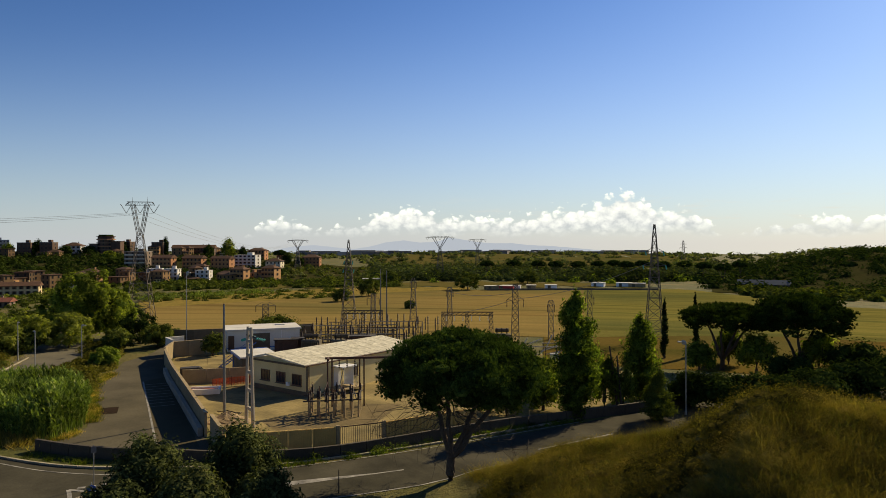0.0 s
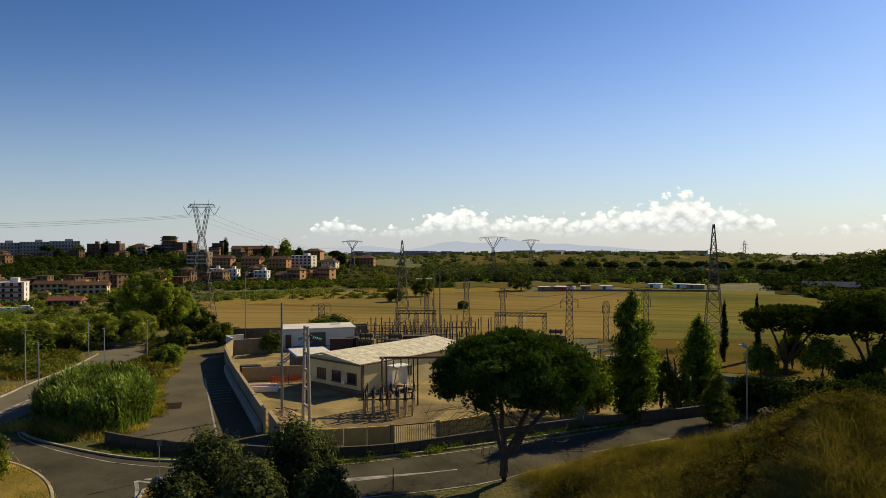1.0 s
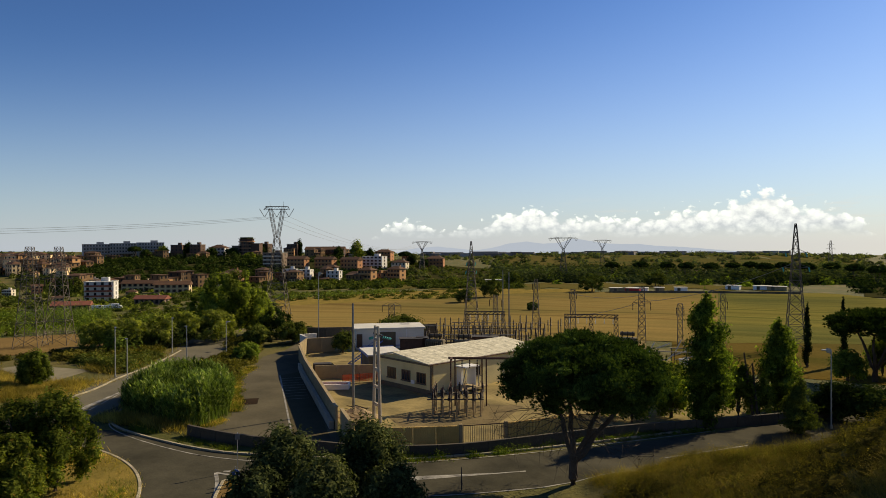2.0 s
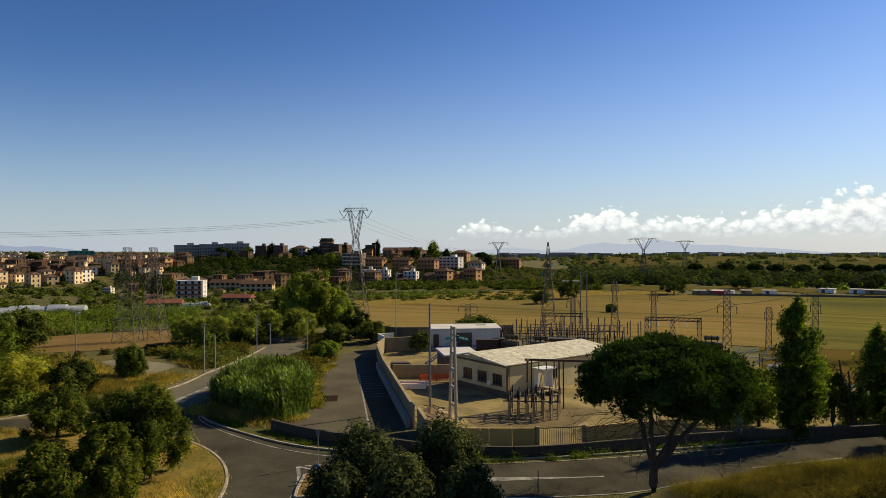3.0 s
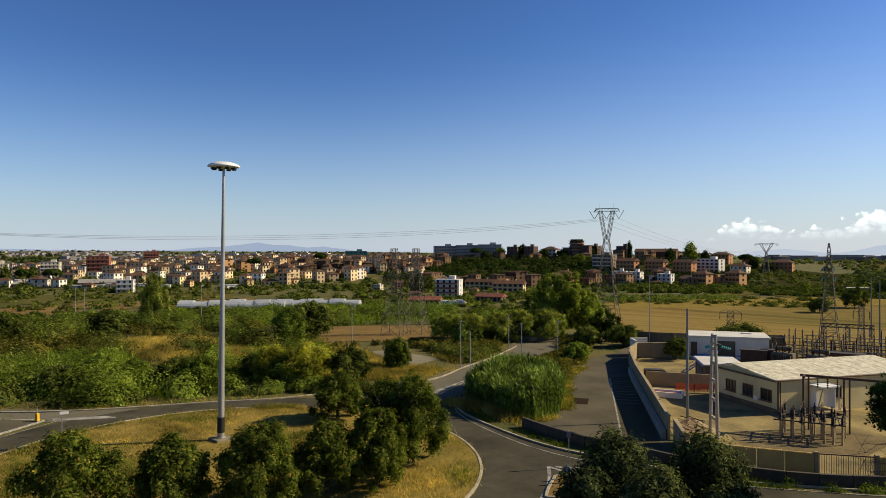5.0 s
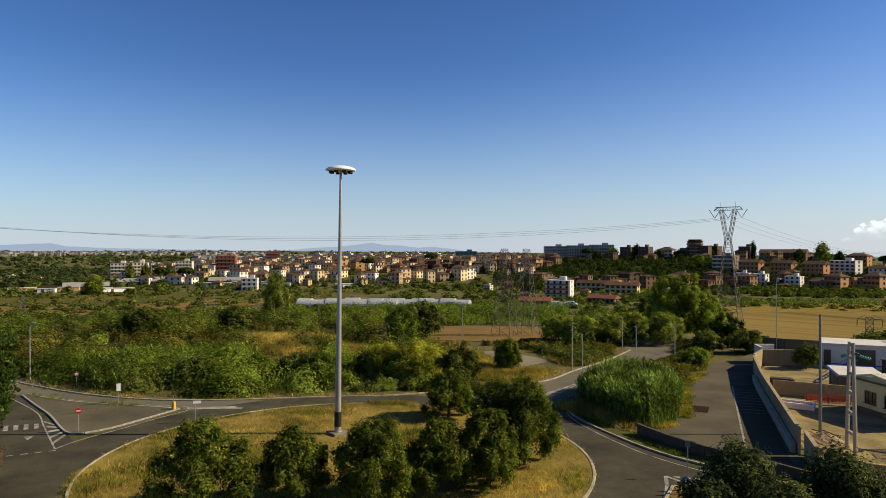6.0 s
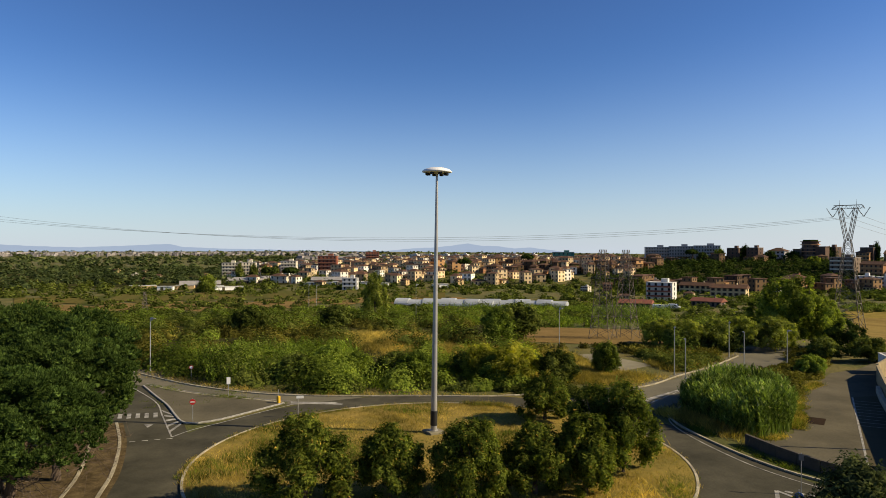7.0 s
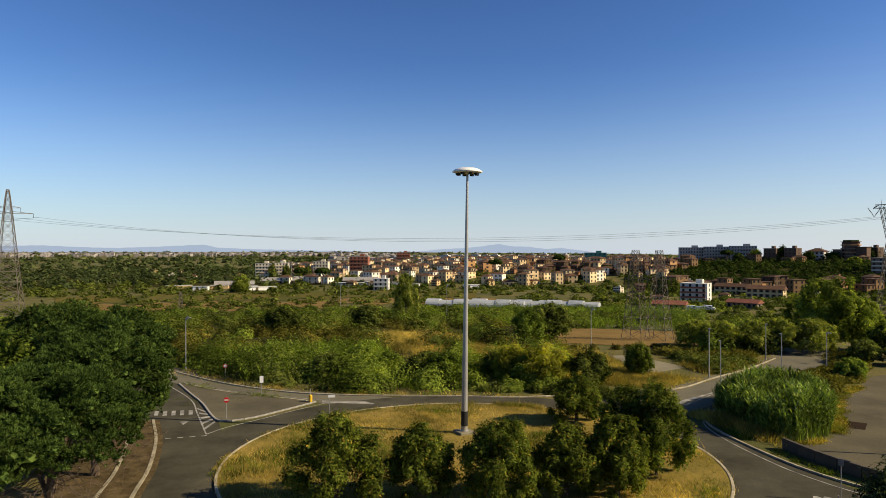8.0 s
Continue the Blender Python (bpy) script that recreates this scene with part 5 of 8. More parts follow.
tower(*pol(6.3, 122), 9.0, 1.0, 0.7, ((7.6, 0.7),), 5, "short lattice post behind the poplar", 6, 0.05)
tower(*pol(-0.9, 800), 27, 5, 1.2, ((19, 4), (23, 3)), 5, "distant lattice pylon on the skyline", 8, 0.16)
tower(*pol(32.6, 150), 5.2, 1.4, 1.2, ((4.8, 2.0),), 30, "low lattice stand beyond the block", 4, 0.06)
tower(*pol(95.5, 300), 8.0, 2.4, 0.8, ((7, 2.0),), 5, "low lattice stand in the scrub", 5, 0.08)


def gantry(a0, a1, r, h, label):
    p, q = np.array(pol(a0, r)), np.array(pol(a1, r))
    d = q - p
    L = float(np.linalg.norm(d))
    e = tagged(thing("line_gantry", p[0], p[1], None, math.degrees(math.atan2(d[1], d[0]))), label, "gantry")
    for x in (0.4, L / 2, L - 0.4):
        leg = new("column")
        leg.parent = e
        leg.location = (x, 0, 0)
        lattice_body(leg, levels_of(0.4, 0.3, h, 5), 0.05)
    bm = bmesh.new()
    for s in (-1, 1):
        for z in (h - 0.55, h):
            tube(bm, (0, s * 0.28, z), (L, s * 0.28, z), 0.05, seg=4)
        k = int(L / 0.8)
        for i in range(k):
            tube(bm, (i * L / k, s * 0.28, h - 0.55), ((i + 1) * L / k, s * 0.28, h), 0.03, seg=3)
    part("beam", bm, STEEL_DARK, e)
    for i in range(6):
        insulator_string(e, (0.9 + i * (L - 1.8) / 5, 0, h - 0.5), 1.1, 0.11, 6, WHITE)
    return e


gantry(18.4, 14.1, 123, 4.9, "lattice gantry with hanging white insulators")
gantry(26.5, 23.2, 132, 4.6, "lattice gantry over the switchgear")


def post_insulator(x, y, h, stack, stand_mat, first={}):
    """Two-legged steel stand with a ribbed brown porcelain stack."""
    key = (h, stack, stand_mat.name)
    if key not in first:
        e = tagged(thing("post_insulator", 0, 0, 0), "ribbed brown porcelain insulator on a steel stand", "insulator post", "switchgear posts")
        part("stand", tb((0, 0, -0.2), (0, 0, h), 0.10, 0.085, 6), stand_mat, e)
        part("head_plate", bx(0, 0, h + 0.03, 0.34, 0.34, 0.06), STEEL_DARK, e)
        bm = bmesh.new()
        n = int(stack / 0.12)
        for k in range(n):
            z = h + 0.06 + k * 0.12
            tube(bm, (0, 0, z), (0, 0, z + 0.07), 0.16, 0.11, 8)
            tube(bm, (0, 0, z + 0.07), (0, 0, z + 0.12), 0.08, 0.08, 6)
        part("porcelain", bm, PORCELAIN, e)
        part("terminal", tb((0, 0, h + 0.06 + n * 0.12), (0, 0, h + 0.25 + n * 0.12), 0.05, seg=6), RUST, e)
        first[key] = e
        e.matrix_world = pose(x, y, gz(x, y), 0, 0, 0)
        return e
    return copy_thing(first[key], pose(x, y, gz(x, y), 0, 0, 0))


# near bay of posts on the yard
for i in range(7):
    for k in range(3):
        post_insulator(-33.3 + 0.70 * i - 0.60 * k + 0.12 * ((i * 5 + k) % 3), 59.6 + 0.38 * i + 1.25 * k, (1.75, 1.95, 1.6)[(i + 2 * k) % 3], 0.72 if (i + k) % 2 else 0.60, CONC)
busbar = tagged(thing("busbar_frame", -33.6, 59.4, 0.0, 28.5), "dark steel frame carrying the near insulators", "busbar")
part("rail", bx(2.6, 0.0, 1.72, 5.6, 0.1, 0.12), STEEL_DARK, busbar)
part("rail", bx(2.6, 2.8, 1.72, 5.6, 0.1, 0.12), STEEL_DARK, busbar)
for i in range(4):
    part("cross_bar", bx(0.4 + 1.5 * i, 1.4, 1.84, 0.08, 3.2, 0.08), STEEL_DARK, busbar)
    part("switch_arm", tb((0.4 + 1.5 * i, 0.2, 2.7), (0.7 + 1.5 * i, 1.8, 3.2), 0.03), RUST, busbar)
# dark portal before the building
portal = tagged(thing("line_portal", -33.9, 64.6, 0.0, 25.0), "dark steel portal with a long beam", "portal")
for x in (0.0, 0.45, 3.3, 3.75):
    part("column", bx(x, 0, 2.5, 0.15, 0.15, 5.0), RUST, portal)
part("beam", bx(3.2, 0, 5.05, 6.9, 0.24, 0.22), RUST, portal)
part("beam_end", bx(0.1, -0.5, 5.05, 0.2, 1.2, 0.2), RUST, portal)
for i in range(3):
    insulator_string(portal, (1.2 + 0.8 * i, 0, 4.9), 0.9, 0.11, 5)
# rows behind
rng = np.random.default_rng(3)
SIZES = ((1.3, 0.84), (1.6, 1.08), (1.9, 1.32), (1.5, 0.84))
for row, (r, a0, a1, n) in enumerate(((111, 30.4, 21.5, 16), (116, 30.9, 20.5, 17), (121, 31.0, 20.2, 17), (127, 30.4, 19.0, 16), (133, 29.6, 18.8, 15), (139, 28.6, 19.6, 12))):
    for i in range(n):
        a = a0 + (a1 - a0) * (i + rng.uniform(-0.3, 0.3)) / (n - 1)
        post_insulator(*pol(a, r + rng.uniform(-1.2, 1.2)), *SIZES[(row + int(rng.integers(0, 2)) * 2 + i // 5) % 4], STEEL_DARK)
for r, a0, a1, z in ((110.0, 30.0, 25.0, 2.0), (113.5, 29.6, 22.4, 2.3), (118.5, 27.4, 21.4, 2.5), (124.5, 30.4, 22.0, 2.6), (130.5, 27.6, 20.0, 2.6)):
    p, q = np.array(pol(a0, r)), np.array(pol(a1, r))
    e = tagged(thing("busbar_frame", p[0], p[1], None, math.degrees(math.atan2(q[1] - p[1], q[0] - p[0]))), "grey tubular busbar over the insulators", "busbar")
    L = float(np.linalg.norm(q - p))
    part("tube", tb((0, 0, z), (L, 0, z), 0.06), STEEL, e)
    part("rail", bx(L / 2, 0, 1.5, L, 0.14, 0.14), STEEL_DARK, e)
    for i in range(5):
        part("leg", bx(L * (i + 0.5) / 5, 0, z / 2, 0.12, 0.12, z), STEEL_DARK, e)


def transformer(x, y, rz, label):
    e = tagged(thing("transformer", x, y, None, rz), label, "transformer")
    part("tank", bx(0, 0, 1.3, 2.8, 1.6, 2.2, 0, 0.06), CONC_GREY, e)
    for i in range(9):
        part("cooling_fin", bx(-1.2 + 0.3 * i, -1.0, 1.3, 0.07, 0.4, 1.7), CONC_GREY, e)
    part("conservator", tb((-1.1, 0.3, 2.95), (1.1, 0.3, 2.95), 0.3, seg=12), CONC_GREY, e)
    for i in range(3):
        insulator_string(e, (-0.8 + 0.8 * i, -0.2, 3.4), 1.0, 0.14, 6, PORCELAIN)
    return e


transformer(*pol(29.0, 107), 15, "grey oil transformer with cooling fins")
transformer(*pol(26.6, 106), 15, "grey oil transformer with cooling fins")
transformer(*pol(13.4, 112), 15, "grey oil transformer half hidden by the pine")


def pipe_frame(x, y, rz):
    """Slanting pale conductor tubes on a low frame."""
    e = tagged(thing("pipe_frame", x, y, None, rz), "tangled pale metal tubes on a low frame", "busbar")
    for i in range(4):
        part("leg", bx(-3.0 + 2.0 * i, 0, 1.1, 0.12, 0.12, 2.2), STEEL_DARK, e)
    part("rail", bx(0, 0, 2.2, 6.4, 0.12, 0.12), CONC_POLE, e)
    for i, (x0, z0, x1, z1) in enumerate(((-2.8, 1.2, -1.6, 3.4), (-1.4, 2.6, 0.4, 3.3), (-0.2, 0.8, 1.0, 2.0), (0.6, 1.6, 2.6, 2.4), (1.6, 0.6, 3.0, 1.6), (-2.4, 0.5, 0.4, 1.3))):
        part("tube", tb((x0, -0.4 + 0.15 * i, z0), (x1, 0.3 - 0.12 * i, z1), 0.07), ROOF_PALE, e)
    part("cabinet", bx(2.2, -0.8, 0.7, 1.2, 0.8, 1.4, 0, 0.03), ROOF_PALE, e, "small pale cabinet")


pipe_frame(*pol(10.4, 100), 10)
pipe_frame(*pol(8.4, 104), 18)
# brown cubicles in front of the rows
for a, r, w in ((31.0, 108, 3.4), (30.0, 109, 2.0), (25.0, 110, 4.5)):
    e = tagged(thing("switch_cubicle", *pol(a, r), None, a), "rust-brown metal switch cubicle", "cubicle")
    part("body", bx(0, 0, 1.2, w, 1.4, 2.4, 0, 0.03), RUST, e)
    part("door", bx(-w / 4, -0.72, 1.15, w / 2 - 0.15, 0.04, 2.0), RUST, e)
    part("roof", bx(0, 0, 2.45, w + 0.3, 1.7, 0.1), STEEL_DARK, e)


def cable(p, q, sag, label, r=0.045, n=28):
    cu = bpy.data.curves.new("power_cable", "CURVE")
    cu.dimensions, cu.bevel_depth, cu.bevel_resolution = "3D", r, 0
    s = cu.splines.new("POLY")
    s.points.add(n)
    for i in range(n + 1):
        t = i / n
        v = Vector(p).lerp(Vector(q), t)
        s.points[i].co = (v.x, v.y, v.z - 4 * sag * t * (1 - t), 1)
    cu.materials.append(CABLE)
    return tagged(new("power_cable", cu), label, "cable")


za, zl = gz(*PYL_A) + 36 * 0.89, gz(*PYL_L) + 34.7
for k in (-1, 0, 1):
    ua = Vector((math.cos(radians(30)), math.sin(radians(30)))) * (4.2 * k)
    ul = Vector((math.cos(radians(96)), math.sin(radians(96)))) * (8.6 * k)
    pa, pl = (PYL_A[0] + ua.x, PYL_A[1] + ua.y, za), (PYL_L[0] + ul.x, PYL_L[1] + ul.y, zl)
    cable(pa, pl, 7.0 + 0.5 * k, "long sagging high-voltage cable", 0.028, 40)
    f = pol(30.1, 560)
    cable(pa, (f[0] + 4 * k, f[1] + 3 * k, gz(*f) + 21), 7.0, "long sagging high-voltage cable", 0.035, 40)
    g2 = pol(135, 420)
    cable(pl, (g2[0] + 5 * k, g2[1] + 5 * k, 32), 6, "long sagging high-voltage cable", 0.05, 20)
cable((*pol(17.7, 140), 7.2), (*pol(12.3, 125), 8.2), 0.7, "thin cable strung to the lattice tower", 0.035, 16)
cable((*pol(18.3, 123), 4.4), (*pol(12.3, 125), 7.0), 0.5, "thin cable strung to the lattice tower", 0.035, 16)
cable((*pol(12.3, 125), 7.0), (*pol(1.3, 126), 14.0), 1.2, "thin cable strung between towers", 0.035, 16)

# ---- plants ----


_ico = bmesh.new()
bmesh.ops.create_icosphere(_ico, subdivisions=1, radius=1.0)
ICO = np.array([[tuple(v.co) for v in f.verts] for f in _ico.faces])
_ico.free()


def hearts(c, r):
    """Dense dark hearts of the clumps: a small solid in each, hidden by its leaves."""
    return (ICO[None] * np.asarray(r)[:, None, None, :] + np.asarray(c)[:, None, None, :]).reshape(-1, 3, 3)


def leaf_cloud(lumps, n, size, rng, droop=0.0, upright=0.0, inner=0.35, aspect=0.6, rough=0.22, caps=0.0, jit=0.38, heart=0.6):
    """Leaves on and in a set of lumps (x, y, z, rx, ry, rz): an array of quads with an uneven outline and gaps."""
    L = np.array(lumps, float)
    wgt = (L[:, 3] * L[:, 4] + L[:, 4] * L[:, 5] + L[:, 3] * L[:, 5])
    pick = rng.choice(len(L), n, p=wgt / wgt.sum())
    d = rng.normal(size=(n, 3))
    d /= np.linalg.norm(d, axis=1, keepdims=True)
    d[:, 2] = np.where(rng.random(n) < caps, np.abs(d[:, 2]), d[:, 2])
    rad = 1 - inner * rng.random(n) ** 2
    bumps = 1 + rough * (np.sin(d[:, 0] * 7 + pick * 1.7) * np.sin(d[:, 1] * 6 + pick) * np.sin(d[:, 2] * 6.5 + pick * 2.3)) * 1.6
    c = L[pick, :3] + d * L[pick, 3:] * (rad * bumps)[:, None]
    nrm = d + rng.normal(size=(n, 3)) * jit
    nrm[:, 2] += 0.55 - upright
    nrm /= np.linalg.norm(nrm, axis=1, keepdims=True)
    t = rng.normal(size=(n, 3))
    t[:, 2] += upright * 2.0 - droop
    t -= (t * nrm).sum(1, keepdims=True) * nrm
    t /= np.linalg.norm(t, axis=1, keepdims=True) + 1e-9
    b = np.cross(nrm, t)
    s = size * rng.uniform(0.6, 1.35, n)[:, None]
    a, w = t * s, b * s * aspect
    q = np.stack([c - a * 0.45 - w * 0.55, c - a * 0.45 + w * 0.55, c + a * 0.75], 1)
    return np.concatenate([q, hearts(L[:, :3], L[:, 3:] * heart)]) if heart else q


def needle_crown(lumps, tufts, per, size, rng, heart=0.55, caps=0.8):
    """Pine foliage: sprays of stiff needles that stand out and up from the puffs of the crown."""
    L = np.array(lumps, float)
    wgt = L[:, 3] * L[:, 4] + L[:, 4] * L[:, 5] + L[:, 3] * L[:, 5]
    pick = rng.choice(len(L), tufts, p=wgt / wgt.sum())
    d = rng.normal(size=(tufts, 3))
    d[:, 2] = np.where(rng.random(tufts) < caps, np.abs(d[:, 2]), d[:, 2])
    d /= np.linalg.norm(d, axis=1, keepdims=True)
    c = L[pick, :3] + (d * (1.0 - 0.4 * rng.random(tufts) ** 2)[:, None] + rng.normal(size=(tufts, 3)) * 0.14) * L[pick, 3:]
    axis = d * 0.7 + np.array([0, 0, 0.65]) + rng.normal(size=(tufts, 3)) * 0.2
    axis /= np.linalg.norm(axis, axis=1, keepdims=True)
    dirs = axis[:, None] + rng.normal(size=(tufts, per, 3)) * 0.42
    dirs /= np.linalg.norm(dirs, axis=2, keepdims=True)
    ln = size * 2.1 * rng.uniform(0.65, 1.2, (tufts, per, 1)) * rng.uniform(0.75, 1.2, (tufts, 1, 1))
    side = np.cross(dirs, rng.normal(size=(tufts, per, 3)))
    side *= size * 0.26 / (np.linalg.norm(side, axis=2, keepdims=True) + 1e-9)
    root = c[:, None] + dirs * ln * 0.08
    q = np.stack([root - side, root + side, c[:, None] + dirs * ln], 2).reshape(-1, 3, 3)
    return np.concatenate([q, hearts(L[:, :3], L[:, 3:] * heart)])


def limb(bm, p, q, r0, r1, rng, bend=0.12, n=4, seg=7):
    """A bent tapering limb."""
    p, q = Vector(p), Vector(q)
    L = (q - p).length
    pts, rad = [p], [r0]
    for i in range(1, n + 1):
        t = i / n
        v = p.lerp(q, t)
        if i < n:
            v += Vector(rng.normal(size=3)) * L * bend * 0.4
        pts.append(v)
        rad.append(r0 + (r1 - r0) * t)
    polytube(bm, pts, rad, seg)
    return pts[-1]


def tree(name, x, y, label, crown_quads, leafmat, trunk_fn, rz=0.0, group=""):
    e = tagged(thing(name, x, y, None, rz), label, "tree", group)
    bm = bmesh.new()
    trunk_fn(bm)
    part("trunk", bm, BARK, e)
    part("crown", quad_mesh("crown", crown_quads, leafmat), leafmat, e)
    return e


def lump_ball(rng, cx, cy, cz, rx, ry, rz, k, frac=0.42, low=-0.5, egg=0.0, jag=0.0):
    """Lumps spread over an egg shape."""
    out = []
    n = int(k * 2 / (1 - low))
    for i in range(n):
        dz = 1 - 2 * (i + 0.5) / n
        if dz < low:
            break
        a = i * 2.39996 + rng.uniform(-0.4, 0.4)
        h = math.sqrt(1 - dz * dz)
        s = rng.uniform(0.72, 1.25) * frac
        q = (1.02 - s * 0.72) * (1 + rng.uniform(-jag, jag))
        wide = q * (1 - egg * dz)
        out.append((cx + math.cos(a) * h * rx * wide, cy + math.sin(a) * h * ry * wide, cz + dz * rz * q, rx * s, ry * s, rz * s))
    out.append((cx, cy, cz, rx * 0.6, ry * 0.6, rz * 0.6))
    return out


def stone_pine(x, y, h, w, crown_low, label, seed, leaves, lean=(0.0, 0.0), dead=True, leafmat=None, size=0.34, lumps=30, frac=0.34, low=-0.35, jag=0.0):
    rng = np.random.default_rng(seed)
    cz = (h + crown_low) / 2
    rz_ = (h - crown_low) / 2
    lumps = lump_ball(rng, lean[0], lean[1], cz, w / 2, w / 2, rz_, lumps, frac, low, jag=jag)
    lumps.append((lean[0], lean[1], cz, w * 0.33, w * 0.33, rz_ * 0.66))
    q = needle_crown(lumps, leaves // 12, 12, size, rng) if size < 0.3 else leaf_cloud(lumps, leaves, size, rng, upright=0.25, inner=0.30, aspect=0.36, rough=0.2, caps=0.85, jit=0.36, heart=0.82)

    def trunk(bm):
        fork = h * 0.17
        limb(bm, (0, 0, -0.2), (0.05, 0, fork), 0.36, 0.30, rng, 0.03, 3, 9)
        for k, (dx, dy) in enumerate(((-0.20, 0.05), (-0.04, -0.1), (0.16, 0.05), (0.31, 0.1))):
            top = (lean[0] * 0.6 + dx * w * 0.9, lean[1] * 0.6 + dy * w, crown_low + rz_ * 0.55)
            end = limb(bm, (0.05, 0, fork - 0.1), top, 0.23, 0.12, rng, 0.05, 5, 7)
            for j in range(5):
                a = rng.uniform(0, 6.28)
                limb(bm, end, (end[0] + math.cos(a) * w * 0.24, end[1] + math.sin(a) * w * 0.24, cz + rng.uniform(-0.2, 0.5) * rz_), 0.10, 0.03, rng, 0.15, 3, 5)
        if dead:
            for j in range(58):
                a = rng.uniform(0, 6.28)
                z = crown_low + rng.uniform(-1.3, 0.9)
                L = w * rng.uniform(0.26, 0.50)
                end = limb(bm, (math.cos(a) * 0.5, math.sin(a) * 0.5, z + 0.8), (math.cos(a) * L, math.sin(a) * L, z - rng.uniform(0.0, 1.0)), 0.030, 0.010, rng, 0.16, 5, 4)
                for k in range(6):
                    tube(bm, end, end + Vector(rng.normal(size=3)) * 0.6, 0.012, 0.005, 3)

    return tree("stone_pine", x, y, label, q, leafmat or PINE, trunk, rng.uniform(0, 360) * 0)


def broadleaf(name, x, y, h, w, label, seed, leaves, size, leafmat, low=0.12, lumps=16, frac=0.42, group="", egg=0.12, jag=0.12, rough=0.3):
    rng = np.random.default_rng(seed)
    zl = h * low
    ls = lump_ball(rng, 0, 0, (h + zl) / 2, w / 2, w / 2, (h - zl) / 2, lumps, frac, -0.8, egg, jag)
    q = leaf_cloud(ls, leaves, size, rng, droop=0.3, inner=0.45, rough=rough)

    def trunk(bm):
        limb(bm, (0, 0, -0.2), (0, 0, h * 0.45), 0.035 * h + 0.04, 0.02 * h + 0.03, rng, 0.03, 3, 8)
        for k in range(6):
            a = rng.uniform(0, 6.28)
            limb(bm, (0, 0, h * rng.uniform(0.22, 0.45)), (math.cos(a) * w * 0.3, math.sin(a) * w * 0.3, h * rng.uniform(0.5, 0.85)), 0.02 * h, 0.02, rng, 0.1, 3, 5)

    return tree(name, x, y, label, q, leafmat, trunk, 0, group)


def column_tree(name, x, y, h, w, label, seed, leaves, size, leafmat, taper=1.0):
    """Poplar or cypress: a narrow crown of rising tufts."""
    rng = np.random.default_rng(seed)
    ls = []
    n = 26
    for i in range(n):
        t = (i + 0.5) / n
        half = w / 2 * (math.sin(math.pi * min(1, 0.12 + t * 0.9)) ** 0.6 if taper == 1.0 else min(1, (t + 0.05) * 5) * (1 - t) ** 0.55)
        a = rng.uniform(0, 6.28)
        ls.append((math.cos(a) * half * 0.45, math.sin(a) * half * 0.45, h * (0.05 + 0.91 * t), half * 0.68 + 0.08, half * 0.68 + 0.08, h / n * 2.0))
    q = leaf_cloud(ls, leaves, size, rng, upright=0.5, inner=0.5, rough=0.3)
    return tree(name, x, y, label, q, leafmat, lambda bm: limb(bm, (0, 0, -0.2), (0, 0, h * 0.8), 0.2, 0.03, rng, 0.01, 3, 7))


# by the road and substation
stone_pine(-14.9, 46.9, 10.4, 11.1, 4.4, "umbrella pine with forked trunk beside the road", 11, 190000, (0.7, 0.3), True, None, 0.115, 130, 0.185, -0.55, 0.08)
column_tree("poplar", -8.95, 68.2, 12.75, 4.6, "tall narrow poplar by the low wall", 21, 19000, 0.24, POPLAR)
column_tree("poplar", -3.2, 77.9, 9.6, 3.8, "shorter narrow poplar by the low wall", 22, 12000, 0.24, POPLAR)
column_tree("conifer_shrub", -1.2, 69.5, 4.9, 4.0, "dense pointed conifer shrub at the road", 23, 12000, 0.15, BRAMBLE, 0.0)
column_tree("cypress", -1.0, 107.0, 9.0, 1.25, "slim dark cypress at the field edge", 24, 2600, 0.22, CYPRESS, 0.0)
column_tree("cypress", 3.4, 111.0, 9.6, 1.15, "slim dark cypress at the field edge", 25, 2600, 0.22, CYPRESS, 0.0)
stone_pine(6.4, 99.5, 8.7, 11.2, 4.7, "flat-topped umbrella pine on a slanting trunk", 12, 50000, (0.5, 0), False, DARKPINE, 0.19, 170, 0.14, -0.5, 0.13)
stone_pine(15.2, 97.3, 10.2, 11.4, 4.4, "broad dark umbrella pine at the field", 13, 56000, (0.3, 0), False, DARKPINE, 0.19, 180, 0.14, -0.6, 0.13)
for i, (x, y, h, w) in enumerate(((10.3, 96.5, 5.6, 4.6), (17.6, 98.0, 5.8, 5.0), (3.4, 96.0, 4.2, 4.0), (7.5, 104, 5.0, 4.2))):
    broadleaf("small_tree", x, y, h, w, "small light green tree under the pines", 30 + i, 2200, 0.34, BROAD)
for i, (x, y, h, w) in enumerate(((1.6, 76.5, 3.5, 4.4), (4.4, 76.0, 3.7, 5.0), (7.4, 76.6, 3.7, 5.0), (10.6, 78.5, 3.5, 5.2), (14.2, 80.5, 4.0, 6.0), (18.6, 84, 4.4, 6.5), (23.5, 86, 5.4, 7.0), (29, 90, 5.6, 8.0), (13, 88, 4.2, 6), (21, 94, 5.4, 7))):
    broadleaf("laurel_bush", x, y, h, w, "dense dark evergreen bush behind the road", 40 + i, 3200, 0.30, DARKLEAF, 0.02, 12, 0.5, "dark bushes")
for i, (x, y, h, w) in enumerate(((-6.6, 73.2, 5.6, 3.4), (-4.9, 74.6, 3.8, 2.8), (-12.4, 70, 4.2, 3.6), (-15.4, 66.5, 3.6, 3.4), (-17.5, 68, 4.4, 3.6), (-13.0, 75, 5.0, 4.0))):
    broadleaf("roadside_bush", x, y, h, w, "leafy green bush behind the low wall", 55 + i, 2200, 0.26, BROAD, 0.02, 10, 0.5)
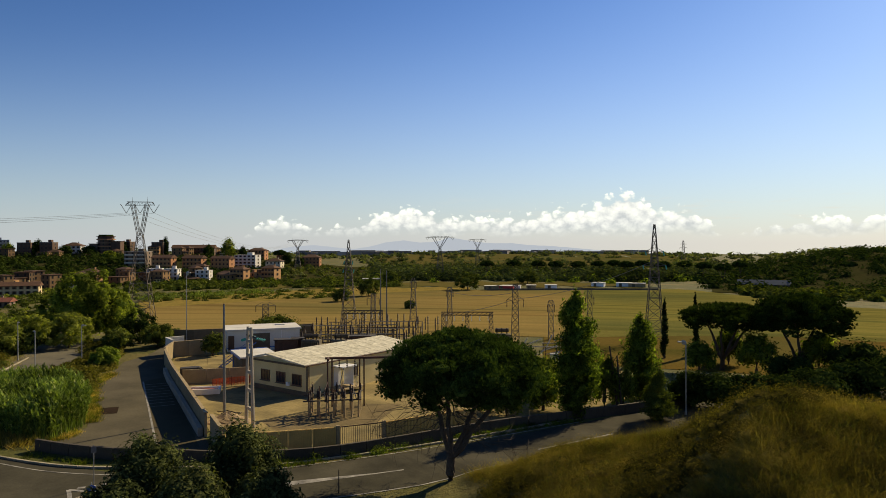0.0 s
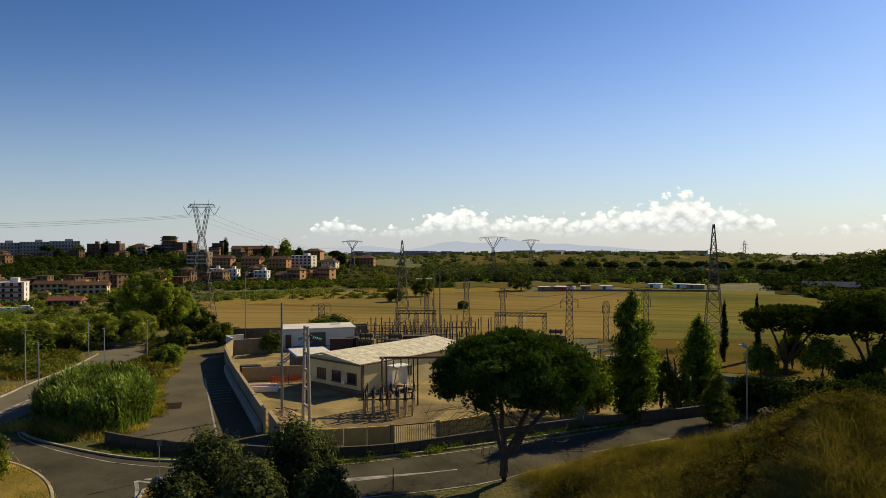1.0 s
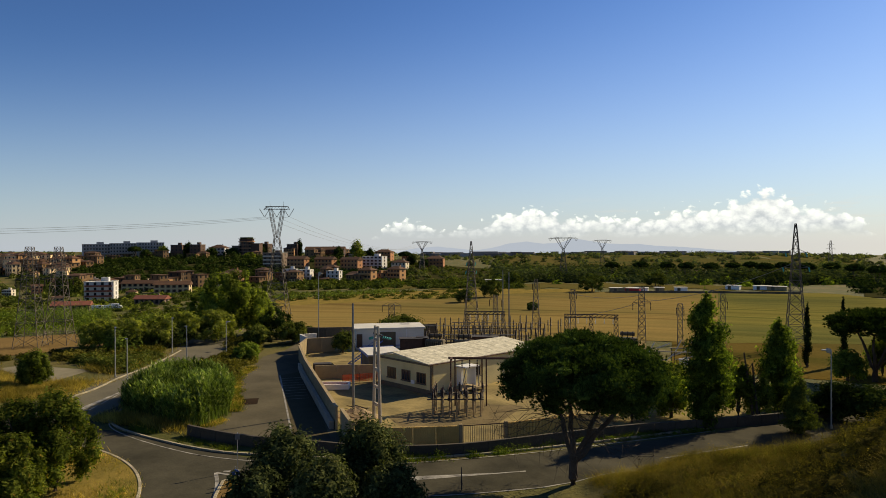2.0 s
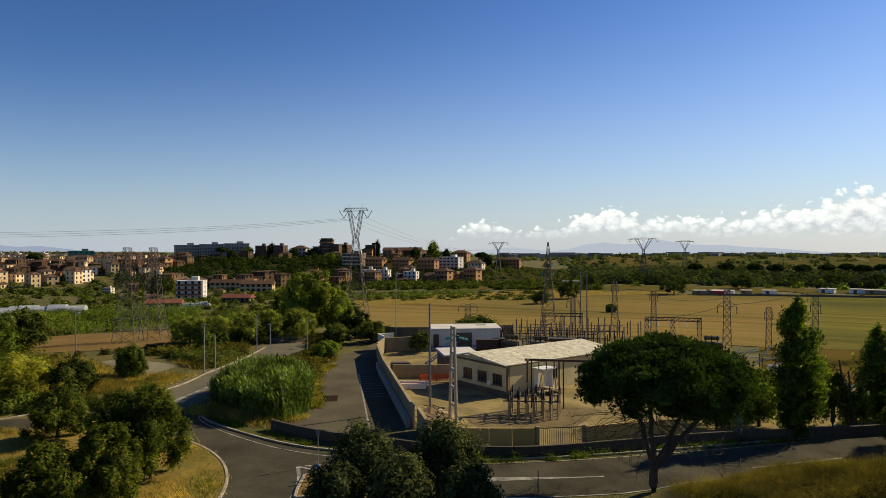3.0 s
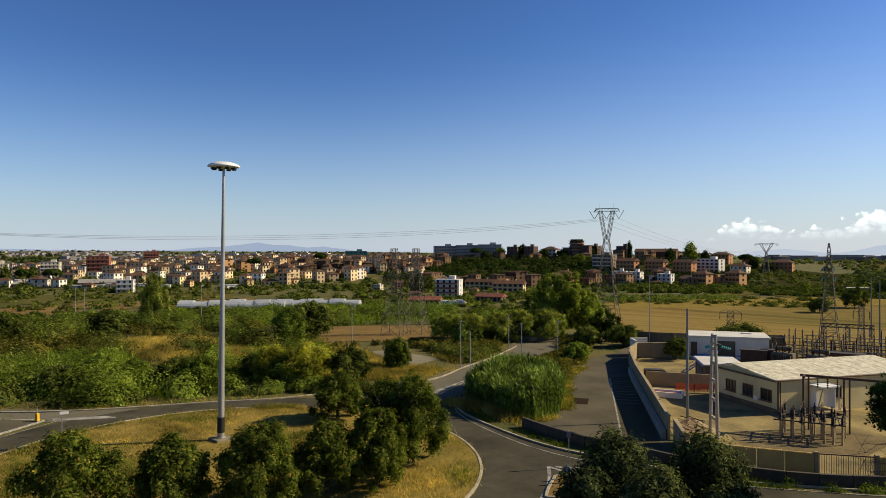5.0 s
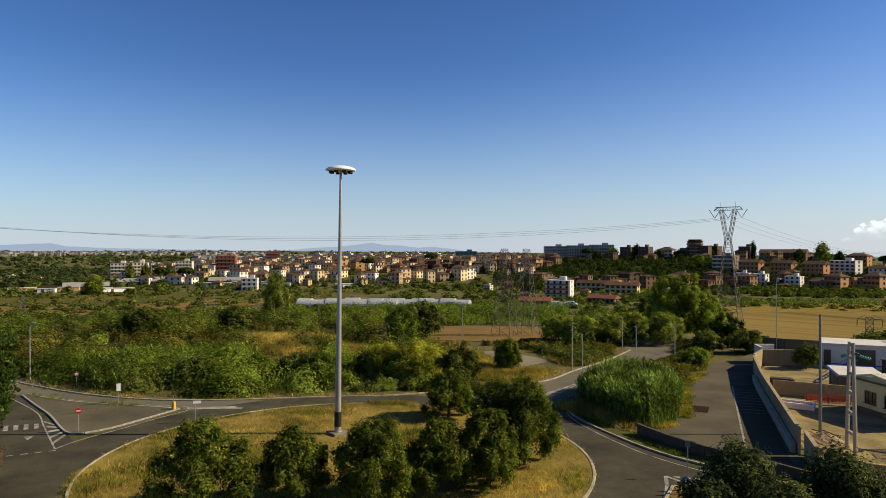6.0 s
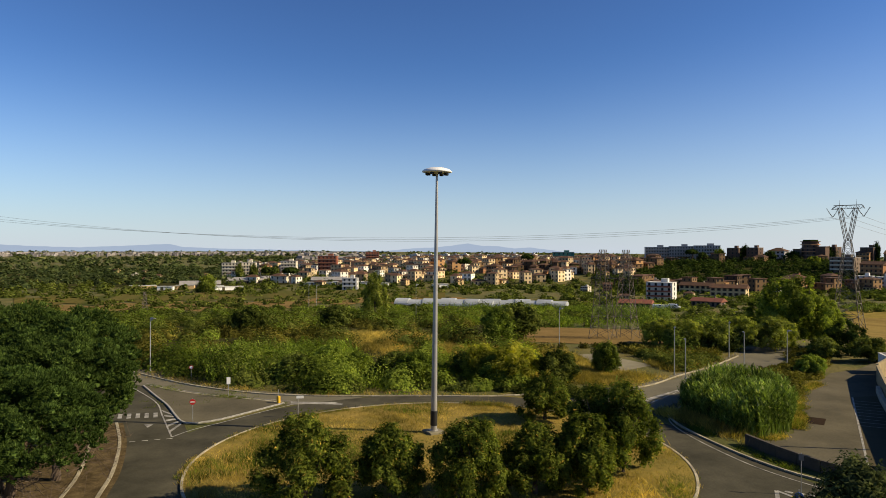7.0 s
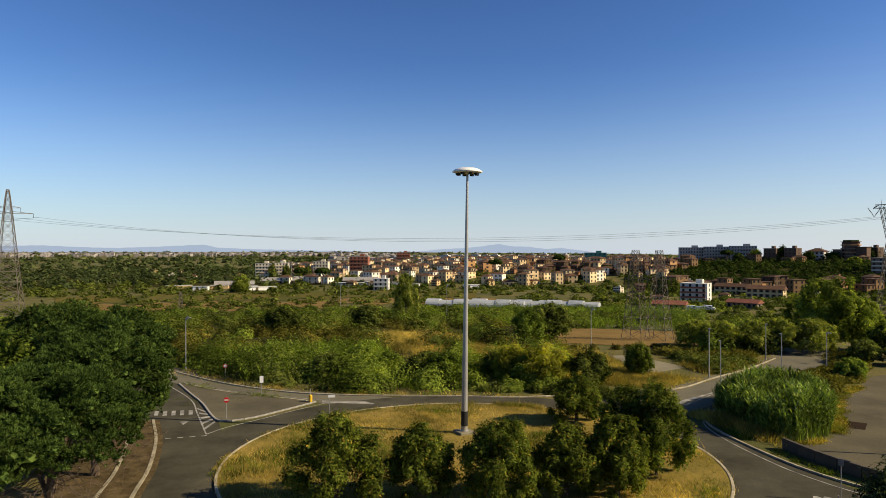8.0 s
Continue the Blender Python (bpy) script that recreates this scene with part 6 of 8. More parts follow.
# bare leaning trunks
for i, (dx, tx) in enumerate(((0, -0.9), (0.35, -0.5))):
    e = tagged(thing("bare_trunk", -5.2 + dx, 72.9, None), "bare leaning dead trunk without crown", "tree")
    part("trunk", tb((0, 0, -0.2), (tx, 0.2, 6.4 - i), 0.16, 0.07, 7), BARK, e)
    part("branch", tb((tx * 0.7, 0.15, 4.6 - i), (tx * 0.7 + 0.6, 0.2, 5.6 - i), 0.05, 0.02, 5), BARK, e)

# dark trees in the near foreground
for i, (a, r, h, w) in enumerate(((34.4, 46, 5.7, 4.4), (41.4, 46, 5.1, 4.8), (38.2, 42.0, 4.2, 4.2), (32.6, 42.5, 3.6, 4.0), (43.6, 43.5, 3.6, 3.6))):
    broadleaf("holm_oak", *pol(a, r), h, w, "dark holm oak with dense small leaves", 60 + i, 9000, 0.19, OAK, 0.0, 18, 0.4)

# roundabout trees
for i, (a, r, h, w, lab) in enumerate(((83.5, 47, 6.2, 5.9, 0), (76.6, 47.5, 5.0, 4.7, 0), (70.0, 46.5, 5.9, 5.2, 0), (64.7, 48.5, 5.2, 4.5, 0), (60.7, 49.0, 5.5, 4.2, 0), (57.7, 54.5, 6.8, 5.2, 1), (63.9, 69.5, 4.7, 4.9, 1), (60.0, 55.5, 6.6, 4.4, 1))):
    broadleaf("lime_tree", *pol(a, r), h, w, "young leafy tree planted on the roundabout" if not lab else "taller leafy tree on the roundabout", 70 + i, 17000, 0.185, LIME, 0.0, 34, 0.25, "roundabout trees", 0.36, 0.18, 0.36)

# umbrella pines beside the left road
stone_pine(*pol(104.4, 50.5), 9.5, 10.2, 2.6, "near umbrella pine in the row along the footway", 14, 140000, (0, 0), True, PINE, 0.13, 170, 0.13, -0.6, 0.13)
stone_pine(*pol(101.4, 58.5), 10.5, 10.2, 3.0, "umbrella pine leaning over the footway", 15, 115000, (0, 0), True, PINE, 0.142, 160, 0.13, -0.6, 0.13)
stone_pine(*pol(100.4, 68.0), 11.4, 10.2, 3.2, "farther umbrella pine at the end of the row", 16, 76000, (0, 0), False, PINE, 0.165, 150, 0.13, -0.6, 0.13)
stone_pine(*pol(103.6, 73.0), 11.8, 11.0, 3.4, "tall umbrella pine behind its neighbours", 17, 65000, (0, 0), False, PINE, 0.17, 150, 0.14, -0.5, 0.12)
stone_pine(*pol(110.0, 48.0), 9.6, 10.0, 2.4, "round-crowned umbrella pine at the road", 18, 84000, (0, 0), False, PINE, 0.142, 160, 0.14, -0.6, 0.12)
broadleaf("leafy_tree", *pol(106.6, 70.0), 9.6, 8.0, "lime-green leafy tree among the dark pines", 89, 14000, 0.26, POPLAR, 0.05, 40, 0.24, jag=0.15)

# trees beside the lane and pylon
for i, (a, r, h, w, m, lf) in enumerate(((45.3, 138, 12.6, 11.2, BROAD, 17000), (43.5, 142, 8.6, 6.6, BROAD, 6500), (41.9, 131, 5.6, 6.6, DARKLEAF, 4000), (40.6, 123, 3.8, 5.4, BRAMBLE, 5000), (39.6, 127, 2.6, 4.4, BRAMBLE, 3000), (47.0, 146, 9.0, 8, BROAD, 6000), (48.8, 129, 5.6, 7.0, WILLOW, 6000), (50.8, 127, 5.4, 7, WILLOW, 6000),
                                             (52.8, 126, 5.4, 7, WILLOW, 6000), (54.8, 128, 5.0, 6.5, WILLOW, 5000), (46.6, 130, 6.0, 7, WILLOW, 5000), (44.2, 106, 2.7, 3.6, SCRUB, 3000), (43.4, 122, 3.6, 5.0, BRAMBLE, 3000), (54.5, 133, 4.2, 6.5, SCRUB, 3000), (49.6, 128, 4.0, 7.0, BRAMBLE, 3000))):
    broadleaf("leafy_tree", *pol(a, r), h, w, "large leafy tree near the pylon" if h > 10 else "rounded willow-like bush beside the lane", 90 + i, lf, 0.38 if h > 8 else 0.28, m, 0.02, 34 if h < 10 else 54, 0.26 if h < 10 else 0.2, jag=0.2)
broadleaf("round_bush", -65.8, 88.6, 3.6, 3.6, "round bush inside the compound", 105, 1600, 0.28, BRAMBLE, 0.02)
broadleaf("round_bush", *pol(31.9, 128), 4.6, 9.0, "broad dark bush behind the block", 106, 3000, 0.36, BRAMBLE, 0.02)
for i, (a, r, h, w) in enumerate(((81.0, 168, 5.5, 8), (66.0, 135, 7.5, 9), (66.8, 132, 6.5, 7), (66.6, 88, 5.2, 7.0), (69.0, 90, 4.8, 5.5), (59.0, 97, 4.6, 3.8), (67.8, 126, 6.6, 6.0), (88, 150, 6, 9), (26.6, 300, 6, 8), (24.4, 330, 9, 11), (16.2, 372, 10, 15), (21, 250, 3, 4), (11.3, 430, 9, 15), (22.6, 420, 9, 10))):
    broadleaf("scrub_tree", *pol(a, r), h, w, "spreading scrub tree with yellowish leaves" if r < 100 else "dark bushy tree standing in the open", 110 + i, 6500 if r < 130 else 2600, 0.24 if r < 130 else 0.5, YELLOWBUSH if r < 96 else BROAD if r < 100 else SCRUB if r < 130 else BRAMBLE, 0.0, 22, 0.34)


def scatter(name, n, a0, a1, r0, r1, size, leaves, leaf, material, label, seed, keep=None, flat=0.75, jit=0.45, heart=0.42):
    """Low growth over a stretch of the plan, joined into one: clumps of loose leaves."""
    rng = np.random.default_rng(seed)
    a = rng.uniform(a0, a1, n)
    r = np.sqrt(rng.uniform(r0 ** 2, r1 ** 2, n))
    x, y = -r * np.sin(np.radians(a)), r * np.cos(np.radians(a))
    ok = np.ones(n, bool) if keep is None else keep(x, y)
    x, y = x[ok], y[ok]
    k = len(x)
    s = rng.uniform(size[0], size[1], k) * (1 + 0.35 * wob(x, y, 9.0))
    d = rng.normal(size=(k, leaves, 3))
    d /= np.linalg.norm(d, axis=2, keepdims=True)
    d[:, :, 2] = np.abs(d[:, :, 2])
    ph = rng.uniform(0, 6.28, (k, 3))
    lump = np.sin(4.6 * d[:, :, 0] + ph[:, None, 0]) * np.sin(4.6 * d[:, :, 1] + ph[:, None, 1]) + 0.6 * np.sin(8.3 * d[:, :, 2] + 5.1 * d[:, :, 0] + ph[:, None, 2])
    rad = (1 - 0.4 * rng.random((k, leaves, 1)) ** 2) * (0.95 + 0.21 * lump[:, :, None])
    wid = rng.uniform(0.8, 1.5, (k, 1, 1))
    c = d * rad * s[:, None, None] * np.concatenate([wid, wid, np.full_like(wid, flat)], 2)
    c += 0.06 * s[:, None, None] * rng.normal(size=c.shape)
    c[:, :, 2] = np.maximum(c[:, :, 2], 0.05)
    c += np.stack([x, y, ground_z(x, y)], -1)[:, None, :]
    c = c.reshape(-1, 3)
    d = d.reshape(-1, 3)
    m = len(c)
    nrm = d + rng.normal(size=(m, 3)) * jit
    nrm[:, 2] += 0.3
    nrm /= np.linalg.norm(nrm, axis=1, keepdims=True)
    t = np.cross(nrm, rng.normal(size=(m, 3)))
    t /= np.linalg.norm(t, axis=1, keepdims=True) + 1e-9
    b = np.cross(nrm, t)
    sz = leaf * rng.uniform(0.6, 1.4, m)[:, None]
    q = np.stack([c - t * sz * 0.45 - b * sz * 0.42, c - t * sz * 0.45 + b * sz * 0.42, c + t * sz * 0.75], 1)
    q = np.concatenate([q, hearts(np.stack([x, y, ground_z(x, y)], -1), np.stack([s * heart * wid[:, 0, 0], s * heart * wid[:, 0, 0], s * heart * 0.96 * flat], -1))])
    ob = new(name, quad_mesh(name, q, material))
    return tagged(ob, label, "shrubs", kind="stuff")


def seg_dist(x, y, pts):
    d = np.full(x.shape, 1e9)
    for (x0, y0), (x1, y1) in zip(pts, pts[1:]):
        vx, vy = x1 - x0, y1 - y0
        t = np.clip(((x - x0) * vx + (y - y0) * vy) / (vx * vx + vy * vy), 0, 1)
        d = np.minimum(d, np.hypot(x - x0 - t * vx, y - y0 - t * vy))
    return d


def off_road(x, y, clear=5.5):
    ok = np.hypot(x - ISLE[0], y - ISLE[1]) > R_OUT + 2.4
    for road in (ROAD_BACK, ROAD_FAR, ROAD_LEFT, ROAD_RIGHT):
        ok &= seg_dist(x, y, road) > clear
    ok &= ~((seg_dist(x, y, [(-78, -3), (-90, -6)]) < 6))
    return ok


def scrub_keep(x, y):
    a, r = np.degrees(np.arctan2(-x, y)), np.hypot(x, y)
    plot = (a > 53) & (a < 70) & (r > 125) & (r < 168)
    low = (a > 54.5) & (a < 66) & (r > 92) & (r < 126)
    path = seg_dist(x, y, [(-81, 54), (-92, 57), (-98, 57)]) < 8.5
    park = seg_dist(x, y, [(-45, 52), (-72, 84), (-78, 96)]) < 12.5
    dry = (np.hypot((x + 125) / 17, (y - 29) / 9.5) < 1) | ((a > 70.3) & (a < 72.4) & (r > 84) & (r < 118)) | ((a > 59) & (a < 62.5) & (r < 102))
    open_ = (wob(x, y, 4.5) > 0.45) & (r > 100)
    return off_road(x, y, 4.6) & ~plot & ~path & ~park & ~low & ~open_ & ~(dry & (wob(x, y, 2.2) > -0.45))


broadleaf("leafy_tree", *pol(77.8, 215), 14.5, 8.5, "tall feathery light green tree standing in the scrub", 88, 5000, 0.42, WILLOW, 0.05, 40, 0.24, jag=0.25)
# the wide scrub beyond the roundabout
scatter("scrub", 78, 66, 94, 84, 108, (1.8, 3.5), 1300, 0.24, SCRUB, "lush yellow-green scrub along the road", 201, scrub_keep, 1.15, 0.18)
scatter("scrub", 50, 62, 116, 86, 125, (1.7, 3.3), 1000, 0.24, BRAMBLE, "dark bramble thickets among the scrub", 202, scrub_keep, 1.15, 0.18)
scatter("scrub", 120, 66, 116, 104, 150, (1.6, 3.2), 560, 0.29, HEATH, "brown-olive rounded bushes on the rough ground", 212, scrub_keep, 1.15, 0.18)
scatter("scrub", 120, 50, 116, 108, 205, (1.9, 3.8), 560, 0.34, SCRUB, "rounded green bushes in the middle distance", 203, scrub_keep, 1.15, 0.18)
scatter("scrub", 170, 50, 116, 118, 210, (1.9, 4.1), 480, 0.36, BRAMBLE, "dark bramble thickets in the middle distance", 204, scrub_keep, 1.15, 0.18)
scatter("scrub", 200, 66, 116, 140, 215, (1.5, 3.2), 260, 0.38, HEATH, "brown-olive heath bushes in the middle distance", 213, scrub_keep, 0.8, 0.11)
scatter("scrub", 320, 55, 118, 205, 300, (1.8, 4.0), 240, 0.5, SCRUB, "far green scrub on the flat", 205, scrub_keep, 0.8, 0.11)
scatter("scrub", 330, 42, 118, 200, 300, (1.8, 3.8), 220, 0.5, BRAMBLE, "far dark thickets on the flat", 206, scrub_keep, 0.8, 0.11)
# bramble tone here stands in for the shaded foot of the scrub
scatter("scrub", 330, 66, 112, 76, 130, (0.8, 1.9), 300, 0.22, BRAMBLE, "leafy growth right behind the far kerb, dark for its shaded foot", 219, lambda x, y: off_road(x, y, 3.9) & (seg_dist(x, y, ROAD_FAR) < 7.5) & (np.hypot(x + 95.4, y + 3.7) > 3.2) & ((x + 76.5) * -0.72 + (y - 14) * 0.69 > 1.5), 1.15, 0.25)
scatter("scrub", 260, 58, 74, 76, 92, (0.7, 1.5), 380, 0.19, BRAMBLE, "dark low growth right behind the far kerb", 220, lambda x, y: (np.hypot(x - ISLE[0], y - ISLE[1]) > R_OUT + 1.6) & (np.hypot(x - ISLE[0], y - ISLE[1]) < R_OUT + 6) & off_road(x, y, 4.6), 1.0, 0.4)
scatter("scrub", 60, 54, 66, 95, 126, (0.8, 1.5), 360, 0.22, HEATH, "low scrub around the concrete plot", 214, lambda x, y: off_road(x, y) & (seg_dist(x, y, [(-81, 54), (-92, 57), (-98, 57)]) > 8.0), 0.9, 0.35)
for i in range(13):
    rg = np.random.default_rng(700 + i)
    az_ = 63.2 + 2.3 * i + rg.uniform(-0.7, 0.7)
    px, py = pol(az_, 87 + rg.uniform(0, 7))
    if bool(off_road(np.array([px]), np.array([py]), 5.0)[0]) and not 70.2 < az_ < 72.6:
        broadleaf("scrub_bush", px, py, rg.uniform(3.0, 4.6), rg.uniform(4.4, 6.6), "rounded leafy bush at the scrub edge", 700 + i, 5200, 0.22, SCRUB if i % 3 else BRAMBLE, 0.0, 26, 0.3)
scatter("flat_bushes", 420, 42, 62, 215, 440, (1.2, 3.0), 55, 0.85, BRAMBLE, "scattered bushes on the flat below the houses", 215)
scatter("flat_bushes", 160, 42, 62, 215, 440, (1.0, 2.4), 55, 0.85, WILLOW, "light green bushes on the flat below the houses", 216)
scatter("flat_bushes", 420, 57, 104, 300, 470, (1.4, 3.4), 43, 1.10, BRAMBLE, "scattered bushes on the flat before the town", 211)
scatter("bramble_mound", 420, 49.5, 57.5, 92, 116, (0.8, 1.5), 170, 0.25, BRAMBLE, "dark low bramble mound between the road and the concrete plot", 222, lambda x, y: off_road(x, y, 4.4) & (seg_dist(x, y, [(-81, 54), (-92, 57), (-98, 57)]) > 6.0), 0.9, 0.3)
scatter("bramble_mound", 420, 41.5, 49.5, 88, 112, (0.7, 1.3), 160, 0.25, HEATH, "dark brown bramble mound between the two lanes", 223, lambda x, y: off_road(x, y, 4.4) & (seg_dist(x, y, [(-45, 52), (-72, 84), (-78, 96)]) > 7.6), 0.9, 0.3)
scatter("bramble_mound", 280, 43.5, 58, 96, 128, (0.9, 1.7), 300, 0.24, HEATH, "low brown-green bramble mounds beside the lane", 207, lambda x, y: off_road(x, y, 5.0) & (seg_dist(x, y, [(-45, 52), (-72, 84), (-78, 96)]) > 8.5) & (seg_dist(x, y, [(-81, 54), (-92, 57), (-98, 57)]) > 7.0))
scatter("bramble_mound", 90, 43.4, 48.4, 101, 123, (0.8, 1.4), 300, 0.22, HEATH, "brown-green bramble mounds at the lane end", 217, lambda x, y: off_road(x, y, 5.0) & (seg_dist(x, y, [(-58, 66), (-72, 84), (-76, 92)]) > 5.8))
scatter("flat_bushes", 420, 84, 118, 190, 340, (1.2, 2.8), 80, 0.67, BRAMBLE, "dark bushes over the rough plain", 221, scrub_keep)
scatter("flat_bushes", 46, 61.5, 75, 262, 279, (1.6, 3.0), 99, 0.61, BRAMBLE, "dark bushes in front of the greenhouses", 218)
scatter("hedge_row", 260, 22, 43, 395, 470, (2.2, 4.2), 60, 1.3, BRAMBLE, "dark bushes below the village hill", 208)
scatter("hedge_row", 150, 26, 42, 318, 372, (1.2, 2.6), 90, 0.6, BRAMBLE, "reedy bushes along the field edge", 209)


def reeds(name, outline, n, h0, h1, seed, label, lean=0.25, blades=None):
    """Cane reeds: tall stems with long arching blades."""
    rng = np.random.default_rng(seed)
    P = np.array(outline)
    lo, hi = P.min(0), P.max(0)
    x, y = rng.uniform(lo[0], hi[0], n * 3), rng.uniform(lo[1], hi[1], n * 3)
    ins = np.zeros(len(x), bool)
    j = len(P) - 1
    for i in range(len(P)):
        c = ((P[i, 1] > y) != (P[j, 1] > y)) & (x < (P[j, 0] - P[i, 0]) * (y - P[i, 1]) / (P[j, 1] - P[i, 1] + 1e-9) + P[i, 0])
        ins ^= c
        j = i
    x, y = x[ins][:n], y[ins][:n]
    k = len(x)
    edge = np.min([np.hypot(x - p[0], y - p[1]) for p in spline(list(outline) + [outline[0]], 1.0)], axis=0)
    h = rng.uniform(h0, h1, k) * (0.70 + 0.30 * sm(0, 1.6, edge)) * (1 + 0.16 * wob(x, y, 1.1))
    base = np.stack([x, y, ground_z(x, y)], -1)
    tilt = rng.normal(size=(k, 2)) * lean * 0.35
    top = base + np.stack([tilt[:, 0] * h, tilt[:, 1] * h, h], -1)
    quads = []
    side = rng.normal(size=(k, 3))
    side[:, 2] = 0
    side /= np.linalg.norm(side, axis=1, keepdims=True)
    w = 0.03
    quads.append(np.stack([base - side * w, base + side * w, top], 1))
    for b in range(8):
        f = rng.uniform(0.25, 1.0, (k, 1))
        root = base + (top - base) * f
        ang = rng.uniform(0, 6.28, k)
        out = np.stack([np.cos(ang), np.sin(ang), np.zeros(k)], -1)
        L = rng.uniform(0.5, 1.0, (k, 1))
        mid = root + out * L * 0.28 + np.array([0, 0, 1]) * L * 0.42
        tip = root + out * L * 0.65 + np.array([0, 0, 1]) * L * rng.uniform(0.3, 1.0, (k, 1))
        perp = np.stack([-out[:, 1], out[:, 0], np.zeros(k)], -1) * 0.07
        quads.append(np.stack([root, mid - perp, mid + perp], 1))
        quads.append(np.stack([mid - perp, tip, mid + perp], 1))
    ob = new(name, quad_mesh(name, np.concatenate(quads), blades or REED))
    return tagged(ob, label, "reeds", kind="stuff")


reeds("cane_reeds", [(-62.6, 46.6), (-58.0, 45.0), (-52.5, 44.8), (-50.6, 46.5), (-51.8, 50.8), (-56.4, 55.8), (-62.0, 58.6), (-67.0, 57.0), (-66.0, 51.5)], 5000, 2.5, 3.8, 301, "tall dense green cane reeds on the verge")
reeds("cane_reeds", [pol(55, 168), pol(71, 170), pol(71, 180), pol(55, 178)], 500, 1.5, 2.6, 302, "far green cane reeds along a ditch", 0.25, GREENCANE)
reeds("cane_reeds", [pol(54, 228), pol(60, 222), pol(60, 236), pol(54, 242)], 700, 3, 5.0, 303, "far green cane reeds along a ditch")
reeds("cane_reeds", [pol(80, 94), pol(91, 92), pol(92, 114), pol(81, 114), pol(79, 104)], 1300, 1.6, 2.8, 304, "bright green cane growth among the scrub", 0.6, GREENCANE)
reeds("cane_reeds", [pol(60.5, 258), pol(66, 264), pol(72, 266), pol(72, 274), pol(66, 273), pol(60.5, 268)], 800, 2.0, 3.6, 306, "far green cane reeds before the greenhouses", 0.25, GREENCANE)
reeds("cane_reeds", [pol(32, 345), pol(42, 318), pol(42, 332), pol(32, 360)], 450, 2, 3.4, 305, "far green cane reeds behind the field")


def grass(name, n, place, h, width, material, label, seed, lean=0.5):
    """Loose tufts of blades: place(rng, n) gives plan places."""
    rng = np.random.default_rng(seed)
    x, y = place(rng, n)
    k = len(x)
    base = np.stack([x, y, ground_z(x, y) - 0.03], -1)
    hh = rng.uniform(h[0], h[1], (k, 1)) * (1 + 0.4 * wob(x, y, 2.3))[:, None]
    d = rng.normal(size=(k, 2)) * lean
    top = base + np.concatenate([d * hh, hh * rng.uniform(0.6, 1, (k, 1))], 1)
    s = rng.normal(size=(k, 3))
    s[:, 2] = 0
    s = s / np.linalg.norm(s, axis=1, keepdims=True) * width
    q = np.stack([base - s * 1.3, base + s * 1.3, top], 1)
    ob = new(name, quad_mesh(name, q, material))
    return tagged(ob, label, "grass", kind="stuff")


def hollow(x, y):
    """Where the bank sinks into hollows, above 0."""
    return wob(x + 3.0, y, 2.7) - 0.15


def on_bank(rng, n):
    a, r = rng.uniform(-20, 18.5, n), rng.uniform(30, 50, n)
    x, y = -r * np.sin(np.radians(a)), r * np.cos(np.radians(a))
    ok = (ground_z(x, y) > 0.35) & (seg_dist(x, y, ROAD_RIGHT) > 4.3) & (hollow(x, y) < 0.30 * rng.random(n))
    return x[ok], y[ok]


def tufted(places, spread, per):
    """Places gathered into tufts."""
    def f(rng, n):
        x, y = places(rng, n // per)
        x = np.repeat(x, per) + rng.normal(size=len(x) * per) * spread
        y = np.repeat(y, per) + rng.normal(size=len(y) * per) * spread
        return x, y
    return f


grass("bank_grass", 250000, tufted(on_bank, 0.30, 26), (0.22, 0.62), 0.0065, BANKGRASS, "soft dry yellow grass on the near bank", 401, 1.0)
scatter("bank_tufts", 900, -20, 18.5, 31, 49, (0.30, 0.75), 170, 0.042, BANKGRASS, "fluffy yellow-green tufts on the near bank", 411, lambda x, y: (ground_z(x, y) > 0.4) & (seg_dist(x, y, ROAD_RIGHT) > 4.4) & (hollow(x, y) < 0.05), 1.0, 0.9, 0.3)
# weeds coloured dark so that the hollows read as shaded
scatter("bank_shrubs", 1000, -20, 15, 31, 46, (0.45, 1.0), 150, 0.07, SHADEWEED, "low weeds, dark to give the bank's hollows shade", 410, lambda x, y: (ground_z(x, y) > 0.5) & (seg_dist(x, y, ROAD_RIGHT) > 4.6) & (hollow(x, y) > 0.02), 0.75, 0.6, 0.5)
grass("bank_grass", 16000, tufted(on_bank, 0.22, 22), (0.6, 1.15), 0.006, BANKGRASS, "tall feathery dry stalks on the near bank", 409, 0.3)
grass("bank_grass", 36000, tufted(on_bank, 0.5, 30), (0.25, 0.6), 0.008, WEED, "green weeds among the dry bank grass", 402)


def on_isle(rng, n):
    a, r = rng.uniform(0, 2 * math.pi, n), (R_IN - 0.5) * np.sqrt(rng.random(n))
    return ISLE[0] + r * np.cos(a), ISLE[1] + r * np.sin(a)


def on_isle_left(rng, n):
    x, y = on_isle(rng, n)
    ok = (wob(x, y, 3.3) > np.where(y < 12, -0.1, 0.35))
    return x[ok], y[ok]


grass("island_grass", 86000, tufted(on_isle, 0.4, 12), (0.18, 0.5), 0.025, DRYGRASS, "short dry straw-yellow grass on the roundabout", 403)
grass("island_grass", 70000, tufted(on_isle_left, 0.4, 16), (0.25, 0.65), 0.026, WEED, "green weeds in the roundabout grass", 404)


def verge(rng, n):
    line = spline([(-56, 42.9), (-50, 42.3), (-42, 42.2), (-38, 43.2), (-30, 46.0), (-25.6, 48.6), (-19.5, 55.8), (-13, 62.6), (-6, 69.8)], 0.5)
    p = np.array(line)[rng.integers(0, len(line), n)] + rng.normal(size=(n, 2)) * 0.3
    ok = wob(p[:, 0], p[:, 1], 0.8) > -0.1
    return p[ok, 0], p[ok, 1]


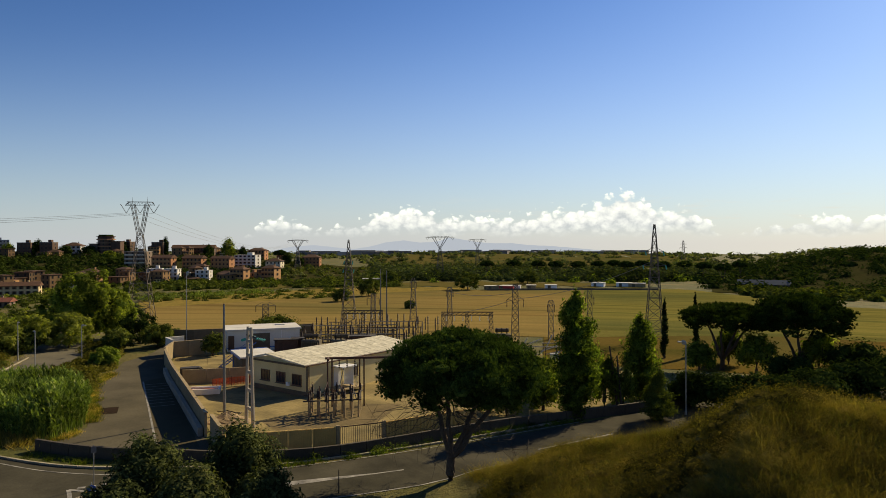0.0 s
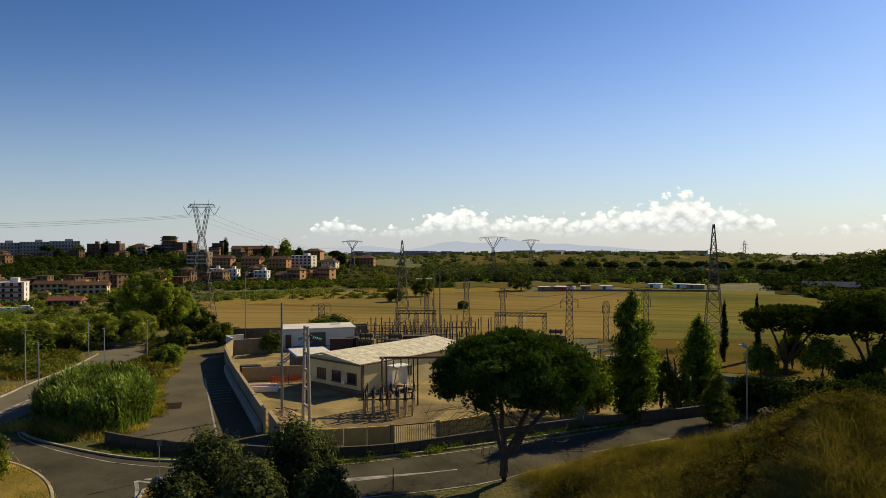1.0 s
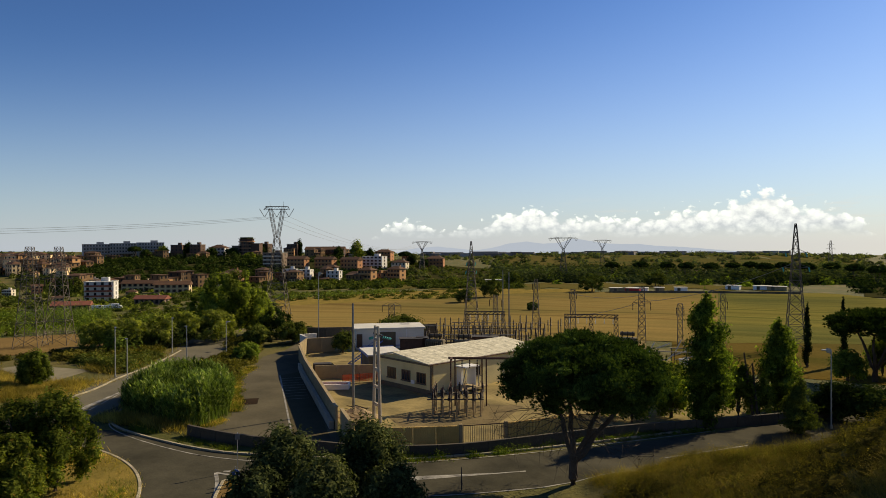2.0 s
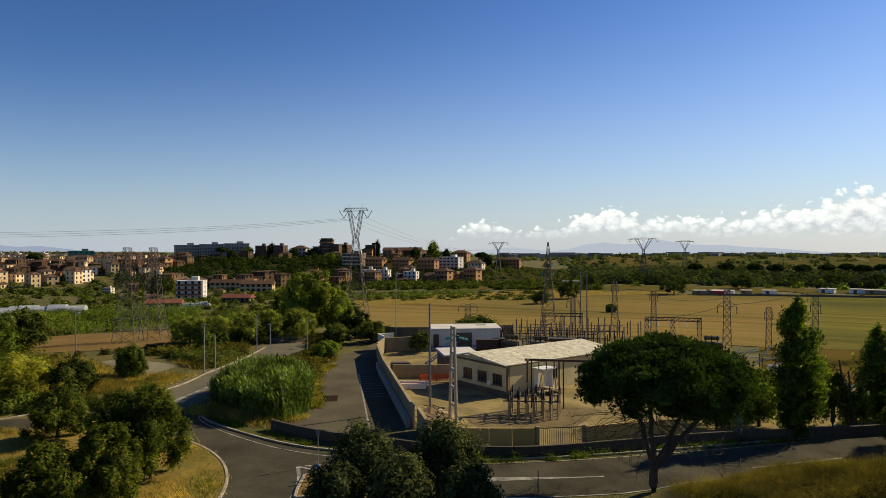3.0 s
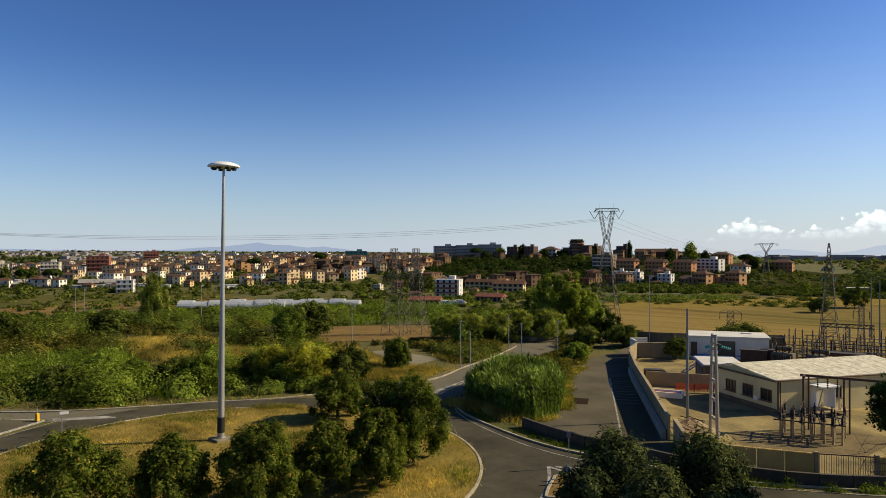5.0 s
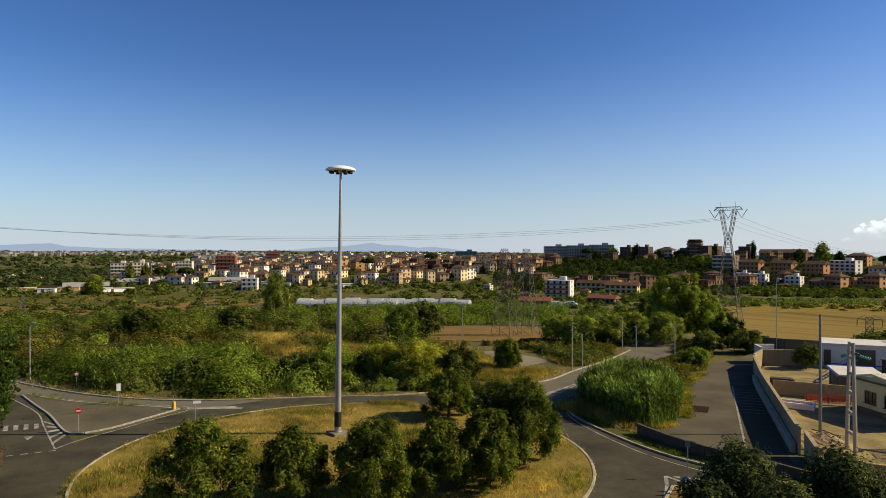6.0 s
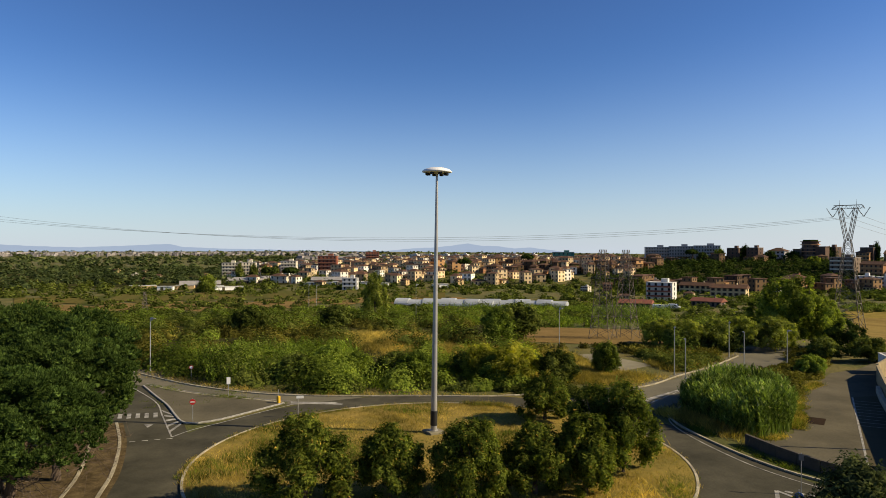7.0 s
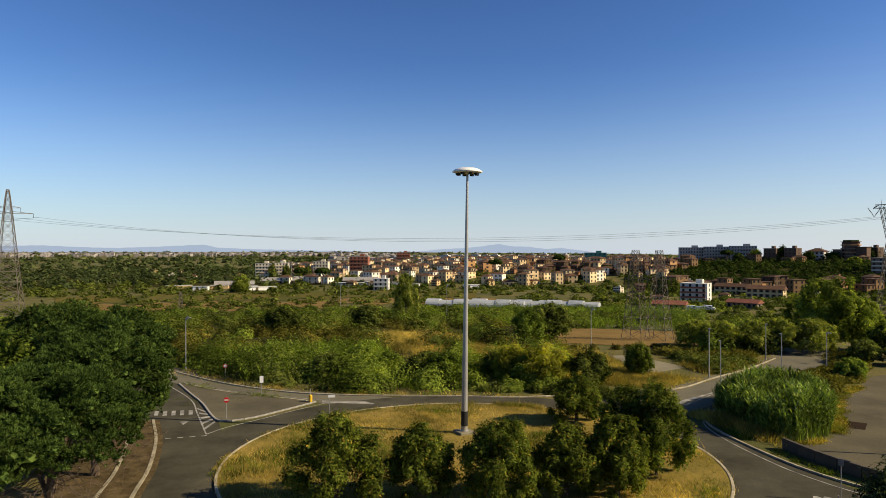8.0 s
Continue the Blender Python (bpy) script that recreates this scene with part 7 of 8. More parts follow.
grass("verge_weeds", 10000, tufted(verge, 0.22, 16), (0.15, 0.6), 0.022, WEED, "green weeds along the verge kerb", 405)


def road_edges(rng, n):
    line = spline([(-74.8, 36), (-76, 28.5), (-78.4, 22), (-80.3, 15.8), (-82.6, 9.6), (-86.4, 3.4), (-94, -3.4), (-107, -12)], 0.5) + spline([(-74.0, 46.5), (-76.6, 53), (-80.4, 59), (-85, 68), (-92, 79)], 0.5)
    p = np.array(line)[rng.integers(0, len(line), n)] + rng.normal(size=(n, 2)) * 0.8
    return p[:, 0], p[:, 1]


grass("verge_grass", 3000, tufted(road_edges, 0.3, 12), (0.2, 0.7), 0.02, DRYGRASS, "dry grass along the scrub kerb", 406)


def park_edge(rng, n):
    line = spline([(-50.4, 45.2), (-50.6, 48.6), (-52.6, 52.2), (-57.2, 57.2), (-65.4, 65.6), (-69.0, 71.8)], 0.5)
    p = np.array(line)[rng.integers(0, len(line), n)] + rng.normal(size=(n, 2)) * 0.35
    ok = wob(p[:, 0], p[:, 1], 1.1) > -0.35
    return p[ok, 0], p[ok, 1]


grass("park_edge_grass", 9000, tufted(park_edge, 0.22, 14), (0.15, 0.55), 0.02, DRYGRASS, "dry grass creeping over the car park edge", 421)
grass("park_edge_grass", 6000, tufted(park_edge, 0.22, 16), (0.2, 0.6), 0.022, WEED, "green weeds along the car park edge", 422)


def dry_slopes(rng, n):
    c = np.array([(-125, 29, 13, 8), (-118, 27, 8, 5), (-134, 32, 10, 6), (-125, 29, 12, 7), (-89, 30.5, 4, 4), (-96, 33, 6, 3), (-104, 35.5, 6, 3), (-80, 50, 3, 4), (-86, 62, 3, 6), (-110, 38, 8, 6), (-100, 44, 8, 6), (-116, 34, 8, 6), (-84, 40, 5, 4), (-82.5, 47.5, 4, 3), (-96, 52, 8, 4), (-57, 43.9, 5, 1.0), (-66.5, 48, 1.5, 4)])[rng.integers(0, 17, n)]
    x, y = c[:, 0] + rng.normal(size=n) * c[:, 2] * 0.6, c[:, 1] + rng.normal(size=n) * c[:, 3] * 0.6
    ok = off_road(x, y, 4.6) & (seg_dist(x, y, [(-84, 56), (-98, 57)]) > 4.0) & (seg_dist(x, y, [(-40, 49), (-66, 76), (-74, 90)]) > 6.0)
    return x[ok], y[ok]


grass("dry_grass", 135000, tufted(dry_slopes, 0.4, 12), (0.5, 1.15), 0.03, DRYGRASS, "dry straw grass among the scrub", 407)
grass("island_weeds", 1600, tufted(lambda rng, n: (np.interp(rng.random(n), [0, 1], [-93, -80]) + 0, np.interp(rng.random(n), [0, 1], [-8.4, 4.4])), 0.3, 16), (0.15, 0.4), 0.02, WEED, "tufts of weeds on the traffic island", 408)


def isle_rim(rng, n):
    a = rng.uniform(0, 2 * math.pi, n)
    r = R_IN + rng.uniform(-1.0, 0.22, n)
    x, y = ISLE[0] + r * np.cos(a), ISLE[1] + r * np.sin(a)
    ok = (wob(x, y, 2.0) > -0.05) & (y < 30)
    return x[ok], y[ok]


grass("rim_grass", 30000, tufted(isle_rim, 0.16, 14), (0.2, 0.55), 0.02, DRYGRASS, "dry grass hanging over the island kerb", 415)
grass("rim_grass", 16000, tufted(isle_rim, 0.2, 18), (0.2, 0.5), 0.022, WEED, "green weeds along the island kerb", 416)


def verge_bushes(x, y):
    return (seg_dist(x, y, [(-30, 46.0), (-25.6, 48.6), (-19.5, 55.8), (-13, 62.6), (-6, 69.8)]) < 0.45) & (wob(x, y, 0.9) > 0.0)


scatter("verge_weeds", 5200, 2, 34, 46, 76, (0.25, 0.55), 90, 0.09, SCRUB, "yellow-green weeds growing along the wall verge", 417, verge_bushes, 1.2, 0.5)


def island_edge(rng, n):
    line = spline([tuple(p[:2]) for p in TRI[8:]], 0.4)
    p = np.array(line)[rng.integers(0, len(line), n)] + rng.normal(size=(n, 2)) * 0.15
    return p[:, 0], p[:, 1]


grass("kerb_weeds", 3200, tufted(island_edge, 0.2, 40), (0.15, 0.45), 0.02, WEED, "weed tufts along the traffic island kerb", 418)

# ---- village and town ----
TERRA = mat("terracotta_tiles", (0.115, 0.055, 0.028), (0.068, 0.036, 0.022), 0.9, 0, 0.5, 4, 0.3, 0.2, objrand=0.15)
FLATROOF = mat("grey_flat_roof", (0.30, 0.28, 0.26), (0.20, 0.19, 0.18), 0.9, 0, 0.3, 3, 0.2, 0.15)
WALLS = [mat("house_render", c, tuple(v * 0.86 for v in c), 0.9, 0, 0.25, 3, 0.1, 0.08, objrand=0.10) for c in
         ((0.52, 0.36, 0.18), (0.54, 0.43, 0.26), (0.46, 0.25, 0.11), (0.64, 0.57, 0.44), (0.56, 0.44, 0.25), (0.40, 0.19, 0.09), (0.60, 0.58, 0.54), (0.18, 0.13, 0.095))]
REDROOF = mat("faded_red_tiles", (0.26, 0.085, 0.05), (0.16, 0.06, 0.04), 0.9, 0, 0.5, 4, 0.3, 0.2)
BRICK_RED = mat("red_brick", (0.30, 0.10, 0.055), (0.22, 0.075, 0.045), 0.9, 0, 0.3, 3, 0.1, 0.1)
TEALWRAP = mat("teal_scaffold_net", (0.05, 0.22, 0.17), (0.04, 0.15, 0.12), 0.9, 0, 0.3, 3, 0.1, 0.15)
SHEDBLUE = mat("blue_grey_sheets", (0.060, 0.085, 0.115), (0.045, 0.065, 0.09), 0.9, 0, 0.3, 3, 0.1, 0.1, spec=0.05)
GREYBLOCK = mat("grey_panel_facade", (0.36, 0.36, 0.35), (0.27, 0.275, 0.27), 0.85, 0, 0.2, 3, 0.1, 0.08)
DARKSTONE = mat("brown_facade", (0.105, 0.062, 0.042), (0.075, 0.045, 0.033), 0.9, 0, 0.2, 3, 0.1, 0.1)

_win = {}


def win_mesh(w, h, shutters):
    """A far window: sill, dark pane and a pair of shutters in one low mesh."""
    key = (w, h, shutters)
    if key not in _win:
        me = bpy.data.meshes.new("window")
        bm = bmesh.new()
        box(bm, 0, 0, 0, w, 0.10, h)
        for f in bm.faces:
            f.material_index = 0
        if shutters:
            k = len(bm.faces)
            for s in (-1, 1):
                box(bm, s * w * 0.72, -0.03, 0, w * 0.42, 0.10, h)
            bm.faces.ensure_lookup_table()
            for f in bm.faces[k:]:
                f.material_index = 1
        bm.to_mesh(me)
        bm.free()
        me.materials.append(PANE)
        me.materials.append(SHUTTER)
        _win[key] = me
    return _win[key]


def house(label, w, d, storeys, roof, wall_mat, roof_mat, cols=4, balcony=False, fh=3.0, shutters=True, name="house", rail=None):
    """A house with walls, roof, chimney, windows on three sides and balconies, standing at the origin, front towards -y."""
    e = tagged(thing(name, 0, 0, 0), label, "house")
    H = storeys * fh
    bm = bx(0, 0, H / 2 - 1.5, w, d, H + 3.0)
    part("wall", bm, wall_mat, e)
    if roof == "flat":
        r = part("roof", bx(0, 0, H + 0.15, w + 0.3, d + 0.3, 0.3), roof_mat, e)
        part("roof_hut", bx(w * 0.15, 0, H + 1.2, w * 0.25, d * 0.35, 1.9), wall_mat, r)
    else:
        bm = bmesh.new()
        o, rise = 0.6, 0.2 * d + 0.4
        inset = d / 2 if roof == "hip" else -0.0
        ridge = [(-(w / 2) + inset * 0.9 if roof == "hip" else -w / 2 - o, 0, H + rise), ((w / 2) - inset * 0.9 if roof == "hip" else w / 2 + o, 0, H + rise)]
        base = [(-w / 2 - o, -d / 2 - o, H), (w / 2 + o, -d / 2 - o, H), (w / 2 + o, d / 2 + o, H), (-w / 2 - o, d / 2 + o, H)]
        v = [bm.verts.new(q) for q in base + ridge]
        low = [bm.verts.new((q[0], q[1], q[2] - 0.2)) for q in base]
        for f in ((0, 1, 5, 4), (2, 3, 4, 5), (1, 2, 5), (3, 0, 4)):
            bm.faces.new([v[i] for i in f])
        for i in range(4):
            bm.faces.new((v[i], low[i], low[(i + 1) % 4], v[(i + 1) % 4]))
        bm.faces.new(low[::-1])
        bmesh.ops.recalc_face_normals(bm, faces=bm.faces)
        r = part("roof", bm, roof_mat, e)
        part("chimney", bx(w * 0.2, d * 0.15, H + rise * 0.9, 0.7, 0.7, 1.6), wall_mat, r)
    for fl in range(storeys):
        z = fl * fh + 1.65
        for i in range(cols):
            o = part("window", win_mesh(1.1, 1.5, shutters), None, e)
            o.location = (-w / 2 + w * (i + 0.5) / cols, -d / 2 - 0.03, z)
        o = part("window", win_mesh(1.1, 1.5, shutters), None, e)
        o.matrix_local = pose(w / 2 + 0.03, 0, z, 0, 0, 90)
        if balcony and fl:
            b = part("balcony", bx(0, -d / 2 - 0.6, fl * fh + 0.1, w * 0.92, 1.2, 0.18), roof_mat if roof == "flat" else wall_mat, e)
            part("parapet", bx(0, -d / 2 - 1.15, fl * fh + 0.6, w * 0.92, 0.1, 0.9), rail or wall_mat, b)
    return e


def put(first, spots, drop=0.5):
    """Sets the first house and copies of it at (bearing, distance, turn)."""
    for k, (a, r, turn) in enumerate(spots):
        x, y = pol(a, r)
        m = pose(x, y, gz(x, y) - drop, 0, 0, a + turn) @ Matrix.Scale(1.0 if len(spots) < 12 else 0.66 + 0.26 * ((k * 0.618) % 1), 4)
        if k == 0:
            first.matrix_world = m
        else:
            copy_thing(first, m)


def hill_tower(a, r):
    """Brown tower house: an eight-sided core with ringed balconies, an overhanging planted roof and a stepped wing."""
    x, y = pol(a, r)
    e = tagged(thing("apartment_block", x, y, gz(x, y) - 0.5, a - 20), "round brown tower house with stacked balconies on the hilltop", "house")

    def disc(rad, z0, z1, cx=0.0, n=8):
        bm = bmesh.new()
        bmesh.ops.create_cone(bm, cap_ends=True, segments=n, radius1=rad, radius2=rad, depth=z1 - z0, matrix=pose(cx, 0, (z0 + z1) / 2, 0, 0, 22.5))
        return bm
    part("wall", disc(6.4, -4, 17.2), DARKSTONE, e)
    for f in range(1, 6):
        b = part("balcony", disc(7.3, f * 2.9 - 0.1, f * 2.9 + 0.12), WALLS[7], e)
        part("parapet", disc(7.32, f * 2.9 + 0.12, f * 2.9 + 0.75), WALLS[5] if f % 2 else WALLS[7], b)
    for f in range(5):
        for k in range(5):
            o = part("window", win_mesh(1.3, 1.6, False), None, e)
            t = -90 + (k - 2) * 45
            o.matrix_local = pose(5.95 * math.cos(radians(t)), 5.95 * math.sin(radians(t)), f * 2.9 + 2.0, 0, 0, t + 90)
    roof = part("roof", disc(7.6, 17.2, 17.6), TERRA, e)
    part("roof_garden", disc(5.6, 17.6, 18.8), DARKLEAF, roof)
    part("wing", bx(9.2, 0, 5.0, 7.5, 9, 16), DARKSTONE, e)
    part("wing", bx(-8.6, 0, 4.0, 6.5, 9, 14), WALLS[7], e)
    part("roof", bx(9.2, 0, 13.2, 8.6, 10, 0.4), TERRA, e)
    part("roof", bx(-8.6, 0, 11.2, 7.6, 10, 0.4), TERRA, e)


# landmark buildings
put(house("white four-storey house with long balconies", 12.5, 9, 4, "flat", WALLS[6], ROOF_PALE, 4, True, 2.3, False, "house", BRICK_RED), [(54.66, 356, -14)])
put(house("long low ochre row of houses below the hill", 18, 7, 2, "gable", WALLS[4], TERRA, 6, False, 2.5), [(49.7, 400, -14), (52.0, 420, -20)])
put(house("long grey five-storey apartment block on the hill", 21.5, 12, 5, "flat", GREYBLOCK, FLATROOF, 9, True, 2.9, False, "apartment_block"), [(55.0, 690, 6), (53.2, 686, 2), (51.3, 680, 10)], -0.6)
hill_tower(44.2, 645)
put(house("narrow dark block on the hilltop", 10, 10, 5, "flat", DARKSTONE, FLATROOF, 3, False, 3.0, False, "apartment_block"), [(49.3, 655, -20), (47.9, 650, -25), (42.8, 655, -25), (40.5, 650, -25)], 2.5)
put(house("block with stacked pale balconies on the hill", 16, 12, 4, "flat", WALLS[7], FLATROOF, 4, True, 2.9, False, "apartment_block", WALLS[3]), [(42.0, 560, -20)], 0.8)
put(house("orange-brown stepped terrace house on the slope", 15, 8, 3, "gable", WALLS[5], TERRA, 5, True, 3.0, False, "house", WALLS[2]), [(40.2, 545, -30), (38.0, 543, -30), (35.9, 541, -30)], 0.6)
put(house("orange two-storey house at the foot of the slope", 8, 7, 2, "flat", WALLS[2], TERRA, 3, True, 2.8, False), [(34.6, 482, -40), (33.6, 480, -40), (50.4, 452, -40)], 0.5)
put(house("cream house with a tiled hip roof on the slope", 12, 9, 2, "hip", WALLS[3], TERRA, 4, False, 3.0, False), [(31.9, 560, -20)], 0.5)
put(house("brown house with a broad hip roof on the hilltop", 15, 10, 3, "hip", WALLS[5], TERRA, 5, True, 3.0, False), [(33.2, 640, -20), (29.0, 600, -10)], 0.8)
put(house("white villa with a red roof on the hilltop", 14, 12, 3, "hip", WALLS[6], TERRA, 4), [(46.3, 670, -20)], -0.5)
put(house("white four-storey house on the village slope", 17, 11, 4, "flat", WALLS[6], ROOF_PALE, 5, True, 2.5, True), [(34.0, 560, -24)], 0.8)
put(house("small white flat-roofed house with terraces", 9, 7, 3, "flat", WALLS[6], ROOF_PALE, 3, True, 2.5, False), [(37.3, 478, -20), (39.6, 490, -20), (40.8, 494, -10), (79.8, 432, -10)])
put(house("long brown terrace of flats on the hilltop", 36, 12, 3, "gable", DARKSTONE, TERRA, 12, True, 3.0, False, "apartment_block"), [(38.0, 655, -12)], 1.0)
put(house("building wrapped in teal scaffold netting", 22, 12, 4, "flat", TEALWRAP, FLATROOF, 5, False, 3.2, False, "apartment_block"), [(62.3, 730, 0)])
put(house("red-brown five-storey apartment block", 17, 12, 5, "flat", BRICK_RED, FLATROOF, 5, True, 3.2, False, "apartment_block"), [(81.6, 640, -8), (78, 900, 0)])
put(house("beige apartment block with stacked balconies", 14, 11, 5, "flat", WALLS[3], FLATROOF, 5, True, 2.7, False, "apartment_block"), [(89.2, 628, -8), (87.9, 640, -5), (84.7, 650, -8)])
put(house("white high-rise block far across the plain", 15, 11, 7, "flat", WALLS[6], FLATROOF, 5, True, 3.0, False, "apartment_block"), [(72, 1250, -20), (74.5, 1270, -25), (70.4, 1290, -20), (73.3, 1300, -15), (69.2, 1300, -20), (71.2, 1370, -10), (66.4, 1250, -20), (64.8, 1260, -25), (67.4, 1280, -20)], 8.0)
put(house("long low shed with a faded red roof", 13, 5.5, 1, "gable", WALLS[7], REDROOF, 6, False, 2.8, False, "shed"), [(51.2, 326, -24), (56.6, 306, -12)])
put(house("long low grey shed with a pale metal roof", 24, 9, 1, "gable", WALLS[7], FLATROOF, 6, False, 3.2, False, "shed"), [(88.1, 520, -6), (81.5, 500, -8), (91.5, 470, 0), (86.2, 540, 4)])
put(house("long low blue-grey shed by the woods", 26, 10, 1, "gable", DARKSTONE, SHEDBLUE, 6, False, 2.6, False, "shed"), [(-6.6, 425, -8)])

# ordinary houses of the village and town, several kinds
rngt = np.random.default_rng(77)
KINDS = [house("ochre three-storey house with a tiled hip roof", 9.5, 8, 3, "hip", WALLS[0], TERRA, 4, True), house("sand-coloured two-storey house with a tiled roof", 9, 7.5, 2, "gable", WALLS[1], TERRA, 3),
         house("terracotta-red plastered house of three storeys", 10, 8, 3, "hip", WALLS[2], TERRA, 4, True), house("cream house with a flat roof terrace", 10, 8, 3, "flat", WALLS[3], FLATROOF, 4, True),
         house("yellowish two-storey house with tiled roof", 10.5, 8, 2, "hip", WALLS[4], TERRA, 4), house("dark red brick house with tiled roof", 9.5, 7.5, 3, "gable", WALLS[5], TERRA, 3, True)]
spots = [[] for _ in KINDS]
for a in np.arange(31.5, 58, 1.5):  # hill rows: the foot, and houses on the gentler end of the slope
    for r0 in (470, 505, 548, 640):
        if rngt.random() < ((0.15 if a < 44 else 0.45) if r0 < 480 else 0.45 if a < 42 and r0 > 600 else 0.03):
            spots[rngt.integers(0, 6)].append((a + rngt.uniform(-0.4, 0.4), r0 + rngt.uniform(-12, 12), rngt.uniform(-45, 5)))
for a in np.arange(57, 83.5, 0.85):  # town on the plain
    for r0 in (480, 520, 565, 620, 690):
        if rngt.random() < (0.42 if 540 < r0 < 800 else 0.36) * (1 if a < 80 else 0.5) * (1 if r0 > 520 else 0.45):
            spots[rngt.integers(0, 6)].append((a + rngt.uniform(-0.4, 0.4), r0 * rngt.uniform(0.96, 1.04), rngt.uniform(-66, -22)))
for a in np.arange(83, 98, 1.6):
    for r0 in (560, 660, 760):
        if rngt.random() < 0.3:
            spots[rngt.integers(0, 6)].append((a + rngt.uniform(-0.5, 0.5), r0 * rngt.uniform(0.96, 1.04), rngt.uniform(-48, 12)))
for a, r in ((52.6, 382), (49.0, 420), (57.5, 350), (9.2, 600), (8.4, 610), (21, 640), (58.8, 420), (60.5, 405), (46.5, 430), (33.2, 470), (32.2, 478), (34.6, 466)):
    spots[rngt.integers(0, 6)].append((a, r, rngt.uniform(-40, 5)))
for first, sp in zip(KINDS, spots):
    put(first, sp)


def box_city(name, n, a0, a1, r0, r1, size, hts, material, label, seed):
    rng = np.random.default_rng(seed)
    V, F = [], []
    for i in range(n):
        a, r = rng.uniform(a0, a1), rng.uniform(r0, r1)
        x, y = pol(a, r)
        w, d, h = rng.uniform(*size), rng.uniform(*size) * 0.6, rng.uniform(*hts)
        c, s = math.cos(radians(a + rng.uniform(-30, 40))), math.sin(radians(a + rng.uniform(-30, 40)))
        k, z = len(V), gz(x, y)
        for zz in (z - 4, z + h):
            for px, py in ((-w, -d), (w, -d), (w, d), (-w, d)):
                V.append((x + (px * c - py * s) / 2, y + (px * s + py * c) / 2, zz))
        F += [(k, k + 1, k + 5, k + 4), (k + 1, k + 2, k + 6, k + 5), (k + 2, k + 3, k + 7, k + 6), (k + 3, k, k + 4, k + 7), (k + 4, k + 5, k + 6, k + 7)]
    return tagged(new(name, mesh_from(name, V, F, material)), label, "city", kind="stuff")


TOWNWALL = mat("town_render", (0.70, 0.54, 0.32), (0.52, 0.36, 0.20), 0.9, 0, 0.012, 0.6, 0.05, 0.12, island=0.5)


PALEWALL = mat("pale_town_render", (0.80, 0.75, 0.66), (0.66, 0.58, 0.45), 0.9, 0, 0.012, 0.6, 0.05, 0.12, island=0.35)
HILLWALL = mat("hill_render", (0.20, 0.115, 0.05), (0.10, 0.060, 0.032), 0.9, 0, 0.012, 0.6, 0.05, 0.12, island=0.5)


def town_blocks(n, a0, a1, r0, r1, label, seed, drop=0.5, wall_mat=None):
    """Far houses of a dense quarter, joined: walls, hip or flat roofs, dark windows proud of the wall."""
    rng = np.random.default_rng(seed)
    W, WF, R, RF, P, PF = [], [], [], [], [], []
    for i in range(n):
        a, r = rng.uniform(a0, a1), math.sqrt(rng.uniform(r0 ** 2, r1 ** 2))
        x, y = pol(a, r)
        w, d, fl = rng.uniform(5.5, 11), rng.uniform(5.5, 8), int(rng.choice([1, 2, 2, 2, 3]))
        h, z = fl * 2.8, gz(x, y) - drop
        t = radians(a + rng.uniform(-68, -16))
        c, s_ = math.cos(t), math.sin(t)

        def at(px, py, pz):
            return (x + px * c - py * s_, y + px * s_ + py * c, z + pz)
        k = len(W)
        W += [at(px, py, zz) for zz in (-3, h) for px, py in ((-w / 2, -d / 2), (w / 2, -d / 2), (w / 2, d / 2), (-w / 2, d / 2))]
        WF += [(k, k + 1, k + 5, k + 4), (k + 1, k + 2, k + 6, k + 5), (k + 2, k + 3, k + 7, k + 6), (k + 3, k, k + 4, k + 7)]
        k, o = len(R), 0.5
        flat = rng.random() < 0.35
        rise = 0.3 if flat else rng.uniform(1.0, 1.8)
        top = ((-w / 2 - o, -d / 2 - o), (w / 2 + o, -d / 2 - o), (w / 2 + o, d / 2 + o), (-w / 2 - o, d / 2 + o)) if flat else ((-w * 0.22, -0.05), (w * 0.22, -0.05), (w * 0.22, 0.05), (-w * 0.22, 0.05))
        R += [at(px, py, h) for px, py in ((-w / 2 - o, -d / 2 - o), (w / 2 + o, -d / 2 - o), (w / 2 + o, d / 2 + o), (-w / 2 - o, d / 2 + o))] + [at(px, py, h + rise) for px, py in top]
        RF += [(k, k + 1, k + 5, k + 4), (k + 1, k + 2, k + 6, k + 5), (k + 2, k + 3, k + 7, k + 6), (k + 3, k, k + 4, k + 7), (k + 4, k + 5, k + 6, k + 7), (k + 3, k + 2, k + 1, k)]
        for f in range(fl):
            for side in (0, 1):
                m, half = (int(w // 3), w / 2) if side == 0 else (2, d / 2)
                for j in range(m):
                    u, k, zc = -half + 2 * half * (j + 0.5) / m, len(P), f * 2.8 + 1.5
                    for du, dz in ((-0.55, -0.75), (0.55, -0.75), (0.55, 0.75), (-0.55, 0.75)):
                        P.append(at(u + du, -d / 2 - 0.06, zc + dz) if side == 0 else at(w / 2 + 0.06, u + du, zc + dz))
                    PF.append((k, k + 1, k + 2, k + 3))
    for nm, V, F, m in (("town_walls", W, WF, wall_mat or TOWNWALL), ("town_roofs", R, RF, TERRA), ("town_windows", P, PF, PANE)):
        tagged(new(nm, mesh_from(nm, V, F, m)), label, "town", kind="stuff")


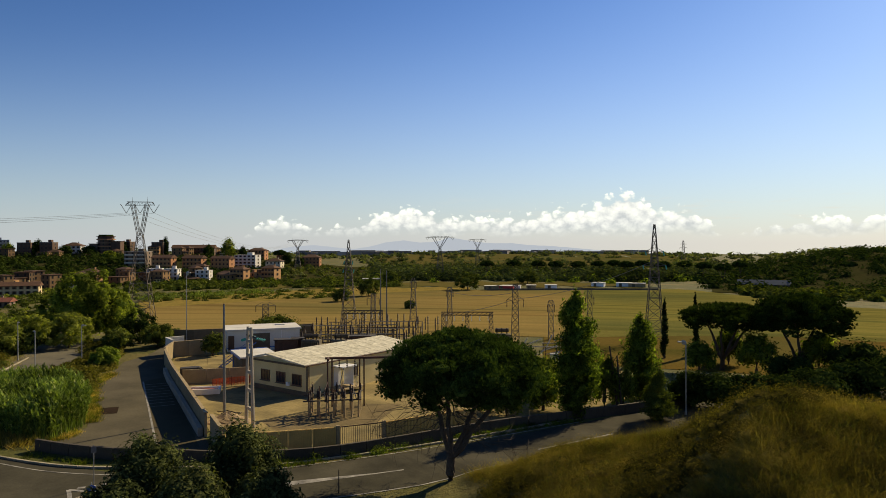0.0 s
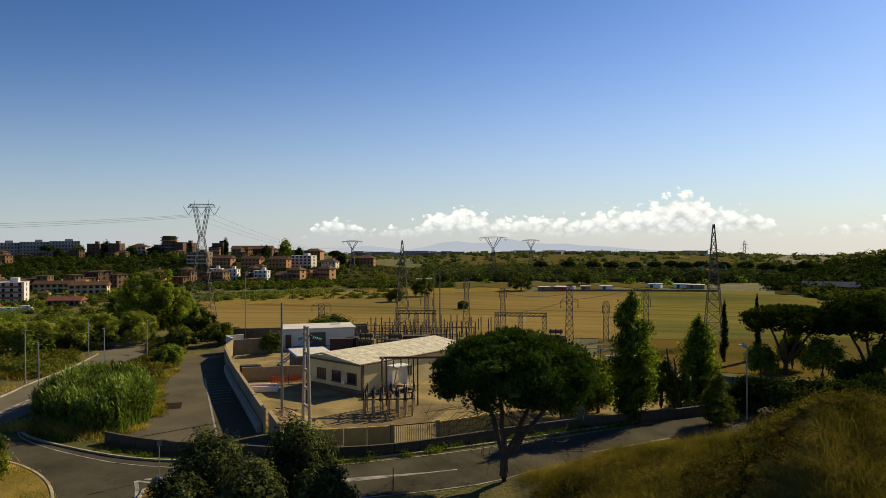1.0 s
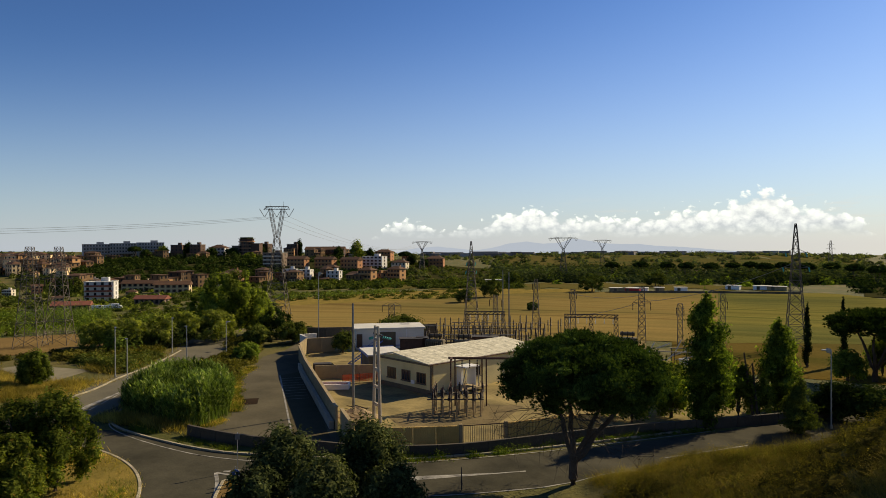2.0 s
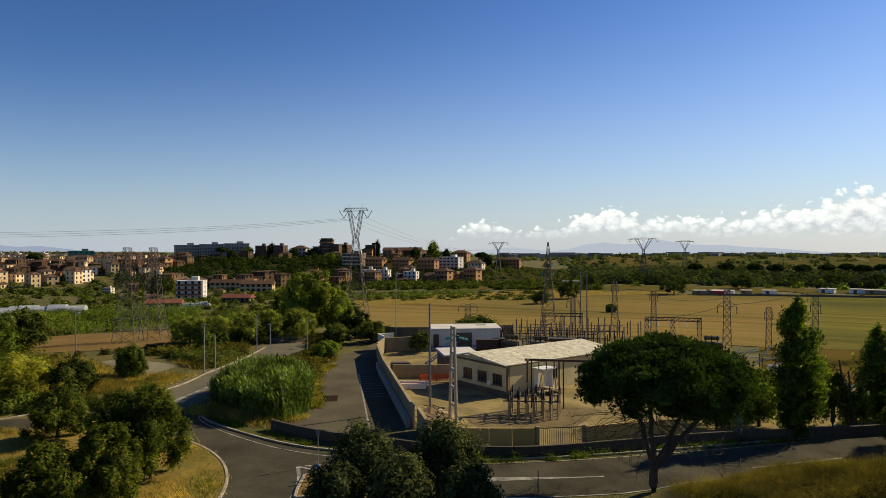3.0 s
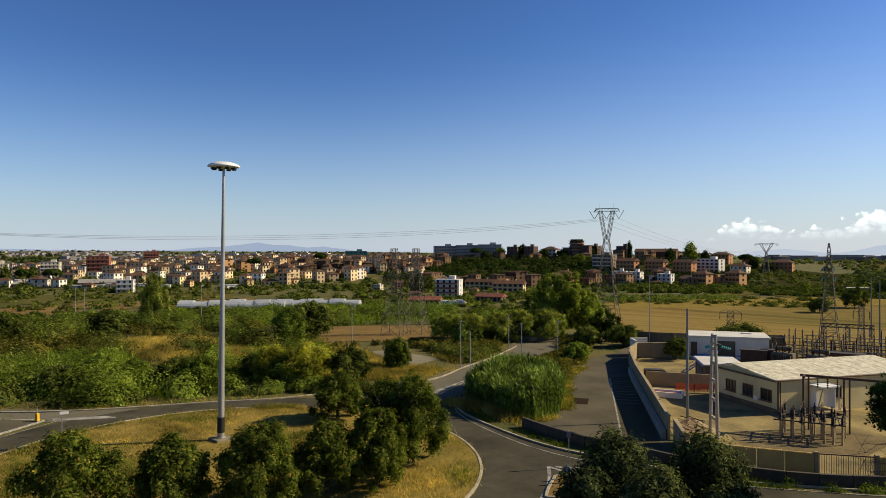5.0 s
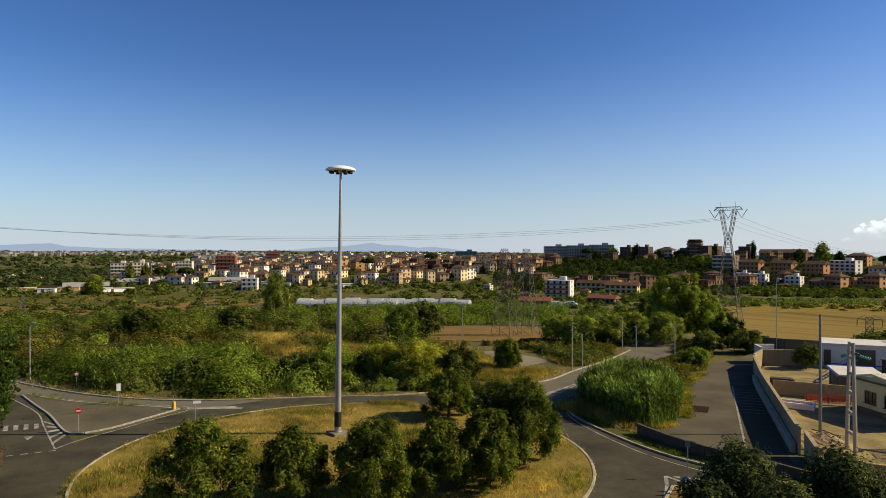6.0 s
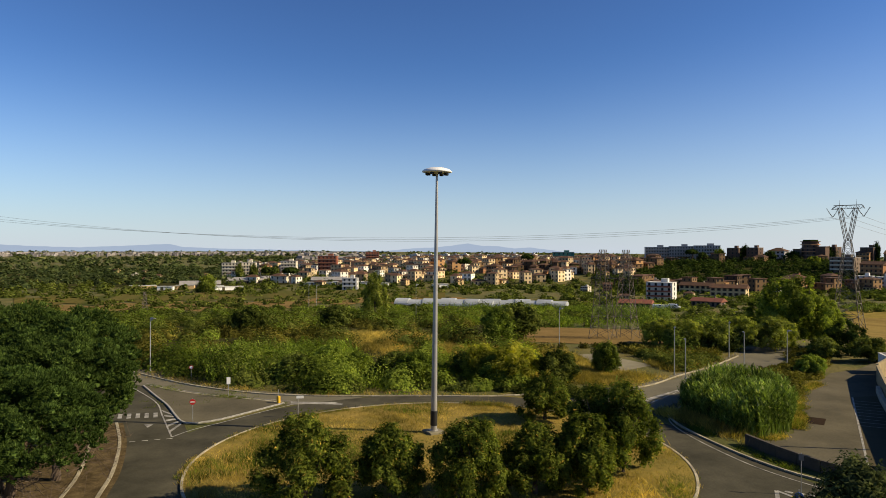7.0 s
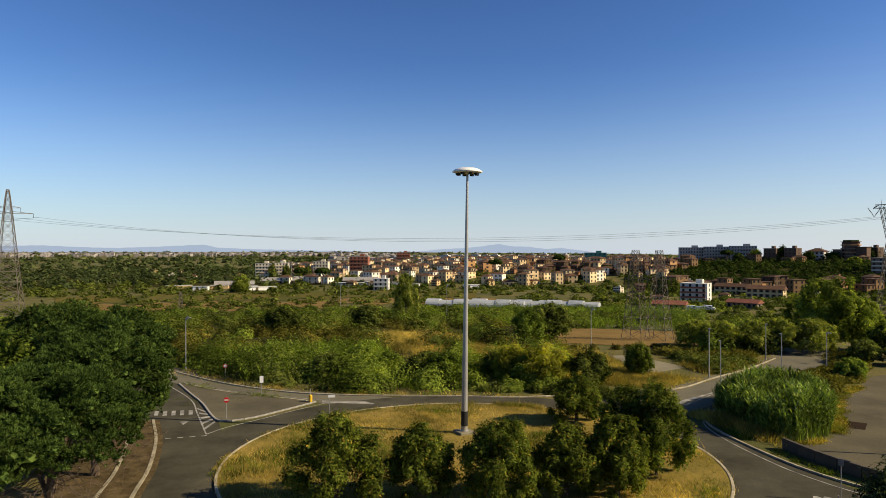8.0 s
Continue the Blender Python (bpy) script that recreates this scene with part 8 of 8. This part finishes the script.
town_blocks(360, 57, 86, 600, 1150, "dense quarter of ochre houses on the plain", 521)
town_blocks(300, 60, 89, 500, 1200, "pale plastered houses on the plain", 527, 0.5, PALEWALL)
town_blocks(120, 57, 84, 480, 680, "ochre houses along the edge of the town", 522)
town_blocks(18, 33, 43, 462, 500, "brown houses on the foot of the village hill", 523, 0.5, HILLWALL)
town_blocks(34, 43, 57, 440, 485, "brown houses below the wooded slope", 526, 0.5, HILLWALL)
town_blocks(40, 33, 58, 625, 690, "brown houses along the village hilltop", 524, 0.5, HILLWALL)
town_blocks(70, 55, 68, 560, 720, "brown houses on the shoulder of the hill", 525, 0.5, HILLWALL)
# walls greyed: the haze over the city is in their colour
FARCITY = mat("far_city_walls", (0.32, 0.29, 0.27), (0.13, 0.115, 0.11), 0.9, 0, 0.02, 0.3, 0, 0.1, island=0.45)
box_city("far_city", 1100, 78, 118, 2300, 3300, (7, 16), (3, 9), FARCITY, "hazy far city blocks along the skyline", 501)
box_city("far_city", 520, 58, 84, 1250, 2300, (8, 18), (4, 10), FARCITY, "far pale town blocks on the plain", 502)
box_city("far_city", 90, 2, 30, 1700, 2600, (16, 60), (8, 16), FARCITY, "far town blocks beyond the woods", 503)

# vans and greenhouses on the flat
van(*pol(54.2, 300), 60, WHITE, "white van parked by the far houses")
van(*pol(54.9, 302), 60, WHITE, "white van parked by the far houses")
van(*pol(53.7, 306), 40, WHITE, "white van parked by the far houses")


def greenhouse(a, r, L, w, rz, label):
    x, y = pol(a, r)
    e = tagged(thing("greenhouse", x, y, None, a + rz), label, "greenhouse")
    n = max(1, int(L / 6))
    for i in range(n):
        bm = bmesh.new()
        seg = 10
        rows = []
        for px in (i * L / n, (i + 1) * L / n - 0.25):
            rows.append([bm.verts.new((px, w / 2 * math.cos(math.pi * k / seg), 0.3 + 2.7 * math.sin(math.pi * k / seg) * (1 + 0.12 * math.sin(i * 2.4 + a)))) for k in range(seg + 1)])
        for k in range(seg):
            bm.faces.new((rows[0][k], rows[0][k + 1], rows[1][k + 1], rows[1][k]))
        for R in rows:
            bm.faces.new(R)
        bmesh.ops.recalc_face_normals(bm, faces=bm.faces)
        part("film_bay", bm, PLASTIC, e)
    for i in range(n + 1):
        part("hoop", tb((i * L / n, -w / 2, -0.2), (i * L / n, -w / 2, 0.6), 0.05), STEEL, e)


greenhouse(68.0, 302, 44, 9, 172, "long white film greenhouse tunnel")
greenhouse(65.0, 304, 46, 9, 176, "long white film greenhouse tunnel")
greenhouse(62.0, 300, 26, 9, 170, "long white film greenhouse tunnel")
for i, (a, r, c) in enumerate(((94.0, 455, WHITE), (92.6, 465, WALLS[0]), (90.6, 450, WHITE), (95.6, 470, WALLS[0]), (89.4, 440, WHITE), (82.4, 480, PLASTIC), (80.6, 486, PLASTIC), (79.0, 480, PLASTIC), (14.2, 372, CONC), (13.1, 372, RED), (12.6, 376, WHITE), (11.0, 380, CONC), (9.4, 384, WHITE),
                               (5.6, 410, WHITE), (3.6, 412, WHITE), (2.6, 408, CONC), (24.2, 452, CONC), (72.4, 450, WHITE), (77.4, 465, WHITE))):
    e = tagged(thing("yard_shed", *pol(a, r), None, a + (i * 37) % 30 - 15), "low shed with a pale sheet roof on the flat", "shed")
    w = (9 + (i * 13) % 11) * (1.0 if a > 40 else 0.55)
    part("wall", bx(0, 0, 1.0, w, 4.5, 2.6), c, e)
    part("roof", bx(0, 0, 2.4, w + 0.6, 5.2, 0.18), ROOF_PALE, e)
    part("door", bx(-w * 0.2, -2.27, 1.1, 1.6, 0.06, 2.0), CONC_GREY, e)
panel_wall("wall_far_yard", [pol(14.6, 366), pol(10, 372), pol(5, 378), pol(1, 384)], 1.2, 0.3, CONC_GREY, "long dark boundary wall beyond the field", 8.0)

# ---- woods ----


def wood(n, a0, a1, r0, r1, size, leaves, leaf, material, label, seed, flat=0.9, keep=None):
    return scatter("woodland", n, a0, a1, r0, r1, size, leaves, leaf, material, label, seed, keep, flat, 0.22)


wood(440, -4, 24, 470, 660, (4.4, 7.6), 74, 1.52, PLAINWOOD, "dense belt of woods beyond the field", 601, 1.25)
wood(230, -4, 22, 455, 540, (2.6, 4.8), 74, 1.34, PLAINWOOD, "dark trees at the front of the woods", 602, 1.2)
wood(640, -42, -2.5, 380, 760, (4.0, 7.0), 74, 1.46, DARKLEAF, "dark wooded hill beyond the field", 603, 1.1)
wood(300, -40, -5, 345, 400, (2.6, 4.4), 62, 1.59, BRAMBLE, "dark bushes at the foot of the wooded hill", 604, 1.0)
wood(380, 43, 58, 495, 650, (2.6, 4.8), 58, 1.22, DARKLEAF, "dark trees on the steep village slope", 618, 1.2)
wood(420, 32, 60, 490, 660, (2.2, 4.0), 58, 1.28, DARKLEAF, "dark garden trees among the village houses", 605, 1.15)
wood(220, 32, 58, 440, 500, (2.0, 3.6), 55, 1.46, BRAMBLE, "bushes below the village", 606, 1.0)
wood(150, 22, 33, 440, 620, (1.4, 3.4), 55, 1.10, BRAMBLE, "bushes on the falling end of the hill", 616, 1.1)
wood(70, 22, 33, 440, 620, (1.6, 3.4), 55, 1.10, FARWOOD, "light green trees on the falling end of the hill", 617, 1.2)
wood(520, 57, 84, 430, 760, (1.9, 3.8), 49, 1.16, BRAMBLE, "garden trees among the town houses", 607, 1.1)
wood(180, 57, 84, 440, 760, (2.0, 4.0), 55, 1.16, DARKLEAF, "dark evergreen trees among the town houses", 613, 1.2)
wood(700, 57, 84, 700, 1300, (2.6, 4.6), 31, 1.95, BRAMBLE, "trees among the farther town houses", 614, 1.0)
wood(860, 84, 120, 500, 900, (3.2, 6.0), 46, 1.83, PLAINWOOD, "broad dark woods on the plain", 608, 1.1)
wood(150, 86, 120, 400, 560, (2.6, 4.6), 55, 1.59, BRAMBLE, "lighter trees in the woods on the plain", 609, 1.1)
wood(900, -45, 58, 700, 1600, (4, 8), 24, 3.66, FARWOOD, "far rolling woods", 610, 0.9, lambda x, y: ~((np.degrees(np.arctan2(-x, y)) > -2) & (np.degrees(np.arctan2(-x, y)) < 23) & (np.hypot(x, y) < 1120) & (wob(x, y, 40.0) < 0.15)))
wood(1100, 58, 122, 760, 2000, (4, 8), 18, 4.88, PLAINWOOD, "far woods of the plain", 611, 0.9)
wood(1200, -45, 122, 1600, 3800, (8, 15), 8, 10.98, FARWOOD, "far woods towards the horizon", 612, 0.7)
wood(330, -3, 24, 700, 1120, (3.0, 6.0), 46, 2.0, FARWOOD, "clumps of trees on the far meadow", 619, 1.1, lambda x, y: wob(x, y, 26.0) > -0.15)
wood(130, 31, 44, 498, 532, (2.4, 4.2), 80, 1.1, DARKLEAF, "dark trees between the rows of hill houses", 620, 1.1)
wood(110, -4, 24, 440, 620, (2.2, 4.2), 68, 1.22, POPLAR, "lighter green trees in the woods beyond the field", 615, 1.2)
first = stone_pine(*pol(9.0, 520), 12.0, 11, 6.4, "distant umbrella pine above the woods", 19, 1500, (0, 0), False, DARKLEAF, 1.1)
for a, r in ((7.2, 512), (5.6, 530), (3.4, 520), (2.2, 540), (0.6, 520), (-1.0, 535), (12.4, 540), (14.6, 530), (10.4, 528), (4.4, 548), (-2.4, 505), (-3.8, 470), (-5.0, 520), (31.5, 590), (52.4, 668), (84.6, 500), (86.3, 520), (70.4, 560), (65.2, 610)):
    x, y = pol(a, r)
    copy_thing(first, pose(x, y, gz(x, y), 0, 0, (a * 57) % 360))
for i, (a, r, h, w) in enumerate(((50.4, 655, 13, 10), (48.9, 655, 12, 9), (49.6, 660, 9, 8), (87.5, 560, 14, 7), (88.6, 555, 15, 7), (86.6, 562, 13, 7), (85.8, 566, 13, 7), (91, 420, 11, 10), (56.4, 400, 9, 9), (35.5, 600, 20, 13), (57.2, 372, 12, 9), (48.6, 655, 16, 8), (43.0, 650, 13, 11), (40.1, 648, 17, 6), (37.0, 635, 12, 9), (34.4, 630, 11, 8), (45.4, 640, 10, 14), (46.9, 645, 10, 12), (31.0, 600, 10, 8), (51.6, 640, 10, 9), (30.0, 590, 8, 9), (44.0, 600, 7, 10))):
    broadleaf("garden_tree", *pol(a, r), h, w, "leafy tree standing among the far houses", 130 + i, 1500, 0.9, BROAD if i in (0, 1, 2, 7, 9, 21) else BRAMBLE if i < 9 else DARKLEAF, 0.0, 12, 0.45)

# ---- distant hills ----


# sheets that glow; distance haze is painted into their emission colour
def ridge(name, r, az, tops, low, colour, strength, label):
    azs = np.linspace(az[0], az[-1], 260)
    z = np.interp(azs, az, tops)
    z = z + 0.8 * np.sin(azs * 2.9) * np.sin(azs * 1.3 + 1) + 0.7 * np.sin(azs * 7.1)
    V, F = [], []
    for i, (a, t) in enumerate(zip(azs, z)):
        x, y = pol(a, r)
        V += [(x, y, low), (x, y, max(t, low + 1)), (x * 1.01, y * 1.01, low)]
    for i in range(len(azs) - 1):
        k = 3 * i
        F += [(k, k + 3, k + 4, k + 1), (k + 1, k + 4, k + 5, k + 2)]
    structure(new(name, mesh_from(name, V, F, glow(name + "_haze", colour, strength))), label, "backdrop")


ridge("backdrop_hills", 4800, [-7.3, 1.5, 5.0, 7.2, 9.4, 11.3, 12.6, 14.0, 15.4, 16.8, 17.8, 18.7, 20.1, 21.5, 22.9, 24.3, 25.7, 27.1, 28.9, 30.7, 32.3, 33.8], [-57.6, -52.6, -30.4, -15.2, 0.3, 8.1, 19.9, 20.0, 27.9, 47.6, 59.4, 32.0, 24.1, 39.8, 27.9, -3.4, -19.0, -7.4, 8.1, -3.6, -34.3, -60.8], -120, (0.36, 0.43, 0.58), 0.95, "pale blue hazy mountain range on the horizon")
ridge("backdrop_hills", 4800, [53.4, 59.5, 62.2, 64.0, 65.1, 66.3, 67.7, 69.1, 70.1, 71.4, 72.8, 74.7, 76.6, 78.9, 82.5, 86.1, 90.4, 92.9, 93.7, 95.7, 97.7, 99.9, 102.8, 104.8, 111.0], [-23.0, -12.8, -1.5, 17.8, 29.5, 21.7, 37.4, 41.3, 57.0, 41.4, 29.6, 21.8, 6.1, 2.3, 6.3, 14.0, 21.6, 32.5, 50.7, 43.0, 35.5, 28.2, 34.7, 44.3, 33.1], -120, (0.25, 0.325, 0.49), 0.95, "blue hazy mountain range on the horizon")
